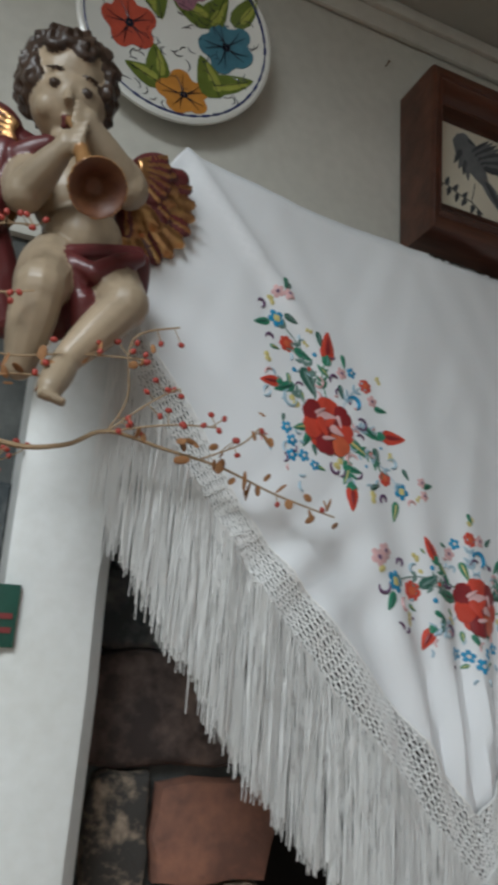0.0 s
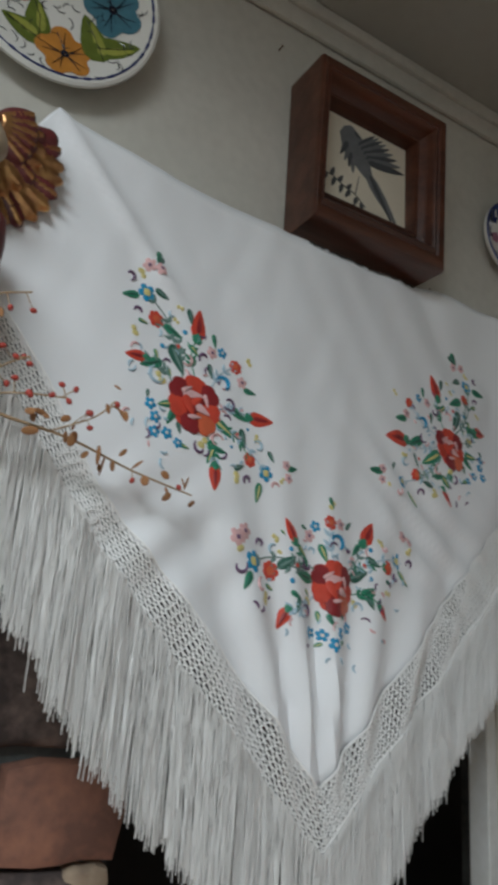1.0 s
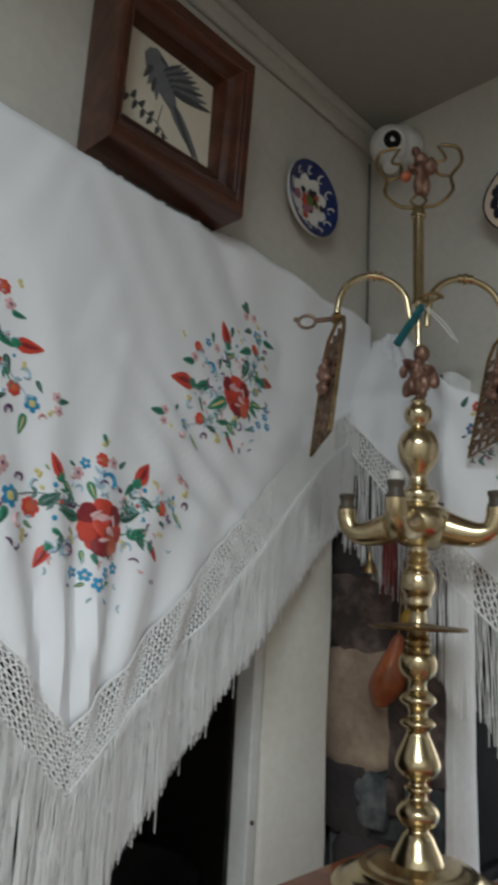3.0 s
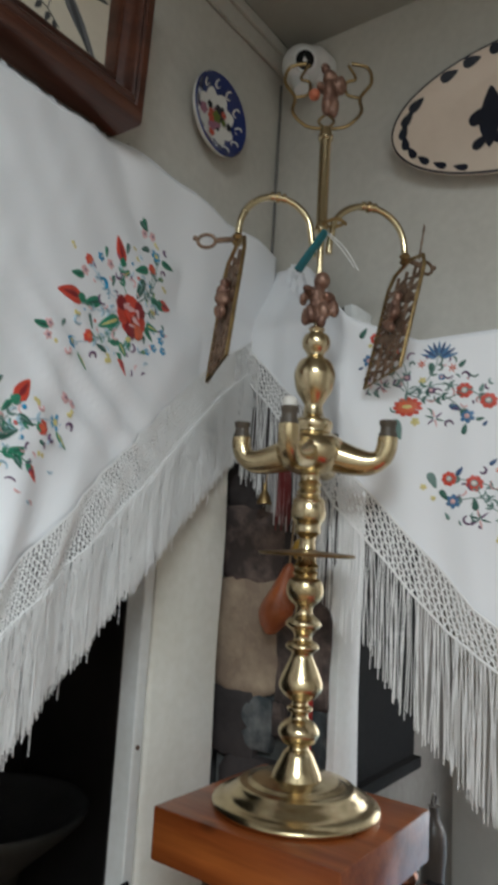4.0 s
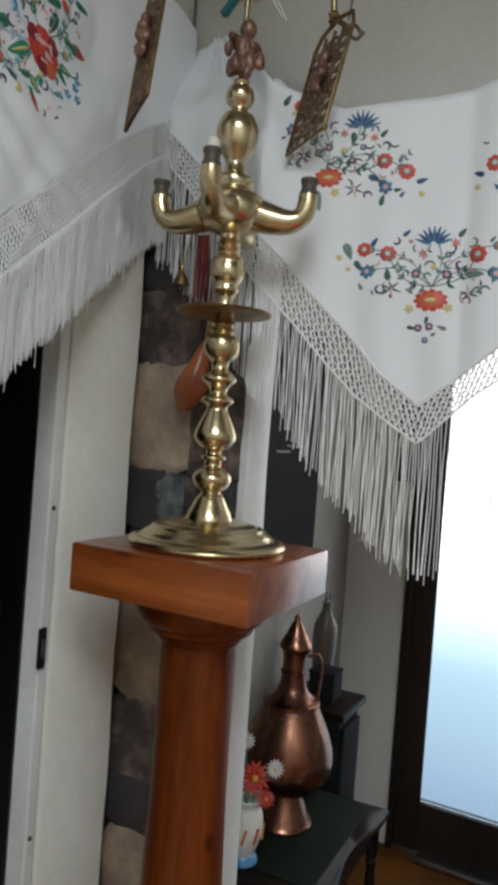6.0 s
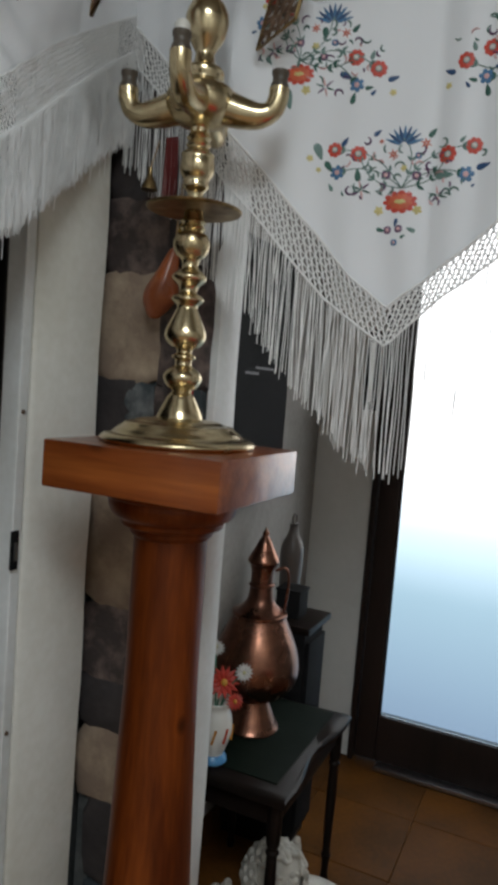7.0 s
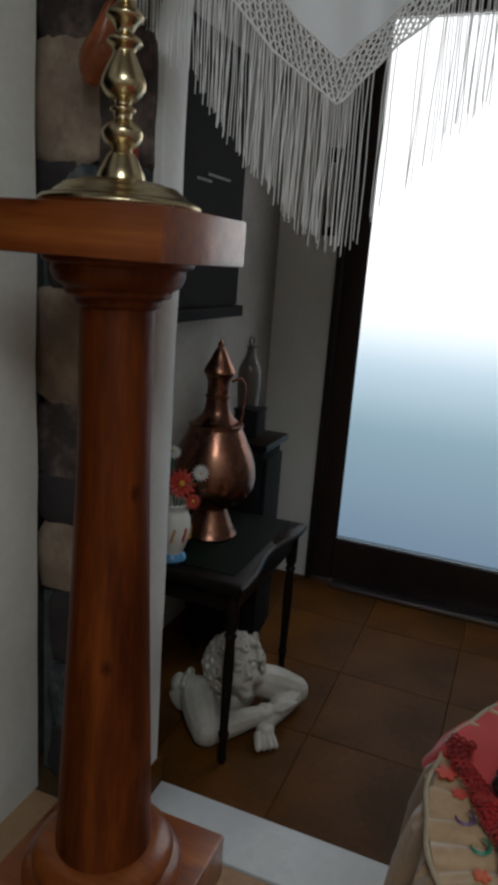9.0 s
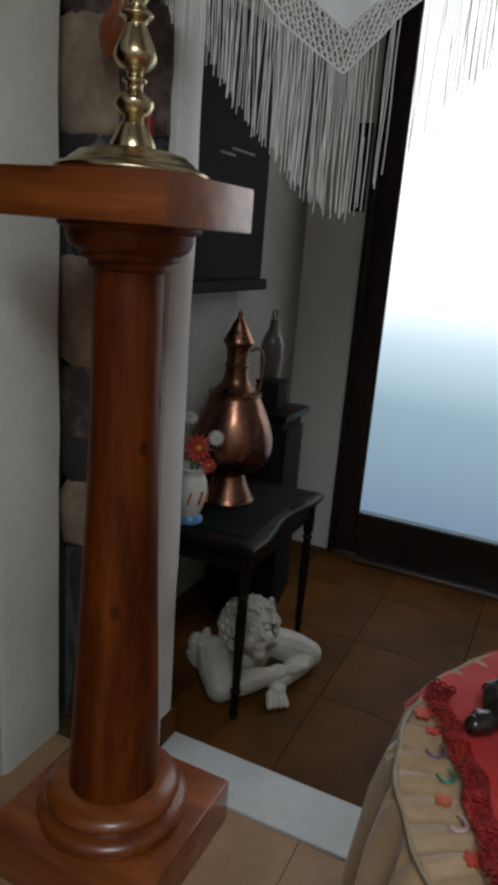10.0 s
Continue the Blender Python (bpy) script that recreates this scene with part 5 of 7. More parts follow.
def floral(ob, on, c, r):
    bm = bmesh.new()
    for k in range(90):
        a, b = 2 * math.pi * k / 90, 2 * math.pi * (k + 1) / 90
        s = 0.93
        tube([on(c[0] + r * s * math.cos(a), c[1] + r * s * math.sin(a)), on(c[0] + r * s * math.cos(b), c[1] + r * s * math.sin(b))], 0.0011 + 0.0012 * abs(math.sin(k * 1.7)) * (1 if 60 < k or k < 28 else 0.2), 5, bm)
    part("rim_band", bm, COBALT, ob, "cobalt rim line")
    for name, mat, x, z, s in (("red_flower", POPPY, -0.062, -0.010, 0.037), ("orange_flower", ORANGE, 0.020, -0.084, 0.036), ("blue_flower", TEAL, 0.070, 0.008, 0.038), ("mauve_flower", MAUVE, 0.0, 0.075, 0.036), ("red_flower", POPPY, -0.05, 0.075, 0.030)):
        bm = bmesh.new()
        for k in range(5):
            a = 2 * math.pi * k / 5 + x * 30
            patch(bm, on, (c[0] + x + 0.5 * s * math.cos(a), c[1] + z + 0.5 * s * math.sin(a)), petals(s * (0.50 + 0.06 * math.sin(7 * k)), 3, 0.14, a + 1.0, 6), 0.0012 + 0.0004 * k, 0, 0.0004)
            for o in (-0.2, 0.25):
                tube([on(c[0] + x + q * s * math.cos(a + o * q), c[1] + z + q * s * math.sin(a + o * q), 0.0052) for q in (0.18, 0.5, 0.82)], [0.0009, 0.0006, 0.0003], 4, bm, 1)
        for k in range(7):
            a = 0.9 * k
            patch(bm, on, (c[0] + x + 0.10 * s * math.cos(a), c[1] + z + 0.10 * s * math.sin(a)), petals(s * 0.07, 4, 0.1, 0, 4), 0.006, 1, 0.0004)
        part(name, bm, [mat, INK], ob)
    for x, z, dx, dz in ((-0.02, -0.05, -0.012, 0.045), (-0.035, -0.072, -0.045, 0.012), (0.052, -0.045, -0.028, 0.050), (0.085, -0.045, 0.045, 0.016), (0.02, 0.042, -0.05, 0.008), (0.05, 0.055, 0.02, 0.05), (-0.035, 0.045, 0.025, -0.055), (0.09, 0.065, 0.02, 0.04)):
        bm = bmesh.new()
        patch(bm, on, (c[0] + x, c[1] + z), leaf_shape(dx * 1.15, dz * 1.15, 0.55), 0.0012, 0, 0.0004)
        patch(bm, on, (c[0] + x + 0.1 * dz, c[1] + z - 0.1 * dx), leaf_shape(dx * 0.8, dz * 0.8, 0.28), 0.0022, 2, 0.0004)
        tube([on(c[0] + x - 0.6 * dx, c[1] + z - 0.6 * dz, 0.003), on(c[0] + x + 0.004, c[1] + z, 0.003), on(c[0] + x + 0.45 * dx, c[1] + z + 0.45 * dz, 0.003)], 0.0005, 4, bm, 1)
        part("leaf", bm, [OLIVE, INK, LIME], ob)
    bm = bmesh.new()
    rnd = random.Random(3)
    for k in range(95):
        a, d = rnd.uniform(0, 6.28), rnd.uniform(0.02, 0.118)
        arc_cord(bm, on, (c[0] + d * math.cos(a), c[1] + d * math.sin(a)), rnd.uniform(0.006, 0.014), rnd.uniform(0, 6), rnd.uniform(1, 2.4), 0.0005)
    part("brushwork", bm, INK, ob, "thin dark brush strokes")


def blue_white(ob, on, c, r):
    bm = bmesh.new()
    n = 72
    inner = [0.56 + 0.13 * abs(math.sin(2 * math.pi * k / n * 4)) for k in range(n)]
    a = [bm.verts.new(on(c[0] + 0.999 * r * math.cos(2 * math.pi * k / n), c[1] + 0.999 * r * math.sin(2 * math.pi * k / n), 0.001)) for k in range(n)]
    lip = [bm.verts.new(on(c[0] + 0.97 * r * math.cos(2 * math.pi * k / n), c[1] + 0.97 * r * math.sin(2 * math.pi * k / n), 0.002)) for k in range(n)]
    m = [bm.verts.new(on(c[0] + 0.85 * r * math.cos(2 * math.pi * k / n), c[1] + 0.85 * r * math.sin(2 * math.pi * k / n), 0.002)) for k in range(n)]
    b = [bm.verts.new(on(c[0] + inner[k] * r * math.cos(2 * math.pi * k / n), c[1] + inner[k] * r * math.sin(2 * math.pi * k / n), 0.002)) for k in range(n)]
    for p, q in ((a, lip), (lip, m), (m, b)):
        for k in range(n):
            bm.faces.new((p[k], p[(k + 1) % n], q[(k + 1) % n], q[k]))
    part("rim_band", bm, COBALT, ob, "cobalt blue rim")
    bm = bmesh.new()
    for k in range(11):
        a = 2 * math.pi * k / 11
        arc_cord(bm, on, (c[0] + 0.80 * r * math.cos(a), c[1] + 0.80 * r * math.sin(a)), 0.11 * r, a, 4.2, 0.0014)
    part("rim_scrolls", bm, PORCELAIN, ob, "white scrolls on the rim")
    rnd = random.Random(9)
    bm = bmesh.new()
    for k in range(34):
        a, d = rnd.uniform(0, 6.28), rnd.uniform(0.0, 0.50) * r
        patch(bm, on, (c[0] + d * math.cos(a), c[1] + d * math.sin(a)), petals(rnd.uniform(0.09, 0.18) * r, 5, 0.3, a, 4), 0.001 + 0.0002 * k, k % 4, 0.0003)
    part("bouquet", bm, [POPPY, OLIVE, MAUVE, INK], ob, "small painted bouquet")


def black_white(ob, on, c, r):
    bm = bmesh.new()
    n = 96
    for k in range(n):
        a, b = 2 * math.pi * k / n, 2 * math.pi * (k + 1) / n
        tube([on(c[0] + r * 0.985 * math.cos(a), c[1] + 0.45 * r * 0.985 * math.sin(a)), on(c[0] + r * 0.985 * math.cos(b), c[1] + 0.45 * r * 0.985 * math.sin(b))], 0.0022, 5, bm)
    part("rim_band", bm, INK, ob, "black rim line")
    bm = bmesh.new()
    for k in range(30):
        a = 2 * math.pi * (k + 0.3) / 30
        u, w = c[0] + 0.90 * r * math.cos(a), c[1] + 0.45 * r * 0.90 * math.sin(a)
        d = Vector((-math.sin(a) * r, 0.45 * r * math.cos(a))).normalized() * 0.030 + Vector((-math.cos(a), -0.45 * math.sin(a))) * 0.006
        if k % 7 != 3:
            patch(bm, on, (u, w), leaf_shape(d.x, d.y, 0.45), 0.001, 0, 0.0004)
    part("rim_leaves", bm, INK, ob, "painted leaf border")
    for s in (1, -1):
        bm = bmesh.new()
        for x, z, dx, dz in ((0.075, 0.01, 0.0, 0.050), (0.065, 0.000, 0.03, 0.018), (0.09, 0.002, -0.026, 0.018), (0.068, -0.035, 0.026, 0.006), (0.09, -0.035, -0.02, 0.014), (0.078, -0.018, 0.002, -0.05)):
            patch(bm, on, (c[0] + s * (0.078 + (x - 0.078) * 1.3), c[1] + z * 1.25), leaf_shape(s * dx * 1.4, dz * 1.4, 0.5), 0.001, 0, 0.0004)
        part("painted_flower", bm, INK, ob)
    bm = bmesh.new()
    for k in range(11):
        z = -0.05 + 0.010 * k
        for s in (1, -1):
            arc_cord(bm, on, (c[0] + s * 0.018, c[1] + z), 0.018, 1.57 - s * 1.57, s * 2.2, 0.0016)
    tube([on(c[0], c[1] - 0.055, 0.002), on(c[0], c[1] + 0.06, 0.002)], 0.0018, 5, bm)
    patch(bm, on, (c[0] + 0.03, c[1] + 0.045), petals(0.014, 5, 0.3, 0, 4), 0.001, 0, 0.0004)
    part("painted_fern", bm, INK, ob)


plate("wall_plate", "white plate painted with red, orange and blue flowers", (0.283, 2.305), 0.132, face_a_tilt, floral)
plate("wall_plate", "small plate with a cobalt rim and painted bouquet", (1.152, 2.272), 0.075, face_a, blue_white)
plate("wall_plate", "oval cream platter painted with black flowers and leaves", (0.435, 2.248), 0.252, face_b, black_white, 0.45, MAJOLICA)

# ---------------------------------------------------------------- dome camera and its cable
dome = thing("security_camera", "white plastic dome camera under the ceiling corner", "camera", "", (1.325, 0.895, 2.46))
bm = bmesh.new()
blob(bm, (1.332, 0.882, 2.462), (0.041, 0.041, 0.041), None, 0, 0, 28, 18)
part("ball", bm, PLASTIC, dome)
aim = Vector((-0.70, -0.62, -0.30)).normalized()
o = Vector((1.332, 0.882, 2.462))
part("lens", tube([o + aim * 0.032, o + aim * 0.0405], [0.019, 0.018], 28), BLACK, dome, "black round lens window")
part("lens_ring", tube([o + aim * 0.028, o + aim * 0.0385], [0.025, 0.0225], 28), PLASTIC, dome)
part("mount", tube([(1.336, 0.876, 2.472), (1.352, 0.872, 2.474), (1.3845, 0.870, 2.475)], [0.033, 0.038, 0.039], 36), PLASTIC, dome)
part("bracket", tube([o + Vector((0, 0, -0.02)), o + Vector((-0.012, -0.012, -0.062))], [0.022, 0.016], 20), PLASTIC, dome)
cable = thing("cable", "thin grey cable running down the room corner", "cable", "", (1.376, 0.956, 2.2))
part("sheath", tube([(1.37 + 0.001 * math.sin(k), 0.9565, 2.47 - 0.04 * k) for k in range(14)], 0.0028, 6), colour("grey_cable", (0.16, 0.155, 0.145)), cable)
for nm, x, z in (("nail", 0.281, 2.052), ("nail", 0.955, 2.113), ("nail", 0.633, 2.435), ("nail", 0.452, 2.058)):
    nl = thing(nm, "small dark nail driven into the wall", "nail", "nails in the wall", (x, WALL_A, z))
    part("head", tube([(x, WALL_A + 0.004, z), (x, WALL_A - 0.009, z + 0.001), (x, WALL_A - 0.010, z + 0.001)], [0.0012, 0.0012, 0.0026], 8), BRONZE, nl)
    if z < 2.1 and x < 0.3:
        part("hook", tube(smooth_path([(x, WALL_A - 0.009, z), (x + 0.004, WALL_A - 0.03, z + 0.008), (x + 0.010, WALL_A - 0.03, z + 0.016)], 4), 0.0011, 6), BRONZE, nl)

# ---------------------------------------------------------------- lamp ornaments
AXV = Vector(AX)


def on_lamp(across, away, z):
    return AXV + ACROSS * across + AWAY * away + Vector((0, 0, z))


PUTTO = material("painted_bronze_ornament", (0.34, 0.20, 0.14), 0.45, 0.5, (0.14, 0.07, 0.05), 50, 0.6, 0.2, 200)
bm = bmesh.new()
for a, w, z, r in ((0.004, -0.004, 1.893, (0.010, 0.010, 0.012)), (0.0, 0, 1.868, (0.012, 0.010, 0.018)), (-0.016, -0.004, 1.878, (0.012, 0.006, 0.006)), (0.018, -0.004, 1.868, (0.012, 0.006, 0.007)), (0.010, -0.006, 1.848, (0.009, 0.008, 0.012)), (-0.010, -0.006, 1.842, (0.009, 0.008, 0.012)), (-0.018, -0.004, 1.838, (0.007, 0.007, 0.011)), (0.026, -0.003, 1.852, (0.006, 0.006, 0.012)), (0.006, -0.007, 1.832, (0.006, 0.006, 0.011)), (-0.024, 0, 1.866, (0.008, 0.005, 0.008))):
    blob(bm, on_lamp(a * 0.9, w, z), [q * 1.22 for q in r], None, 0, 0.003, 14, 10)
part("ornament", sculpt(bm, 0.0014), PUTTO, lamp, "small cast figure ornament")
bm = bmesh.new()
for side in (1, -1):
    tube(smooth_path([on_lamp(0, 0, 2.138), on_lamp(side * 0.03, 0, 2.142), on_lamp(side * 0.052, 0, 2.165), on_lamp(side * 0.05, 0, 2.19), on_lamp(side * 0.066, 0, 2.215), on_lamp(side * 0.06, 0, 2.24), on_lamp(side * 0.035, 0, 2.247)], 6), 0.0028, 8, bm)
    tube(smooth_path([on_lamp(side * 0.05, 0, 2.19), on_lamp(side * 0.03, 0, 2.195), on_lamp(side * 0.028, 0, 2.215), on_lamp(side * 0.042, 0, 2.222), on_lamp(side * 0.03, 0, 2.245)], 5), 0.0024, 8, bm)
    tube(smooth_path([on_lamp(0, 0, 2.138), on_lamp(side * 0.012, 0, 2.15), on_lamp(0, 0, 2.163)], 5), 0.0022, 8, bm)
part("finial_scroll", bm, OLD_BRASS, lamp, "scrolled wire finial")
bm = bmesh.new()
for a, z, r in ((0.0, 2.175, (0.008, 0.008, 0.016)), (0.006, 2.195, (0.012, 0.009, 0.016)), (0.002, 2.218, (0.009, 0.009, 0.011)), (-0.010, 2.200, (0.012, 0.006, 0.006)), (0.020, 2.205, (0.010, 0.006, 0.012)), (-0.006, 2.232, (0.007, 0.006, 0.006)), (0.012, 2.168, (0.006, 0.006, 0.014))):
    blob(bm, on_lamp(a * 0.9, -0.008, z), [q * 1.22 for q in r], None, 0, 0.003, 14, 10)
part("ornament", sculpt(bm, 0.0014), PUTTO, lamp, "small cast figure on the finial")
bm = bmesh.new()
blob(bm, on_lamp(-0.020, -0.012, 2.186), (0.010, 0.008, 0.009), None, 0, 0.002, 12, 8)
part("rag_knot", bm, colour("orange_rag", (0.50, 0.14, 0.07)), lamp, "faded orange knot of cloth")
bm = tube([on_lamp(0.018 + 0.017 * math.cos(k * math.pi / 9), 0.010 * math.sin(k * math.pi / 9) - 0.006, 1.983 + 0.002 * math.sin(k)) for k in range(19)], 0.0026, 8)
part("carrying_ring", bm, OLD_BRASS, lamp)
tag = part("ribbon", tube([on_lamp(0.006, -0.008, 1.968), on_lamp(-0.012, -0.012, 1.938), on_lamp(-0.032, -0.012, 1.905)], [0.006, 0.006, 0.0065], 4), colour("teal_ribbon", (0.01, 0.13, 0.15)), lamp, "teal paper tag")
bm = tube(smooth_path([on_lamp(0.008, -0.01, 1.965), on_lamp(0.03, -0.012, 1.94), on_lamp(0.05, -0.012, 1.912)], 5), 0.0007, 5)
tube(smooth_path([on_lamp(0.012, -0.01, 1.965), on_lamp(0.038, -0.012, 1.938), on_lamp(0.056, -0.012, 1.908)], 5), 0.0007, 5, bm)
part("string", bm, THREAD, lamp, "white string loop")


def reflector(side):
    """A pierced brass shade that hangs from an arm's end."""
    d = (ACROSS * side + AWAY * 0.3 * side).normalized()
    top = AXV + d * (0.135 if side > 0 else 0.126) + Vector((0, 0, 1.941 if side > 0 else 1.932))
    wide = (ACROSS * (0.62 if side > 0 else 0.42) - AWAY * 0.80 + Vector((0, 0, 0.30))).normalized()
    down = Vector((0, 0, -1)) + ACROSS * (-0.20 if side > 0 else -0.10)
    at = lambda u, w: top + wide * (u + (0.012 if side > 0 else 0.0)) + down * w
    out = [(0.0, 0.0), (0.030, 0.010), (0.038, 0.030), (0.038, 0.185), (-0.038, 0.185), (-0.038, 0.030), (-0.030, 0.010), (0.0, 0.0)]
    bm = tube([at(*q) for q in out], 0.0032, 6)
    thing_part = part("shade_frame", bm, OLD_BRASS, lamp, "pierced brass shade plate")
    bm = bmesh.new()
    for k in range(8):
        w = 0.035 + 0.018 * k
        half = 0.037
        tube([at(-half, w), at(0, w + 0.014), at(half, w)], 0.0026, 5, bm)
        tube([at(-half, w + 0.012), at(0, w - 0.004), at(half, w + 0.012)], 0.0022, 5, bm)
    for u in (-0.018, 0.0, 0.018):
        tube([at(u, 0.02), at(u, 0.184)], 0.0028, 5, bm)
    nrm = wide.cross(down).normalized()
    for u, w in ((0, 0.05), (0, 0.09), (0, 0.13), (0.018, 0.07), (-0.018, 0.07), (0.018, 0.115), (-0.018, 0.115)):
        tube([at(u, w) - nrm * 0.002, at(u, w) + nrm * 0.002], 0.010, 8, bm)
    part("fretwork", bm, BRONZE, thing_part)
    bm = bmesh.new()
    f = -AWAY * 0.6 - ACROSS * 0.55
    for u, w, r in ((0, 0.075, 0.0075), (0.004, 0.090, 0.009), (-0.004, 0.104, 0.0075), (0, 0.062, 0.006), (0.007, 0.112, 0.006), (-0.006, 0.082, 0.006)):
        blob(bm, at(u, w) + f * 0.014, (r * 1.15, r * 1.15, r * 1.35), None, 0, 0.005, 14, 10)
    part("ornament", sculpt(bm, 0.0013), PUTTO, thing_part, "cast figure on the shade")
    e = top + Vector((0, 0, 0.008))
    out = -ACROSS if side < 0 else (ACROSS * 0.8 + AWAY * 0.5)
    ring = [e + out * (0.045 + 0.013 * math.cos(k * math.pi / 8)) + Vector((0, 0, 0.010 * math.sin(k * math.pi / 8) - 0.004)) for k in range(17)]
    bm = tube(ring, 0.0026, 8)
    tube([e + out * 0.004, e + out * 0.033 + Vector((0, 0, -0.003))], 0.0042, 8, bm)
    blob(bm, e + out * 0.062, (0.004, 0.004, 0.004), None, 0, 0, 10, 6)
    part("snuffer_ring", bm, BRONZE, thing_part)
    if side > 0:
        part("chain", tube([e + out * (0.03 + 0.010 * k / 6) + Vector((0, 0, 0.006 + 0.010 * k)) for k in range(7)], [0.0012, 0.0022] * 3 + [0.0012], 6), BRONZE, thing_part)


reflector(1)
reflector(-1)

# ---------------------------------------------------------------- white post, figure and dried twigs
plaster_strip("wall_north_post", 0.168, 0.262, 0.858, WALL_A + 0.012, 0, 1.93, PAINT, 21)
SKIN = material("aged_ivory_paint", (0.43, 0.325, 0.22), 0.45, 0, (0.27, 0.21, 0.145), 14, 0.5, 0.05, 80, coat=0.08)
HAIR = material("brown_paint", (0.060, 0.034, 0.022), 0.4, 0, (0.035, 0.02, 0.014), 30, 0.5, 0.3, 120)
WINE = material("wine_red_paint", (0.125, 0.024, 0.024), 0.38, 0, (0.10, 0.018, 0.02), 20, 0.5, 0.1, 100, coat=0.12)
GILT = material("worn_gilding", (0.72, 0.42, 0.17), 0.32, 0.9, (0.24, 0.09, 0.05), 35, 0.5, 0.3, 120)
rnd = random.Random(12)
bm = bmesh.new()
# body, limbs
blob(bm, (0.170, 0.780, 1.925), (0.037, 0.034, 0.042), None, 0, 0, 20, 14)
blob(bm, (0.184, 0.772, 1.880), (0.036, 0.034, 0.034), None, 0, 0, 20, 14)
limb(bm, (0.163, 0.782, 1.950), (0.153, 0.772, 1.990), 0.020, 0.020)
# head, cheeks, nose, chin; the head bows towards the room
before = set(bm.verts)
blob(bm, (0.153, 0.768, 2.014), (0.038, 0.040, 0.044), None, 0, 0, 26, 18)
blob(bm, (0.154, 0.747, 1.992), (0.033, 0.028, 0.034), None, 0, 0, 22, 15)
for x, z in ((0.138, 1.984), (0.170, 1.986)):
    blob(bm, (x, 0.733, z), (0.0125, 0.0105, 0.0125), None, 0, 0, 16, 10)
tube([(0.152, 0.727, 2.008), (0.152, 0.719, 1.997), (0.1525, 0.713, 1.9895)], [0.0030, 0.0036, 0.0048], 10, bm, 0)
blob(bm, (0.156, 0.733, 1.962), (0.013, 0.011, 0.010), None, 0, 0, 14, 9)
blob(bm, (0.155, 0.718, 1.976), (0.0072, 0.0045, 0.0034), None, 2, 0, 12, 7)
blob(bm, (0.155, 0.719, 1.970), (0.0060, 0.0045, 0.0034), None, 2, 0, 12, 7)
for x in (0.1385, 0.1675):
    blob(bm, (x, 0.7275, 2.0035), (0.0075, 0.0045, 0.0055), None, 0, 0, 14, 9)
    blob(bm, (x, 0.7228, 2.0030), (0.0044, 0.0030, 0.0038), None, 1, 0, 12, 8)
    tube([(x - 0.009, 0.731, 2.015), (x, 0.7265, 2.0185), (x + 0.009, 0.731, 2.015)], 0.0014, 6, bm, 1)
BOW = Matrix.Translation((0.151, 0.768, 2.015)) @ Matrix.Rotation(radians(27), 4, "X") @ Matrix.Translation((-0.153, -0.768, -2.000))


def bow(old):
    for v in bm.verts:
        if v not in old:
            v.co = BOW @ v.co


bow(before)
# arms and fingers
limb(bm, (0.133, 0.768, 1.938), (0.127, 0.738, 1.890), 0.019, 0.018)
limb(bm, (0.127, 0.738, 1.890), (0.150, 0.704, 1.917), 0.016, 0.0095)
limb(bm, (0.200, 0.768, 1.958), (0.214, 0.738, 1.922), 0.020, 0.018)
limb(bm, (0.214, 0.738, 1.922), (0.170, 0.708, 1.950), 0.016, 0.0095)
blob(bm, (0.153, 0.701, 1.922), (0.010, 0.009, 0.013), None, 0, 0, 12, 8)
blob(bm, (0.167, 0.706, 1.953), (0.010, 0.009, 0.012), None, 0, 0, 12, 8)
for k in range(4):
    limb(bm, (0.152 + 0.002 * k, 0.698, 1.918 + 0.006 * k), (0.163 + 0.001 * k, 0.692, 1.922 + 0.006 * k), 0.0036, 0.003)
    limb(bm, (0.166 - 0.001 * k, 0.703, 1.944 + 0.006 * k), (0.155 + 0.0005 * k, 0.699, 1.944 + 0.006 * k), 0.0036, 0.003)
# legs and foot
limb(bm, (0.160, 0.766, 1.852), (0.150, 0.712, 1.796), 0.023, 0.021)
limb(bm, (0.150, 0.712, 1.796), (0.145, 0.728, 1.735), 0.020, 0.012)
limb(bm, (0.206, 0.766, 1.848), (0.218, 0.712, 1.798), 0.023, 0.020)
limb(bm, (0.218, 0.712, 1.798), (0.176, 0.704, 1.738), 0.018, 0.011)
limb(bm, (0.176, 0.704, 1.736), (0.166, 0.686, 1.708), 0.011, 0.010)
for k in range(4):
    blob(bm, (0.160 + 0.005 * k, 0.680, 1.700 - 0.001 * k), (0.0034, 0.006, 0.0034), None, 0, 0, 10, 6)
# curls
before = set(bm.verts)
for k in range(96):
    a, e = k * 2.39996, math.asin(-0.72 + 1.70 * (k + 0.5) / 96)
    d = Vector((math.cos(a) * math.cos(e), math.sin(a) * math.cos(e), math.sin(e)))
    if d.y < -0.22 and d.z < 0.60 and abs(d.x) < 0.74:
        continue
    q = Vector((0.153, 0.768, 2.012)) + Vector((d.x * 0.037, d.y * 0.041, d.z * 0.041))
    curl(bm, q, d, rnd.uniform(0.009, 0.012), rnd.uniform(0.0042, 0.0056), 1.25, 1, rnd.choice((-1, 1)))
bow(before)
# horn
tube([(0.154, 0.730, 1.968), (0.160, 0.704, 1.940), (0.165, 0.695, 1.915), (0.170, 0.688, 1.894), (0.174, 0.681, 1.878)], [0.0035, 0.0045, 0.006, 0.008, 0.011], 20, bm, 4)
axis = Vector((0.004, -0.030, -0.022)).normalized()
across = axis.cross(Vector((1, 0, 0))).normalized()
upright = axis.cross(across)
rings = []
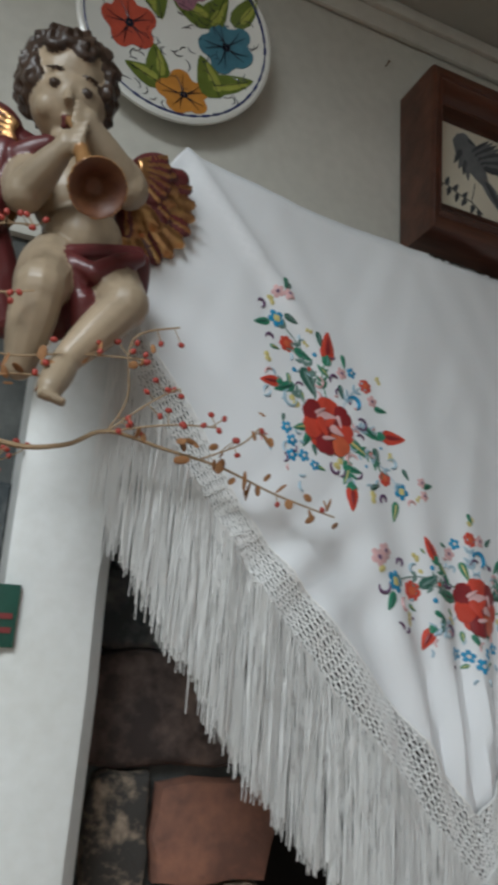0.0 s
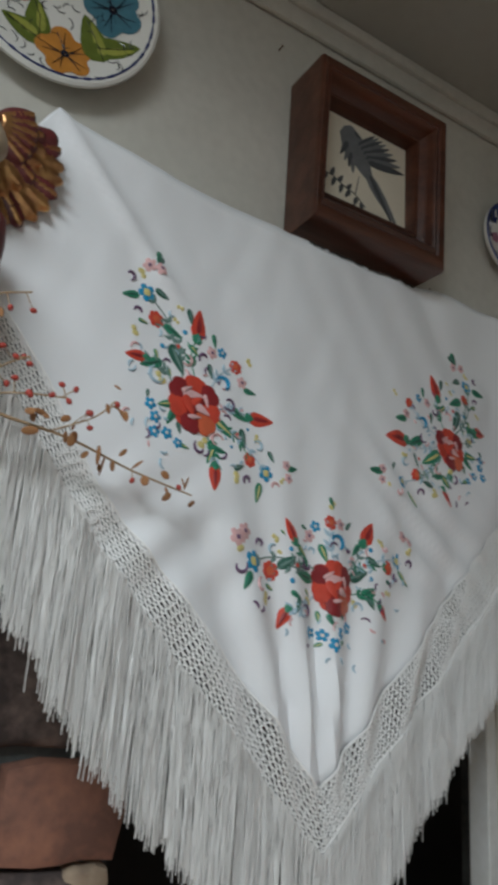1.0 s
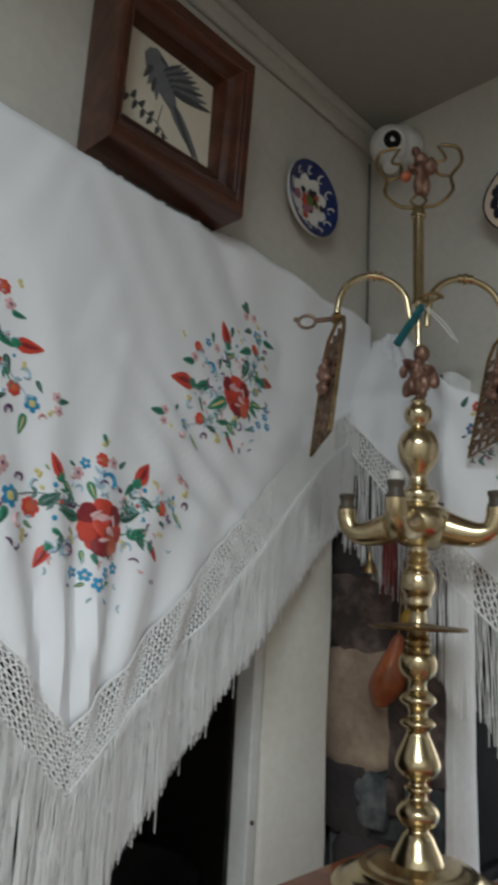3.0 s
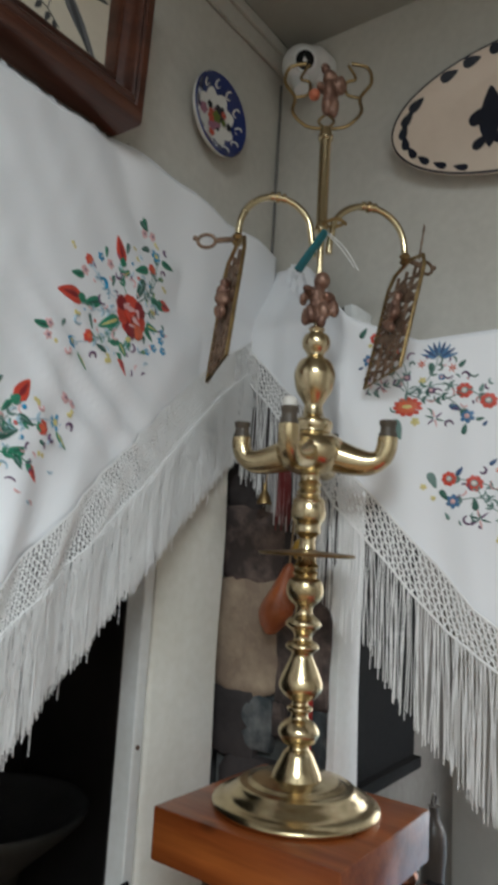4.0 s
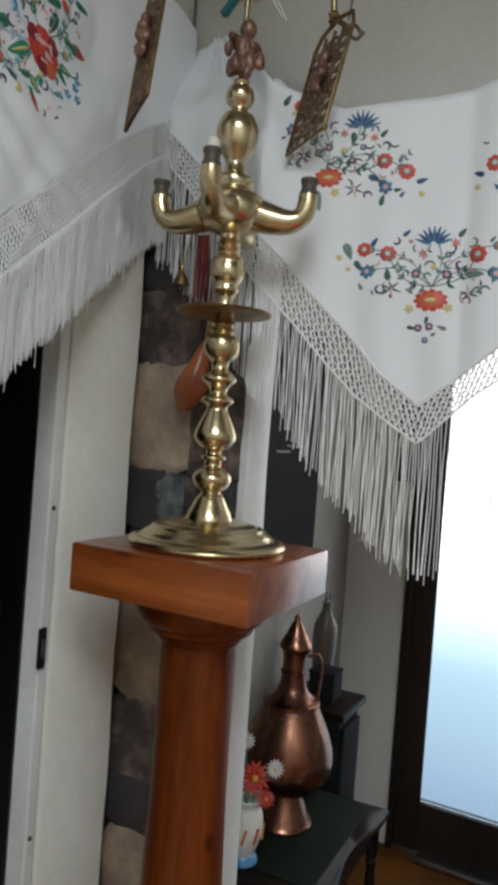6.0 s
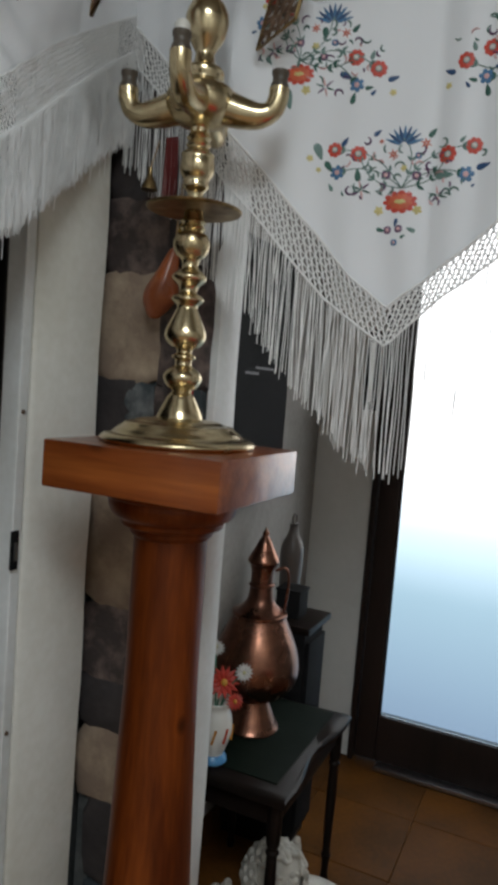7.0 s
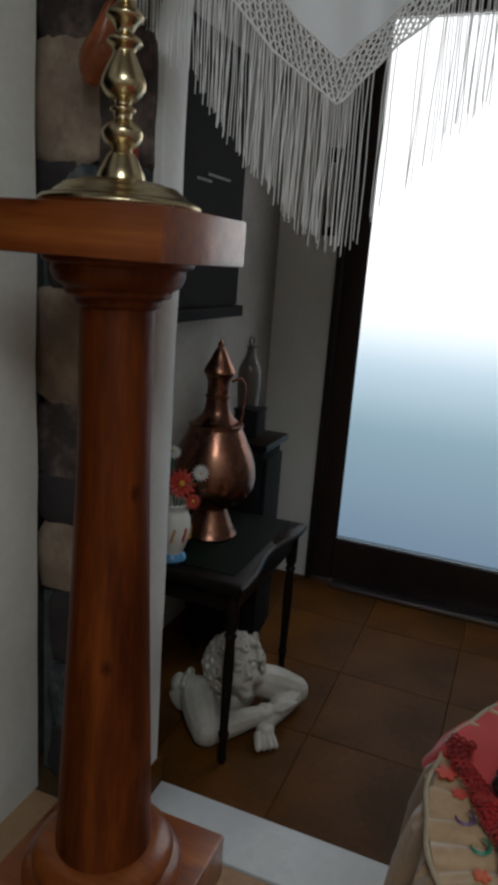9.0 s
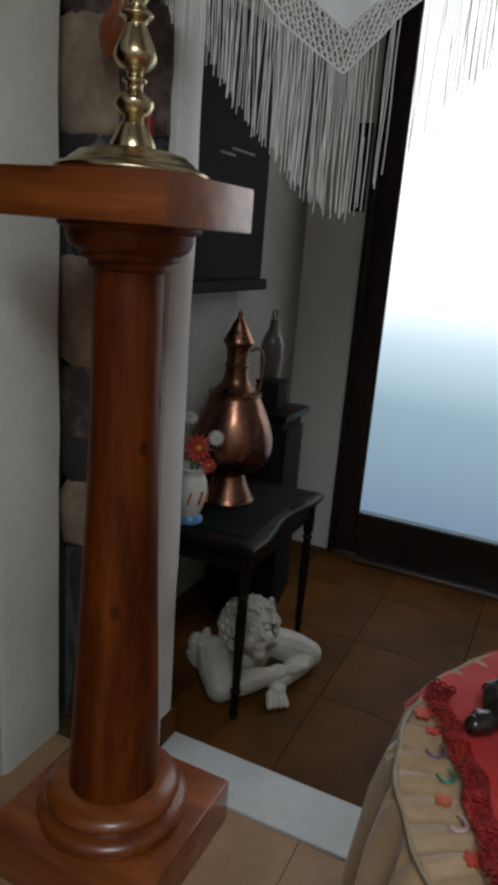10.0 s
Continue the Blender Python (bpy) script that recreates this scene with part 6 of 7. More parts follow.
for along, r, mt in ((-0.004, 0.008, 4), (0.006, 0.012, 4), (0.016, 0.0160, 4), (0.023, 0.0205, 4), (0.028, 0.0238, 4), (0.029, 0.0218, 4), (0.024, 0.0165, 5), (0.017, 0.0110, 5), (0.010, 0.0070, 5)):
    o = Vector((0.174, 0.681, 1.878)) + axis * along
    rings.append(([bm.verts.new(o + (across * math.cos(2 * math.pi * k / 28) + upright * math.sin(2 * math.pi * k / 28)) * r) for k in range(28)], mt))
for (p, _), (q, mt) in zip(rings, rings[1:]):
    for k in range(28):
        bm.faces.new((p[k], p[(k + 1) % 28], q[(k + 1) % 28], q[k])).material_index = mt
bm.faces.new(rings[0][0]).material_index = 4
bm.faces.new(rings[-1][0]).material_index = 5
# drapery
for a, b, r in (((0.165, 0.728, 1.832), (0.190, 0.716, 1.822), 0.009), ((0.190, 0.716, 1.822), (0.226, 0.726, 1.850), 0.009), ((0.172, 0.730, 1.842), (0.228, 0.738, 1.862), 0.008), ((0.170, 0.728, 1.828), (0.186, 0.728, 1.800), 0.010), ((0.186, 0.728, 1.800), (0.190, 0.742, 1.768), 0.012), ((0.232, 0.740, 1.855), (0.236, 0.755, 1.828), 0.009), ((0.178, 0.740, 1.812), (0.170, 0.748, 1.780), 0.012), ((0.118, 0.752, 1.932), (0.140, 0.742, 1.945), 0.011), ((0.106, 0.762, 1.935), (0.100, 0.772, 1.870), 0.018), ((0.105, 0.79, 1.87), (0.13, 0.80, 1.80), 0.020)):
    limb(bm, a, b, r, r * 0.85, 2)
# wings: a rounded shoulder of small feathers over a fan of long ones
for s in (1, -1):
    ox = 0.212 if s > 0 else 0.126
    root = Vector((ox, 0.788, 1.950))
    limb(bm, root + Vector((s * -0.01, 0, 0.012)), root + Vector((s * 0.060, 0.006, 0.038)), 0.016, 0.012, 2)
    for row, (n, reach, wide, mt) in enumerate(((9, 0.079, 0.0110, 3), (7, 0.058, 0.010, 3), (6, 0.048, 0.0105, 2))):
        for k in range(n):
            a = radians((30 if row == 2 else 22) - (66 if row == 2 else 100) * k / (n - 1))
            d = Vector((s * math.cos(a), 0.04, math.sin(a)))
            off = Vector((0, -0.007 * row, 0.010 * row))
            mid = root + off + d * reach * 0.62
            turn = Euler((0, -a if s > 0 else a, 0)).to_matrix()
            blob(bm, mid, (reach * 0.42, 0.007, wide), turn, mt if k % 3 or row == 2 else 2, 0.0015, 16, 10)
            tube([root + off + d * reach * 0.3 + Vector((0, -0.006, 0)), root + off + d * reach * 1.0 + Vector((0, -0.0055, 0))], 0.0022, 6, bm, 3)
limb(bm, (0.17, 0.80, 1.93), (0.18, 0.846, 1.86), 0.026, 0.012, 2)
me_ob = part("cherub_figure", sculpt(bm, 0.0019), [SKIN, HAIR, WINE, GILT, material("old_gold_paint", (0.45, 0.24, 0.09), 0.35, 0.3, (0.28, 0.13, 0.05), 25, 0.5), material("horn_inside_paint", (0.20, 0.08, 0.035), 0.5, 0, (0.10, 0.035, 0.02), 30, 0.5)])
tagged(me_ob, "painted cherub figure with gilt wings blowing a horn", "figure")

TWIG = colour("dry_twig", (0.42, 0.29, 0.17), 0.8)
DRY = colour("dry_leaf", (0.36, 0.17, 0.07), 0.8)
BERRY = colour("red_berry", (0.42, 0.05, 0.035), 0.45)
bunch = thing("dried_branch", "dried twigs with red berries laid at the figure's feet", "branch", "", (0.2, 0.72, 1.69))
stems = [[(0.05, 0.70, 1.690), (0.14, 0.715, 1.670), (0.185, 0.72, 1.676), (0.217, 0.722, 1.693), (0.268, 0.73, 1.688), (0.32, 0.74, 1.683), (0.38, 0.75, 1.668), (0.44, 0.75, 1.655)],
         [(0.217, 0.722, 1.693), (0.228, 0.712, 1.72), (0.225, 0.70, 1.765), (0.262, 0.70, 1.784)], [(0.215, 0.722, 1.692), (0.26, 0.70, 1.70), (0.30, 0.70, 1.705)],
         [(0.30, 0.738, 1.686), (0.33, 0.72, 1.700), (0.345, 0.715, 1.716)], [(0.09, 0.69, 1.74), (0.131, 0.69, 1.728), (0.18, 0.695, 1.741), (0.235, 0.70, 1.750)],
         [(0.06, 0.69, 1.80), (0.11, 0.685, 1.825), (0.14, 0.69, 1.836)], [(0.05, 0.69, 1.76), (0.11, 0.69, 1.772), (0.145, 0.69, 1.782)], [(0.217, 0.722, 1.693), (0.25, 0.71, 1.722), (0.27, 0.71, 1.735)], [(0.06, 0.69, 1.70), (0.12, 0.69, 1.712), (0.165, 0.69, 1.718)], [(0.14, 0.715, 1.670), (0.145, 0.80, 1.675), (0.166, 0.860, 1.70)]]
for i, s in enumerate(stems):
    pts = smooth_path(s, 6)
    part("twig", tube(pts, [0.0023 * (1 - 0.65 * k / len(pts)) if i == 0 else 0.0008 for k in range(len(pts))], 6), TWIG, bunch)
    b2, b3 = bmesh.new(), bmesh.new()
    for k in range(3 if i == 0 else 2, len(pts)):
        if i == 0 and k < 22:
            continue
        q = pts[k]
        for _ in range(2):
            o = q + Vector((rnd.uniform(-0.012, 0.012), rnd.uniform(-0.010, 0.004), rnd.uniform(-0.012, 0.012)))
            if i in (0, 3, 4, 8) and rnd.random() < 0.4:
                blob(b3, o, (rnd.uniform(0.004, 0.009), 0.0008, rnd.uniform(0.002, 0.004)), Euler((rnd.uniform(0, 3), rnd.uniform(0, 3), rnd.uniform(0, 3))).to_matrix(), 0, 0.0024, 10, 6)
            elif rnd.random() < 0.3:
                blob(b2, o, (0.0030, 0.0023, 0.0023), Euler((0, rnd.uniform(0, 3), 0)).to_matrix(), 0, 0, 8, 6)
                tube([q, o], 0.0005, 4, b2, 1)
    if len(b2.verts):
        part("berry_cluster", b2, [BERRY, TWIG], bunch, "dried red berries", True, "stuff")
    if len(b3.verts):
        part("dry_foliage", b3, DRY, bunch, "curled dry leaves", True, "stuff")
card = thing("card", "small green card fixed to the white post", "card", "", (0.165, 0.86, 1.55))
part("sheet", block((0.130, 0.852, 1.522), (0.182, 0.857, 1.576), 0.001), colour("green_card", (0.02, 0.10, 0.07)), card)
bm = bmesh.new()
for z in (1.534, 1.546):
    box(bm, (0.150, 0.8512, z), (0.178, 0.8519, z + 0.005))
part("print_bars", bm, colour("dull_red_print", (0.25, 0.04, 0.04)), card, "unreadable red print", False)

# ---------------------------------------------------------------- things in the stone corner
gourd = thing("hanging_gourd", "orange glazed gourd hanging on the stone corner", "gourd", "", (1.27, 0.85, 1.42))
bm = lathe(curve_profile([(0.0, 1.358), (0.010, 1.360), (0.026, 1.383), (0.029, 1.405), (0.020, 1.432), (0.014, 1.452), (0.008, 1.472), (0.0, 1.478)], 4), (1.260, 0.823, 0), 24)
for v in bm.verts:
    v.co.y -= 0.28 * (v.co.z - 1.42)
part("body", bm, material("orange_glaze_gourd", (0.42, 0.12, 0.04), 0.3, 0, (0.25, 0.07, 0.03), 14, 0.5), gourd)
part("cord", tube([(1.260, 0.808, 1.476), (1.265, 0.806, 1.55), (1.272, 0.806, 1.60)], 0.0015, 6), TWIG, gourd)
bm = bmesh.new()
blob(bm, (1.262, 0.790, 1.500), (0.014, 0.014, 0.018), None, 0, 0.002)
part("yellow_fruit", bm, colour("yellow_glaze", (0.60, 0.36, 0.05)), gourd, "yellow glazed fruit")
bell = thing("brass_bell", "little brass bell with red cord in the corner", "bell", "", (1.26, 0.85, 1.60))
part("cup", lathe([(0.014, 1.575), (0.013, 1.580), (0.008, 1.592), (0.004, 1.600), (0.004, 1.612)], (1.262, 0.868, 0), 18), OLD_BRASS, bell)
part("cord", tube([(1.262, 0.868, 1.612), (1.275, 0.862, 1.66)], 0.0012, 6), TWIG, bell)
bm = bmesh.new()
for k in range(8):
    tube([(1.264, 0.84 - 0.003 * k, 1.66), (1.262, 0.842 - 0.004 * k, 1.53 + 0.012 * (k % 3))], 0.0013, 5, bm)
part("tassel", bm, colour("dark_red_cord", (0.20, 0.03, 0.03)), bell, "dark red tassel")
sw = thing("candle", "short red candle standing on a ledge stone", "candle", "", (1.265, 0.765, 1.20))
part("wax", lathe([(0.010, 1.185), (0.010, 1.27), (0.007, 1.275)], (1.268, 0.768, 0), 18), colour("red_wax", (0.50, 0.03, 0.02), 0.35), sw)
part("cup", lathe([(0.013, 1.175), (0.015, 1.18), (0.013, 1.187), (0.009, 1.188)], (1.270, 0.768, 0), 18), OLD_BRASS, sw)
part("bracket", block((1.262, 0.762, 1.168), (1.30, 0.774, 1.175), 0.001), BRONZE, sw)

latch = thing("door_latch", "black metal strike plate on the white door frame", "latch", "", (1.075, 0.95, 0.97))
part("plate", block((1.068, 0.9495, 0.935), (1.082, 0.9545, 0.998), 0.001), BLACK, latch)
part("keeper", block((1.0715, 0.9475, 0.95), (1.078, 0.9493, 0.98), 0.0005), material("steel", (0.4, 0.4, 0.4), 0.35, 1.0), latch, "steel keeper")
for z in (1.187, 0.66):
    sc = thing("screw", "dark screw head in the white door frame", "screw", "door frame screws", (1.082, 0.952, z))
    part("head", tube([(1.082, 0.9556, z), (1.082, 0.9525, z)], [0.004, 0.0034], 10), BRONZE, sc)

# Enamel darkened to grey so the basin carries the closet's dimness.
DIM_ENAMEL = material("shaded_enamel", (0.16, 0.16, 0.155), 0.5, 0, (0.11, 0.11, 0.105), 10, 0.4)
basin = thing("washbasin", "enamelled washbasin on a pedestal, greyed for the unlit closet", "washbasin", "", (1.42, 1.75, 0))
part("bowl", lathe(curve_profile([(0.09, 0.70), (0.16, 0.76), (0.23, 0.82), (0.245, 0.845), (0.235, 0.85), (0.2, 0.82), (0.1, 0.765), (0.0, 0.755)], 4), (1.42, 1.76, -0.03), 36), DIM_ENAMEL, basin)
part("pedestal", lathe(curve_profile([(0.11, 0.0), (0.085, 0.1), (0.075, 0.5), (0.095, 0.67)], 4), (1.42, 1.77, 0), 28), DIM_ENAMEL, basin)

# ---------------------------------------------------------------- smaller hall things
panel = thing("wall_screen", "black flat panel hung on the hall wall", "screen", "", (1.87, WALL_A, 1.3))
part("body", block((1.52, WALL_A - 0.045, 0.985), (2.09, WALL_A + 0.010, 1.62), 0.006), BLACK, panel)
part("lower_lip", block((1.515, WALL_A - 0.060, 0.955), (2.102, WALL_A + 0.008, 0.984), 0.004), BLACK, panel)
bm = bmesh.new()
for z, x0, x1 in ((1.30, 1.86, 1.99), (1.285, 1.80, 1.88)):
    box(bm, (x0, WALL_A - 0.0462, z), (x1, WALL_A - 0.0452, z + 0.006))
part("scratch", bm, colour("grey_scuff", (0.12, 0.12, 0.13)), panel, "", False)

vase = thing("flower_vase", "small painted vase with red and white flowers", "vase", "", (1.525, 0.80, 0.4525))
VX = (1.528, 0.795, 0.4527)
part("body", lathe(curve_profile([(0.026, 0.0), (0.028, 0.006), (0.022, 0.018), (0.030, 0.04), (0.038, 0.07), (0.036, 0.10), (0.030, 0.12), (0.036, 0.135), (0.033, 0.136), (0.026, 0.118)], 4), VX, 30), PORCELAIN, vase)
part("foot_band", lathe([(0.0285, 0.002), (0.0315, 0.006), (0.0295, 0.014), (0.024, 0.02)], VX, 30), colour("pale_blue_glaze", (0.10, 0.30, 0.55), 0.2), vase, "pale blue foot")
bm = bmesh.new()
for k in range(9):
    a = 2 * math.pi * k / 9
    tube([(VX[0] + 0.0372 * math.cos(a), VX[1] + 0.0372 * math.sin(a), VX[2] + 0.055), (VX[0] + 0.0385 * math.cos(a + 0.2), VX[1] + 0.0385 * math.sin(a + 0.2), VX[2] + 0.085)], 0.003, 5, bm, k % 2)
part("painted_flowers", bm, [POPPY, ORANGE], vase, "small painted flowers")


def daisy(c, r, mat, heart, facing, name):
    f = facing.normalized()
    s = f.cross(Vector((0, 0, 1))).normalized()
    u = s.cross(f)
    bm = bmesh.new()
    for ring, n, tilt in ((1.0, 14, 0.25), (0.72, 11, 0.5), (0.45, 8, 0.8)):
        for k in range(n):
            a = 2 * math.pi * k / n + ring
            d = s * math.cos(a) + u * math.sin(a)
            side = d.cross(f) * r * 0.16
            mid, tip = c + d * r * ring * 0.55 + f * r * 0.12 * tilt, c + d * r * ring + f * r * tilt * 0.35
            v = [bm.verts.new(q) for q in (c + f * 0.002, mid + side, tip, mid - side)]
            bm.faces.new((v[0], v[1], v[2]))
            bm.faces.new((v[0], v[2], v[3]))
    blob(bm, c + f * r * 0.25, (r * 0.2,) * 3, None, 1, 0, 10, 6)
    ob = part(name, bm, [mat, heart], vase, "", False)
    part("stem", tube([c, c.lerp(Vector((VX[0], VX[1], VX[2] + 0.12)), 0.6) + Vector((0, 0, 0.01)), Vector((VX[0], VX[1], VX[2] + 0.09))], 0.0016, 6), LEAF_GREEN, vase)


toward = Vector((-0.75, -0.55, 0.25))
daisy(Vector((1.508, 0.772, 0.640)), 0.036, colour("red_petals", (0.55, 0.05, 0.03)), colour("yellow_heart", (0.7, 0.35, 0.05)), toward, "red_flower")
daisy(Vector((1.506, 0.727, 0.672)), 0.020, colour("white_petals", (0.65, 0.63, 0.60)), colour("cream_heart", (0.6, 0.55, 0.3)), toward, "white_flower")
daisy(Vector((1.525, 0.805, 0.700)), 0.022, colour("white_petals", (0.65, 0.63, 0.60)), colour("cream_heart", (0.6, 0.55, 0.3)), toward + Vector((0, 0, 1)), "white_flower")
daisy(Vector((1.512, 0.745, 0.604)), 0.020, colour("red_petals", (0.50, 0.05, 0.03)), colour("yellow_heart", (0.7, 0.35, 0.05)), toward, "red_flower")

blackbox = thing("small_box", "small black box on the dark cabinet", "box", "", (2.06, 0.83, 0.635))
part("case", block((1.985, 0.79, 0.6345), (2.052, 0.86, 0.705), 0.003), BLACK, blackbox)
part("lid", block((1.983, 0.788, 0.7055), (2.054, 0.862, 0.713), 0.002), BLACK, blackbox)
bottle = thing("bottle", "pale misty glass bottle with a loop stopper on the cabinet", "bottle", "", (2.07, 0.915, 0.635))
HAZE = material("milky_glass", (0.12, 0.10, 0.09), 0.3, 0, (0.085, 0.07, 0.06), 12, 0.4)
part("body", lathe(curve_profile([(0.032, 0.6345), (0.034, 0.645), (0.030, 0.70), (0.034, 0.76), (0.032, 0.81), (0.016, 0.845), (0.012, 0.87), (0.015, 0.875)], 4), (2.086, 0.862, 0), 28), HAZE, bottle)
part("stopper", tube([(2.086 + 0.014 * math.cos(k * 0.4), 0.862, 0.889 + 0.014 * math.sin(k * 0.4)) for k in range(17)], 0.003, 8), HAZE, bottle)

# Narrow mirror by the door; the door light it reflects is plain white colour.
pull = thing("door_glint_strip", "narrow mirror strip in a dark holder, its reflection coloured white", "sign", "", (FAR, 0.80, 1.34))
part("holder", block((FAR - 0.010, 0.776, 1.205), (FAR, 0.824, 1.475), 0.002), BLACK, pull)
bm = block((FAR - 0.014, 0.796, 1.232), (FAR - 0.0105, 0.808, 1.43), 0.001)
part("strip", bm, PORCELAIN, pull, "strip coloured white for reflected door light")

# Plaster angel bust on the floor under the table.
STUCCO = material("white_plaster_figure", (0.52, 0.49, 0.43), 0.55, 0, (0.34, 0.31, 0.26), 16, 0.5, 0.15, 90)
bm = bmesh.new()
H = Vector((1.660, 0.678, 0.150))
FACE = Vector((-0.60, -0.68, 0.34)).normalized()
SIDE = FACE.cross(Vector((0, 0, 1))).normalized() * -1
UP = SIDE.cross(FACE).normalized()
UP = UP if UP.z > 0 else -UP


def on_head(side, up, out):
    return H + SIDE * side + UP * up + FACE * out


blob(bm, H, (0.060, 0.060, 0.070), None, 0, 0, 26, 18)
blob(bm, on_head(0, -0.016, 0.030), (0.042, 0.042, 0.046), None, 0, 0, 24, 16)
for q in (-1, 1):
    blob(bm, on_head(q * 0.023, -0.022, 0.050), (0.020, 0.020, 0.020), None, 0, 0, 16, 10)
    blob(bm, on_head(q * 0.020, 0.006, 0.0625), (0.0095, 0.0095, 0.0075), None, 0, 0, 14, 9)
    tube([on_head(q * 0.010, 0.018, 0.066), on_head(q * 0.021, 0.0225, 0.064), on_head(q * 0.034, 0.016, 0.055)], [0.0045, 0.005, 0.003], 8, bm)
    blob(bm, on_head(q * 0.006, -0.0185, 0.0745), (0.005, 0.005, 0.0045), None, 0, 0, 10, 7)
tube([on_head(0, 0.014, 0.066), on_head(0, -0.004, 0.073), on_head(0, -0.016, 0.081)], [0.005, 0.006, 0.0075], 10, bm)
tube([on_head(-0.014, -0.0355, 0.066), on_head(0, -0.0325, 0.074), on_head(0.014, -0.0355, 0.066)], [0.0025, 0.005, 0.0025], 8, bm)
tube([on_head(-0.011, -0.0415, 0.066), on_head(0, -0.0425, 0.073), on_head(0.011, -0.0415, 0.066)], [0.0025, 0.0052, 0.0025], 8, bm)
blob(bm, on_head(0, -0.056, 0.054), (0.017, 0.017, 0.014), None, 0, 0, 14, 9)
for k in range(110):
    a, e = k * 2.39996, math.asin(-0.62 + 1.60 * (k + 0.5) / 110)
    d = SIDE * math.cos(a) * math.cos(e) + FACE * math.sin(a) * math.cos(e) + UP * math.sin(e)
    if d.dot(FACE) > 0.12 and d.dot(UP) < 0.58 and abs(d.dot(SIDE)) < 0.80:
        continue
    q = H + d * 0.066 + UP * 0.006 * d.dot(UP)
    curl(bm, q, d, rnd.uniform(0.014, 0.018), rnd.uniform(0.0050, 0.0062), 1.2, 0, rnd.choice((-1, 1)))
blob(bm, (1.690, 0.700, 0.062), (0.075, 0.070, 0.060), None, 0, 0, 20, 14)
limb(bm, H + Vector((0.012, 0.01, -0.05)), (1.690, 0.700, 0.07), 0.034, 0.05)
limb(bm, (1.612, 0.752, 0.078), (1.540, 0.690, 0.040), 0.042, 0.037)
limb(bm, (1.540, 0.690, 0.038), (1.640, 0.598, 0.050), 0.033, 0.021)
limb(bm, (1.735, 0.632, 0.080), (1.788, 0.556, 0.044), 0.042, 0.037)
limb(bm, (1.788, 0.556, 0.042), (1.645, 0.578, 0.034), 0.032, 0.020)
blob(bm, (1.655, 0.588, 0.054), (0.028, 0.024, 0.016), None, 0, 0, 14, 9)
blob(bm, (1.628, 0.574, 0.026), (0.026, 0.022, 0.015), None, 0, 0, 14, 9)
for k in range(4):
    limb(bm, (1.630 - 0.010 * k, 0.566 + 0.006 * k, 0.026), (1.600 - 0.010 * k, 0.536 + 0.011 * k, 0.012), 0.0085, 0.0070)
    limb(bm, (1.658 + 0.010 * k, 0.576 - 0.006 * k, 0.060), (1.678 + 0.014 * k, 0.552 - 0.006 * k, 0.052), 0.0085, 0.0070)
for s, o in ((-1, Vector((1.605, 0.800, 0.095))), (1, Vector((1.782, 0.700, 0.130)))):
    blob(bm, o, (0.024, 0.018, 0.026), None, 0, 0, 14, 10)
    for k in range(13):
        a = radians(20 + 140 * k / 12)
        tip = o + Vector((-0.35 * math.cos(a) * 0.05, -0.02, -math.sin(a) * 0.06 - 0.004)) + SIDE * (math.cos(a) * 0.045)
        limb(bm, o + Vector((0, -0.022, 0.012)), tip, 0.012, 0.0085)
    for k in range(10):
        curl(bm, o + Vector((rnd.uniform(-0.02, 0.02), -0.022, rnd.uniform(0.0, 0.035))), FACE, 0.011, 0.005)
bm = sculpt(bm, 0.0023)
lowest = min(v.co.z for v in bm.verts)
for v in bm.verts:
    v.co.z -= lowest
tagged(part("angel_bust", bm, STUCCO), "white plaster angel bust resting on folded arms", "figure")

# ---------------------------------------------------------------- cloths on the round table
VELVET = material("gold_velvet", (0.58, 0.38, 0.21), 0.55, 0, (0.36, 0.22, 0.115), 9, 0.5, 0.2, 120, sheen=0.5)
REDCLOTH = material("red_cotton", (0.72, 0.034, 0.030), 0.8, 0, (0.48, 0.022, 0.02), 7, 0.5, 0.2, 300, sheen=0.2)
REDLACE = material("red_lace", (0.46, 0.02, 0.015), 0.75, 0, (0.22, 0.01, 0.01), 40, 0.7, 0.6, 150)
skirt = thing("table_skirt", "gold velvet table skirt with a ruffled embroidered top", "tablecloth", "", (*RC, RZ))
bm = bmesh.new()
n = 720
rings = []
for r, z, amp in ((0.02, RZ + 0.001, 0), (0.20, RZ + 0.001, 0.0), (0.235, RZ + 0.003, 0.003), (0.265, RZ + 0.005, 0.0042), (0.30, RZ + 0.005, 0.0048), (0.330, RZ + 0.001, 0.005), (0.341, RZ - 0.016, 0.006), (0.349, RZ - 0.07, 0.010), (0.357, 0.35, 0.015), (0.366, 0.18, 0.019), (0.372, 0.004, 0.022)):
    ring = []
    for k in range(n):
        a = 2 * math.pi * k / n
        w = 1.7 * noise.noise((a * 24, 2 + 0.3 * r, r * 7)) + 0.7 * math.sin(a * 52 + 3 * noise.noise((a * 4, 2, r * 4))) if r < 0.335 else math.sin(a * 24 + 1.2 * math.sin(3 * a))
        w += 0.5 * noise.noise((a * 9, r * 12, 4))
        rr = r + amp * w * (1 if r > 0.335 else 0.25)
        ring.append(bm.verts.new((RC[0] + rr * math.cos(a), RC[1] + rr * math.sin(a), z + (amp * 0.9 * w if 0.21 < r < 0.335 else 0))))
    rings.append(ring)
for p, q in zip(rings, rings[1:]):
    for k in range(n):
        bm.faces.new((p[k], p[(k + 1) % n], q[(k + 1) % n], q[k]))
bm.faces.new(rings[0])
part("velvet", bm, VELVET, skirt)
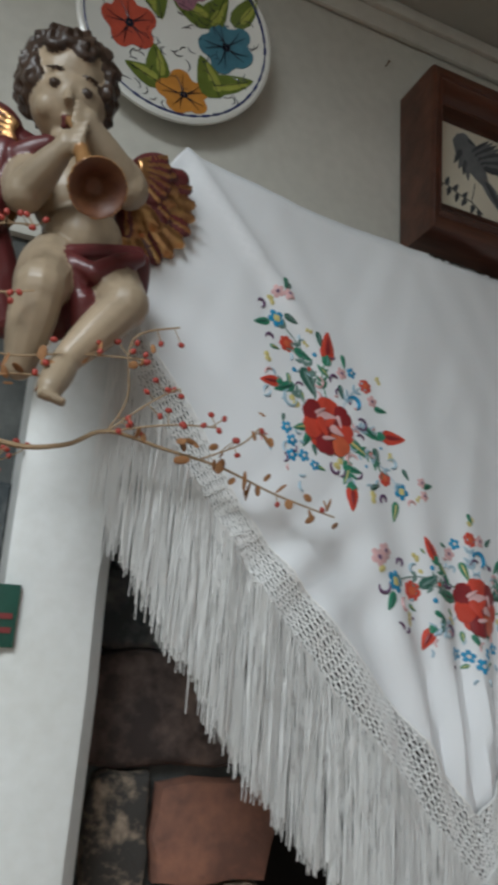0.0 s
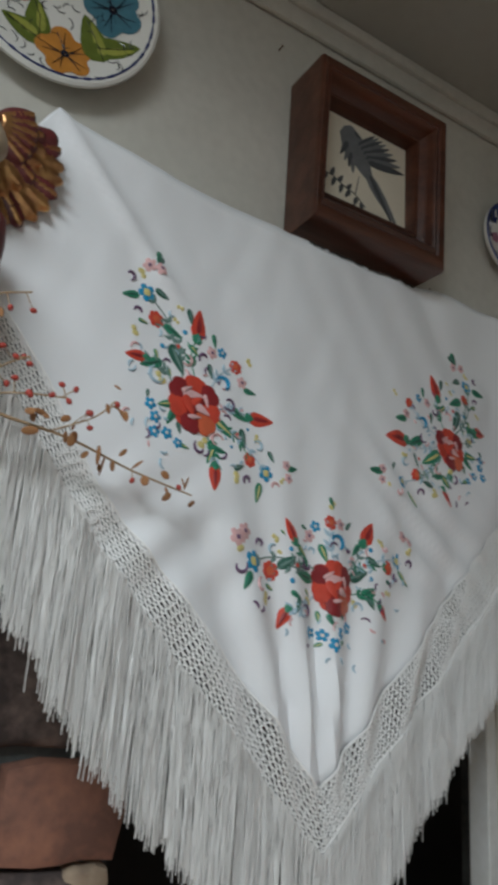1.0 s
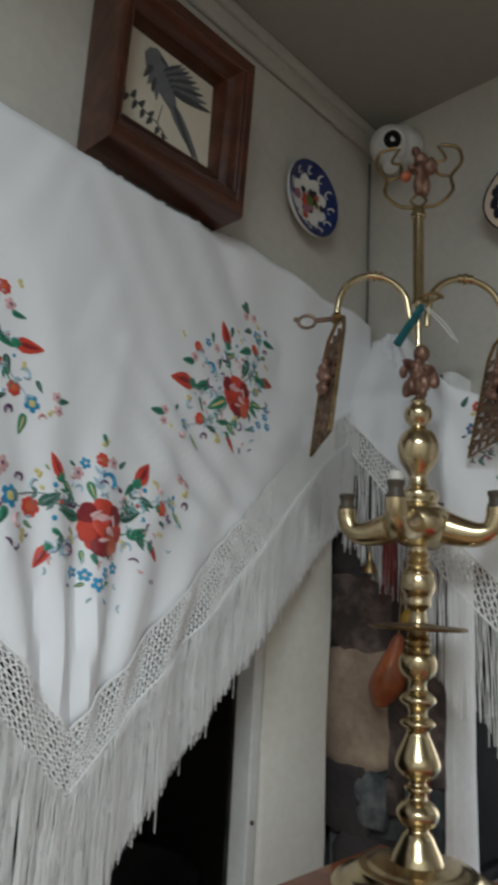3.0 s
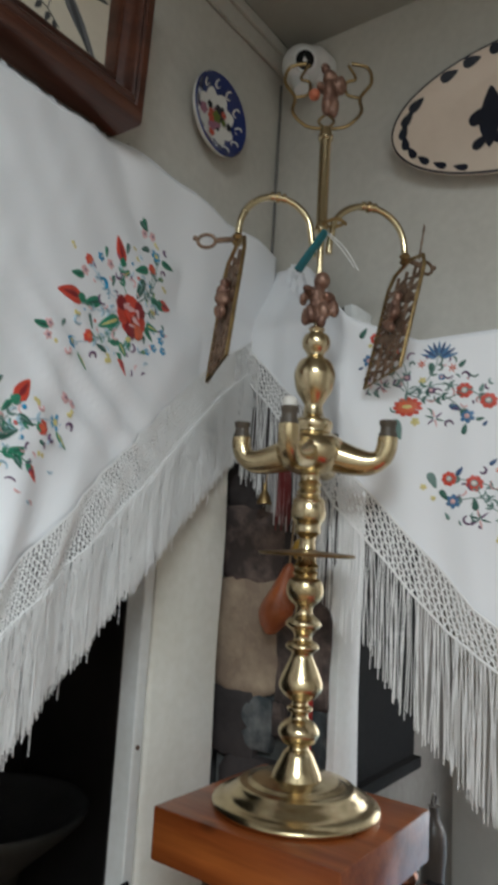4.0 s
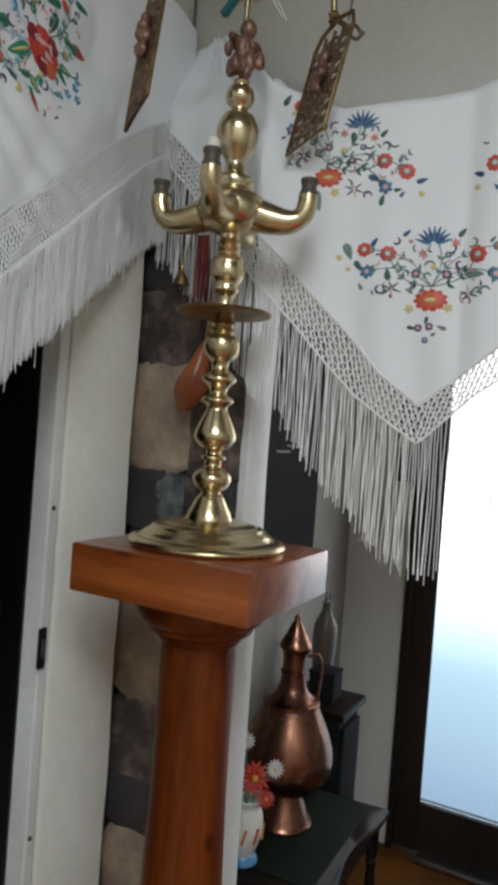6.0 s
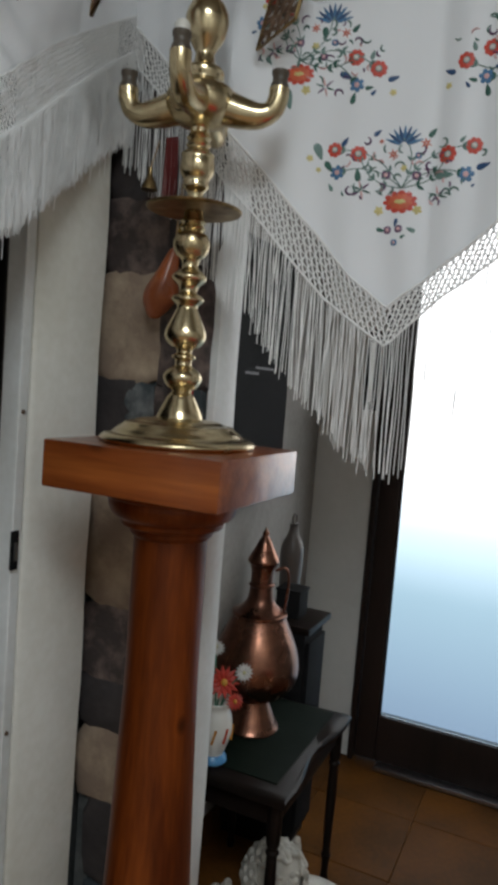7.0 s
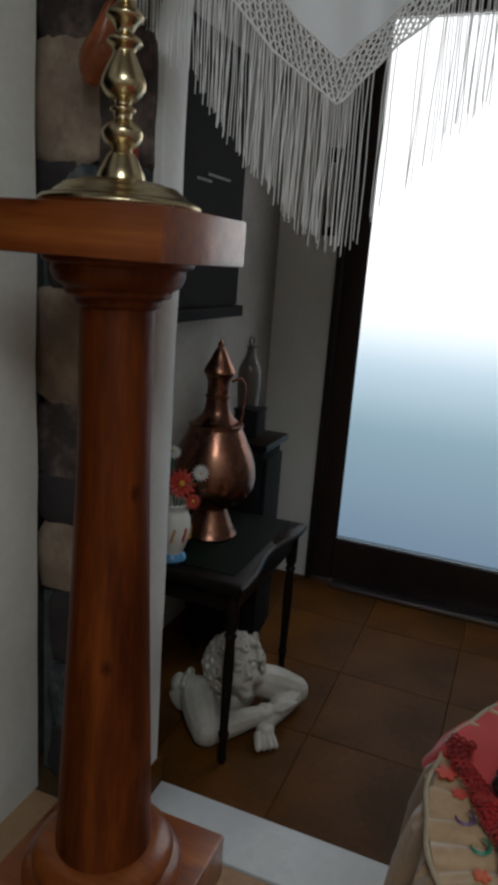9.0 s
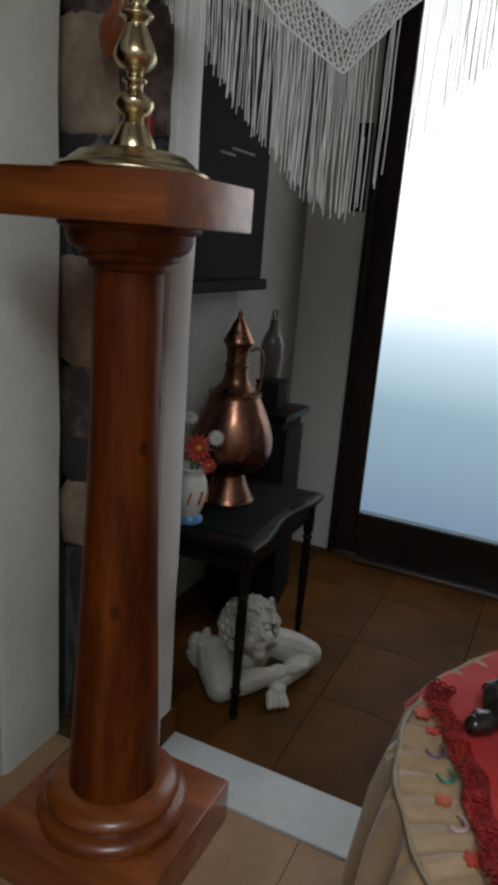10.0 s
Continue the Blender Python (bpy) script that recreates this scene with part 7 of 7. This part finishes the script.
piping = [Vector((RC[0] + (0.334 + 0.002 * math.sin(k * 1.1)) * math.cos(2 * math.pi * k / 120), RC[1] + (0.334 + 0.002 * math.sin(k * 1.1)) * math.sin(2 * math.pi * k / 120), RZ + 0.004)) for k in range(121)]
part("piping", tube(piping, 0.0028, 6), colour("cream_piping", (0.50, 0.40, 0.27)), skirt, "cream piped edge")
flat = lambda u, w, off=0.0: Vector((u, w, RZ + 0.0100 + off))
for deg, r, s, m in ((86, 0.318, 0.013, RED), (91, 0.300, 0.009, RED), (126, 0.285, 0.010, RED), (112, 0.290, 0.009, colour_warm), (150, 0.315, 0.012, colour_warm), (134, 0.290, 0.012, RED)):
    a = radians(deg)
    bm = bmesh.new()
    patch(bm, flat, (RC[0] + r * math.cos(a), RC[1] + r * math.sin(a)), petals(s, 6, 0.35, deg, 4), 0.001, 0)
    part("red_blossom", bm, m, skirt)
for deg, r, m in ((98, 0.296, PLUM), (105, 0.285, LEAF_GREEN), (118, 0.286, ROSE_PINK), (142, 0.30, LEMON)):
    a = radians(deg)
    bm = bmesh.new()
    arc_cord(bm, flat, (RC[0] + r * math.cos(a), RC[1] + r * math.sin(a)), 0.013, a, 4.2, 0.0016)
    part("tendril", bm, m, skirt)
redcloth = thing("red_tablecloth", "red cotton cloth with a red lace edge", "tablecloth", "", (*RC, RZ + 0.01))


def red_edge(a):
    """Straight hem across the table on one side, the table's rim elsewhere."""
    c = math.cos(a - radians(113.6))
    hem = 0.263 / c if c > 0.3 else 1.0
    return min(0.326, hem) + 0.003 * math.sin(23 * a) + 0.003 * math.sin(9 * a + 1)


bm = bmesh.new()
rings = []
for s in (0.0, 0.3, 0.6, 0.80, 0.93, 1.0, 1.03):
    ring = []
    for k in range(180):
        a = 2 * math.pi * k / 180
        e = red_edge(a)
        over = 1.0 if e > 0.316 else 0.0
        r = e * max(s, 0.02) * (1.0 if over or s < 0.9 else 0.95)
        z = RZ + 0.0125 + 0.003 * noise.noise((r * 9 * math.cos(a), r * 9 * math.sin(a), 1)) + 0.005 * s * max(0, math.sin(7 * a + 1)) * noise.noise((a * 4, s * 2, 3))
        if over and s >= 1.0:
            z -= 0.006 if s == 1.0 else 0.035
            r += 0.012 if s == 1.0 else 0.022
        ring.append(bm.verts.new((RC[0] + r * math.cos(a), RC[1] + r * math.sin(a), z)))
    rings.append(ring)
for p, q in zip(rings, rings[1:]):
    for k in range(180):
        bm.faces.new((p[k], p[(k + 1) % 180], q[(k + 1) % 180], q[k]))
bm.faces.new(rings[0])
part("cotton", bm, REDCLOTH, redcloth)
bm = bmesh.new()
for j in range(3):
    for k in range(250):
        a = 2 * math.pi * (k + 0.5 * j) / 250
        e = red_edge(a)
        if e > 0.317 and not 1.30 < a < 1.45:
            continue
        r = e * (0.945 + 0.03 * j)
        c = Vector((RC[0] + r * math.cos(a), RC[1] + r * math.sin(a), RZ + 0.0145 + 0.003 * rnd.random()))
        pts = [c + Vector((0.0055 * math.cos(t), 0.0055 * math.sin(t), 0.0018 * math.sin(2 * t + k))) for t in (0, 1.05, 2.1, 3.14, 4.2, 5.25, 6.28)]
        tube(pts, 0.0017, 4, bm, 0, False)
part("lace_edge", bm, REDLACE, redcloth, "red crocheted lace edge", True, "stuff")
carve = thing("carved_tortoise", "glossy black carved tortoise ornament on the red cloth", "ornament", "", (1.008, 0.05, RZ + 0.015))
bm = bmesh.new()
blob(bm, (1.008, 0.042, RZ + 0.034), (0.050, 0.042, 0.026), None, 0, 0.002, 26, 16)
for k in range(9):
    a = k * 0.7
    tube([(1.008 + 0.048 * math.cos(a), 0.042 + 0.040 * math.sin(a), RZ + 0.034), (1.008 + 0.030 * math.cos(a), 0.042 + 0.026 * math.sin(a), RZ + 0.056), (1.008, 0.042, RZ + 0.062)], 0.003, 5, bm)
EBONY = material("polished_ebony", (0.015, 0.012, 0.011), 0.22, 0, (0.03, 0.022, 0.018), 20, 0.5, 0.1, coat=0.5)
part("shell", bm, EBONY, carve)
bm = bmesh.new()
limb(bm, (0.970, 0.070, RZ + 0.027), (0.954, 0.084, RZ + 0.026), 0.013, 0.012)
part("head", bm, EBONY, carve)
for x, y in ((0.978, 0.080), (0.968, 0.026), (1.043, 0.076), (1.043, 0.006)):
    bm = bmesh.new()
    blob(bm, (x, y, RZ + 0.022), (0.014, 0.012, 0.009), None, 0, 0)
    part("foot", bm, EBONY, carve)

# ---------------------------------------------------------------- stones, bricks and floor tiles


def rock(name, parent, mat, plane, c, w, h, depth, seed, label=""):
    """One rounded, uneven stone laid in a wall; plane 'y' or 'x' is the way the wall faces."""
    rnd = random.Random(seed)
    bm = bmesh.new()
    n = 16
    rings = []
    shape = []
    for k in range(n):
        a = 2 * math.pi * (k + rnd.uniform(-0.2, 0.2)) / n
        ca, sa = math.cos(a), math.sin(a)
        r = 1 / max(abs(ca) ** 7 + abs(sa) ** 7, 1e-6) ** (1 / 7) * rnd.uniform(0.93, 1.05)
        shape.append((ca * r * w / 2, sa * r * h / 2))
    for s, d in ((1.0, -0.02), (1.0, depth * 0.45), (0.94, depth * 0.85), (0.80, depth)):
        rings.append([bm.verts.new((x * s, z * s, d + (rnd.uniform(-0.0015, 0.0015) if d > 0 else 0))) for x, z in shape])
    mid = bm.verts.new((0, 0, depth * rnd.uniform(1.0, 1.12)))
    for p, q in zip(rings, rings[1:]):
        for k in range(n):
            bm.faces.new((p[k], p[(k + 1) % n], q[(k + 1) % n], q[k]))
    for k in range(n):
        bm.faces.new((rings[-1][k], rings[-1][(k + 1) % n], mid))
    for v in bm.verts:
        x, z, d = v.co
        v.co = (c[0] + x, c[1] - d, c[2] + z) if plane == "y" else (c[0] - d, c[1] + x, c[2] + z)
    return part(name, bm, mat, parent, label)


north = bpy.data.objects["wall_north_pier"]
BED = WALL_A + 0.012
for i, (m, x, z, w, h, nm) in enumerate((
    (STONE_GREY, 0.325, 1.565, 0.125, 0.075, "stone"), (STONE_BROWN, 0.365, 1.465, 0.20, 0.105, "stone"), (GRANITE, 0.318, 1.345, 0.062, 0.105, "stone"),
    (BRICK, 0.425, 1.342, 0.128, 0.090, "brick"), (STONE_GREY, 0.43, 1.55, 0.09, 0.07, "stone"), (STONE_BROWN, 0.395, 1.238, 0.17, 0.09, "stone"), (STONE_BEIGE, 0.455, 1.262, 0.05, 0.05, "stone"),
    (GRANITE, 0.31, 1.225, 0.07, 0.09, "stone"), (STONE_GREY, 0.38, 1.10, 0.2, 0.13, "stone"), (BRICK, 0.34, 0.97, 0.12, 0.08, "brick"),
    (STONE_GREY, 0.11, 1.60, 0.11, 0.16, "stone"), (GRANITE, 0.10, 1.44, 0.13, 0.13, "stone"), (STONE_BROWN, 0.08, 1.28, 0.16, 0.15, "stone"), (STONE_GREY, 0.38, 0.82, 0.19, 0.13, "stone"), (STONE_BEIGE, 0.36, 0.62, 0.2, 0.2, "stone"), (STONE_BROWN, 0.36, 0.36, 0.2, 0.22, "stone"), (STONE_GREY, 0.36, 0.12, 0.2, 0.18, "stone"))):
    rock(nm, north, m, "y", (x, BED, z), w * 1.12, h * 1.14, 0.022, 40 + i)

back = bpy.data.objects["wall_east_return"]
SX = WALL_B + 0.012
for i, (m, y, z, w, h) in enumerate((
    (STONE_DARK, 0.905, 1.66, 0.09, 0.17), (STONE_GREY, 0.80, 1.68, 0.10, 0.15), (STONE_BROWN, 0.90, 1.505, 0.10, 0.12), (STONE_DARK, 0.795, 1.53, 0.09, 0.13),
    (STONE_BEIGE, 0.908, 1.345, 0.108, 0.185), (STONE_BROWN, 0.800, 1.345, 0.092, 0.19), (STONE_DARK, 0.925, 1.195, 0.062, 0.105), (STONE_GREY, 0.872, 1.20, 0.034, 0.08),
    (STONE_BROWN, 0.838, 1.215, 0.026, 0.05), (STONE_GREY, 0.788, 1.19, 0.06, 0.10), (STONE_DARK, 0.85, 1.085, 0.19, 0.10), (STONE_BEIGE, 0.89, 0.93, 0.12, 0.19), (STONE_BROWN, 0.785, 0.94, 0.07, 0.17),
    (STONE_BROWN, 0.895, 0.755, 0.115, 0.13), (STONE_DARK, 0.79, 0.75, 0.08, 0.16), (STONE_DARK, 0.90, 0.635, 0.10, 0.09), (STONE_BEIGE, 0.87, 0.515, 0.15, 0.13), (STONE_DARK, 0.85, 0.36, 0.18, 0.15), (STONE_GREY, 0.85, 0.20, 0.18, 0.14), (STONE_DARK, 0.85, 0.06, 0.18, 0.11))):
    near = y > 0.86
    rock("stone", back, m, "x", (SX, y + (0.012 if near else 0), z), w * 1.18 + (0.03 if near else 0), h * 1.2, 0.018, 90 + i)


def tile_mesh(name, s, mat):
    bm = block((-s / 2, -s / 2, -0.012), (s / 2, s / 2, 0.0), 0.0)
    bmesh.ops.bevel(bm, geom=[e for e in bm.edges if all(v.co.z > -0.001 for v in e.verts)], offset=0.0014, segments=1, affect="EDGES")
    me = bpy.data.meshes.new(name)
    bm.to_mesh(me)
    bm.free()
    me.materials.append(mat)
    return me


brown, tan = tile_mesh("tile", 0.2990, TILE_BROWN), tile_mesh("tile", 0.2990, TILE_TAN)


def lay(me, x, y):
    ob = new("tile", me)
    ob.parent = ground
    ob.location = (x, y, 0.0005 * random.uniform(-1, 1))


for i in range(4):
    for k in range(5):
        lay(brown, 1.54 + 0.3 * i, -0.267 + 0.3 * k)
for i in range(9):
    for k in range(8):
        lay(tan, 1.10 - 0.3 * i, 0.81 - 0.3 * k)
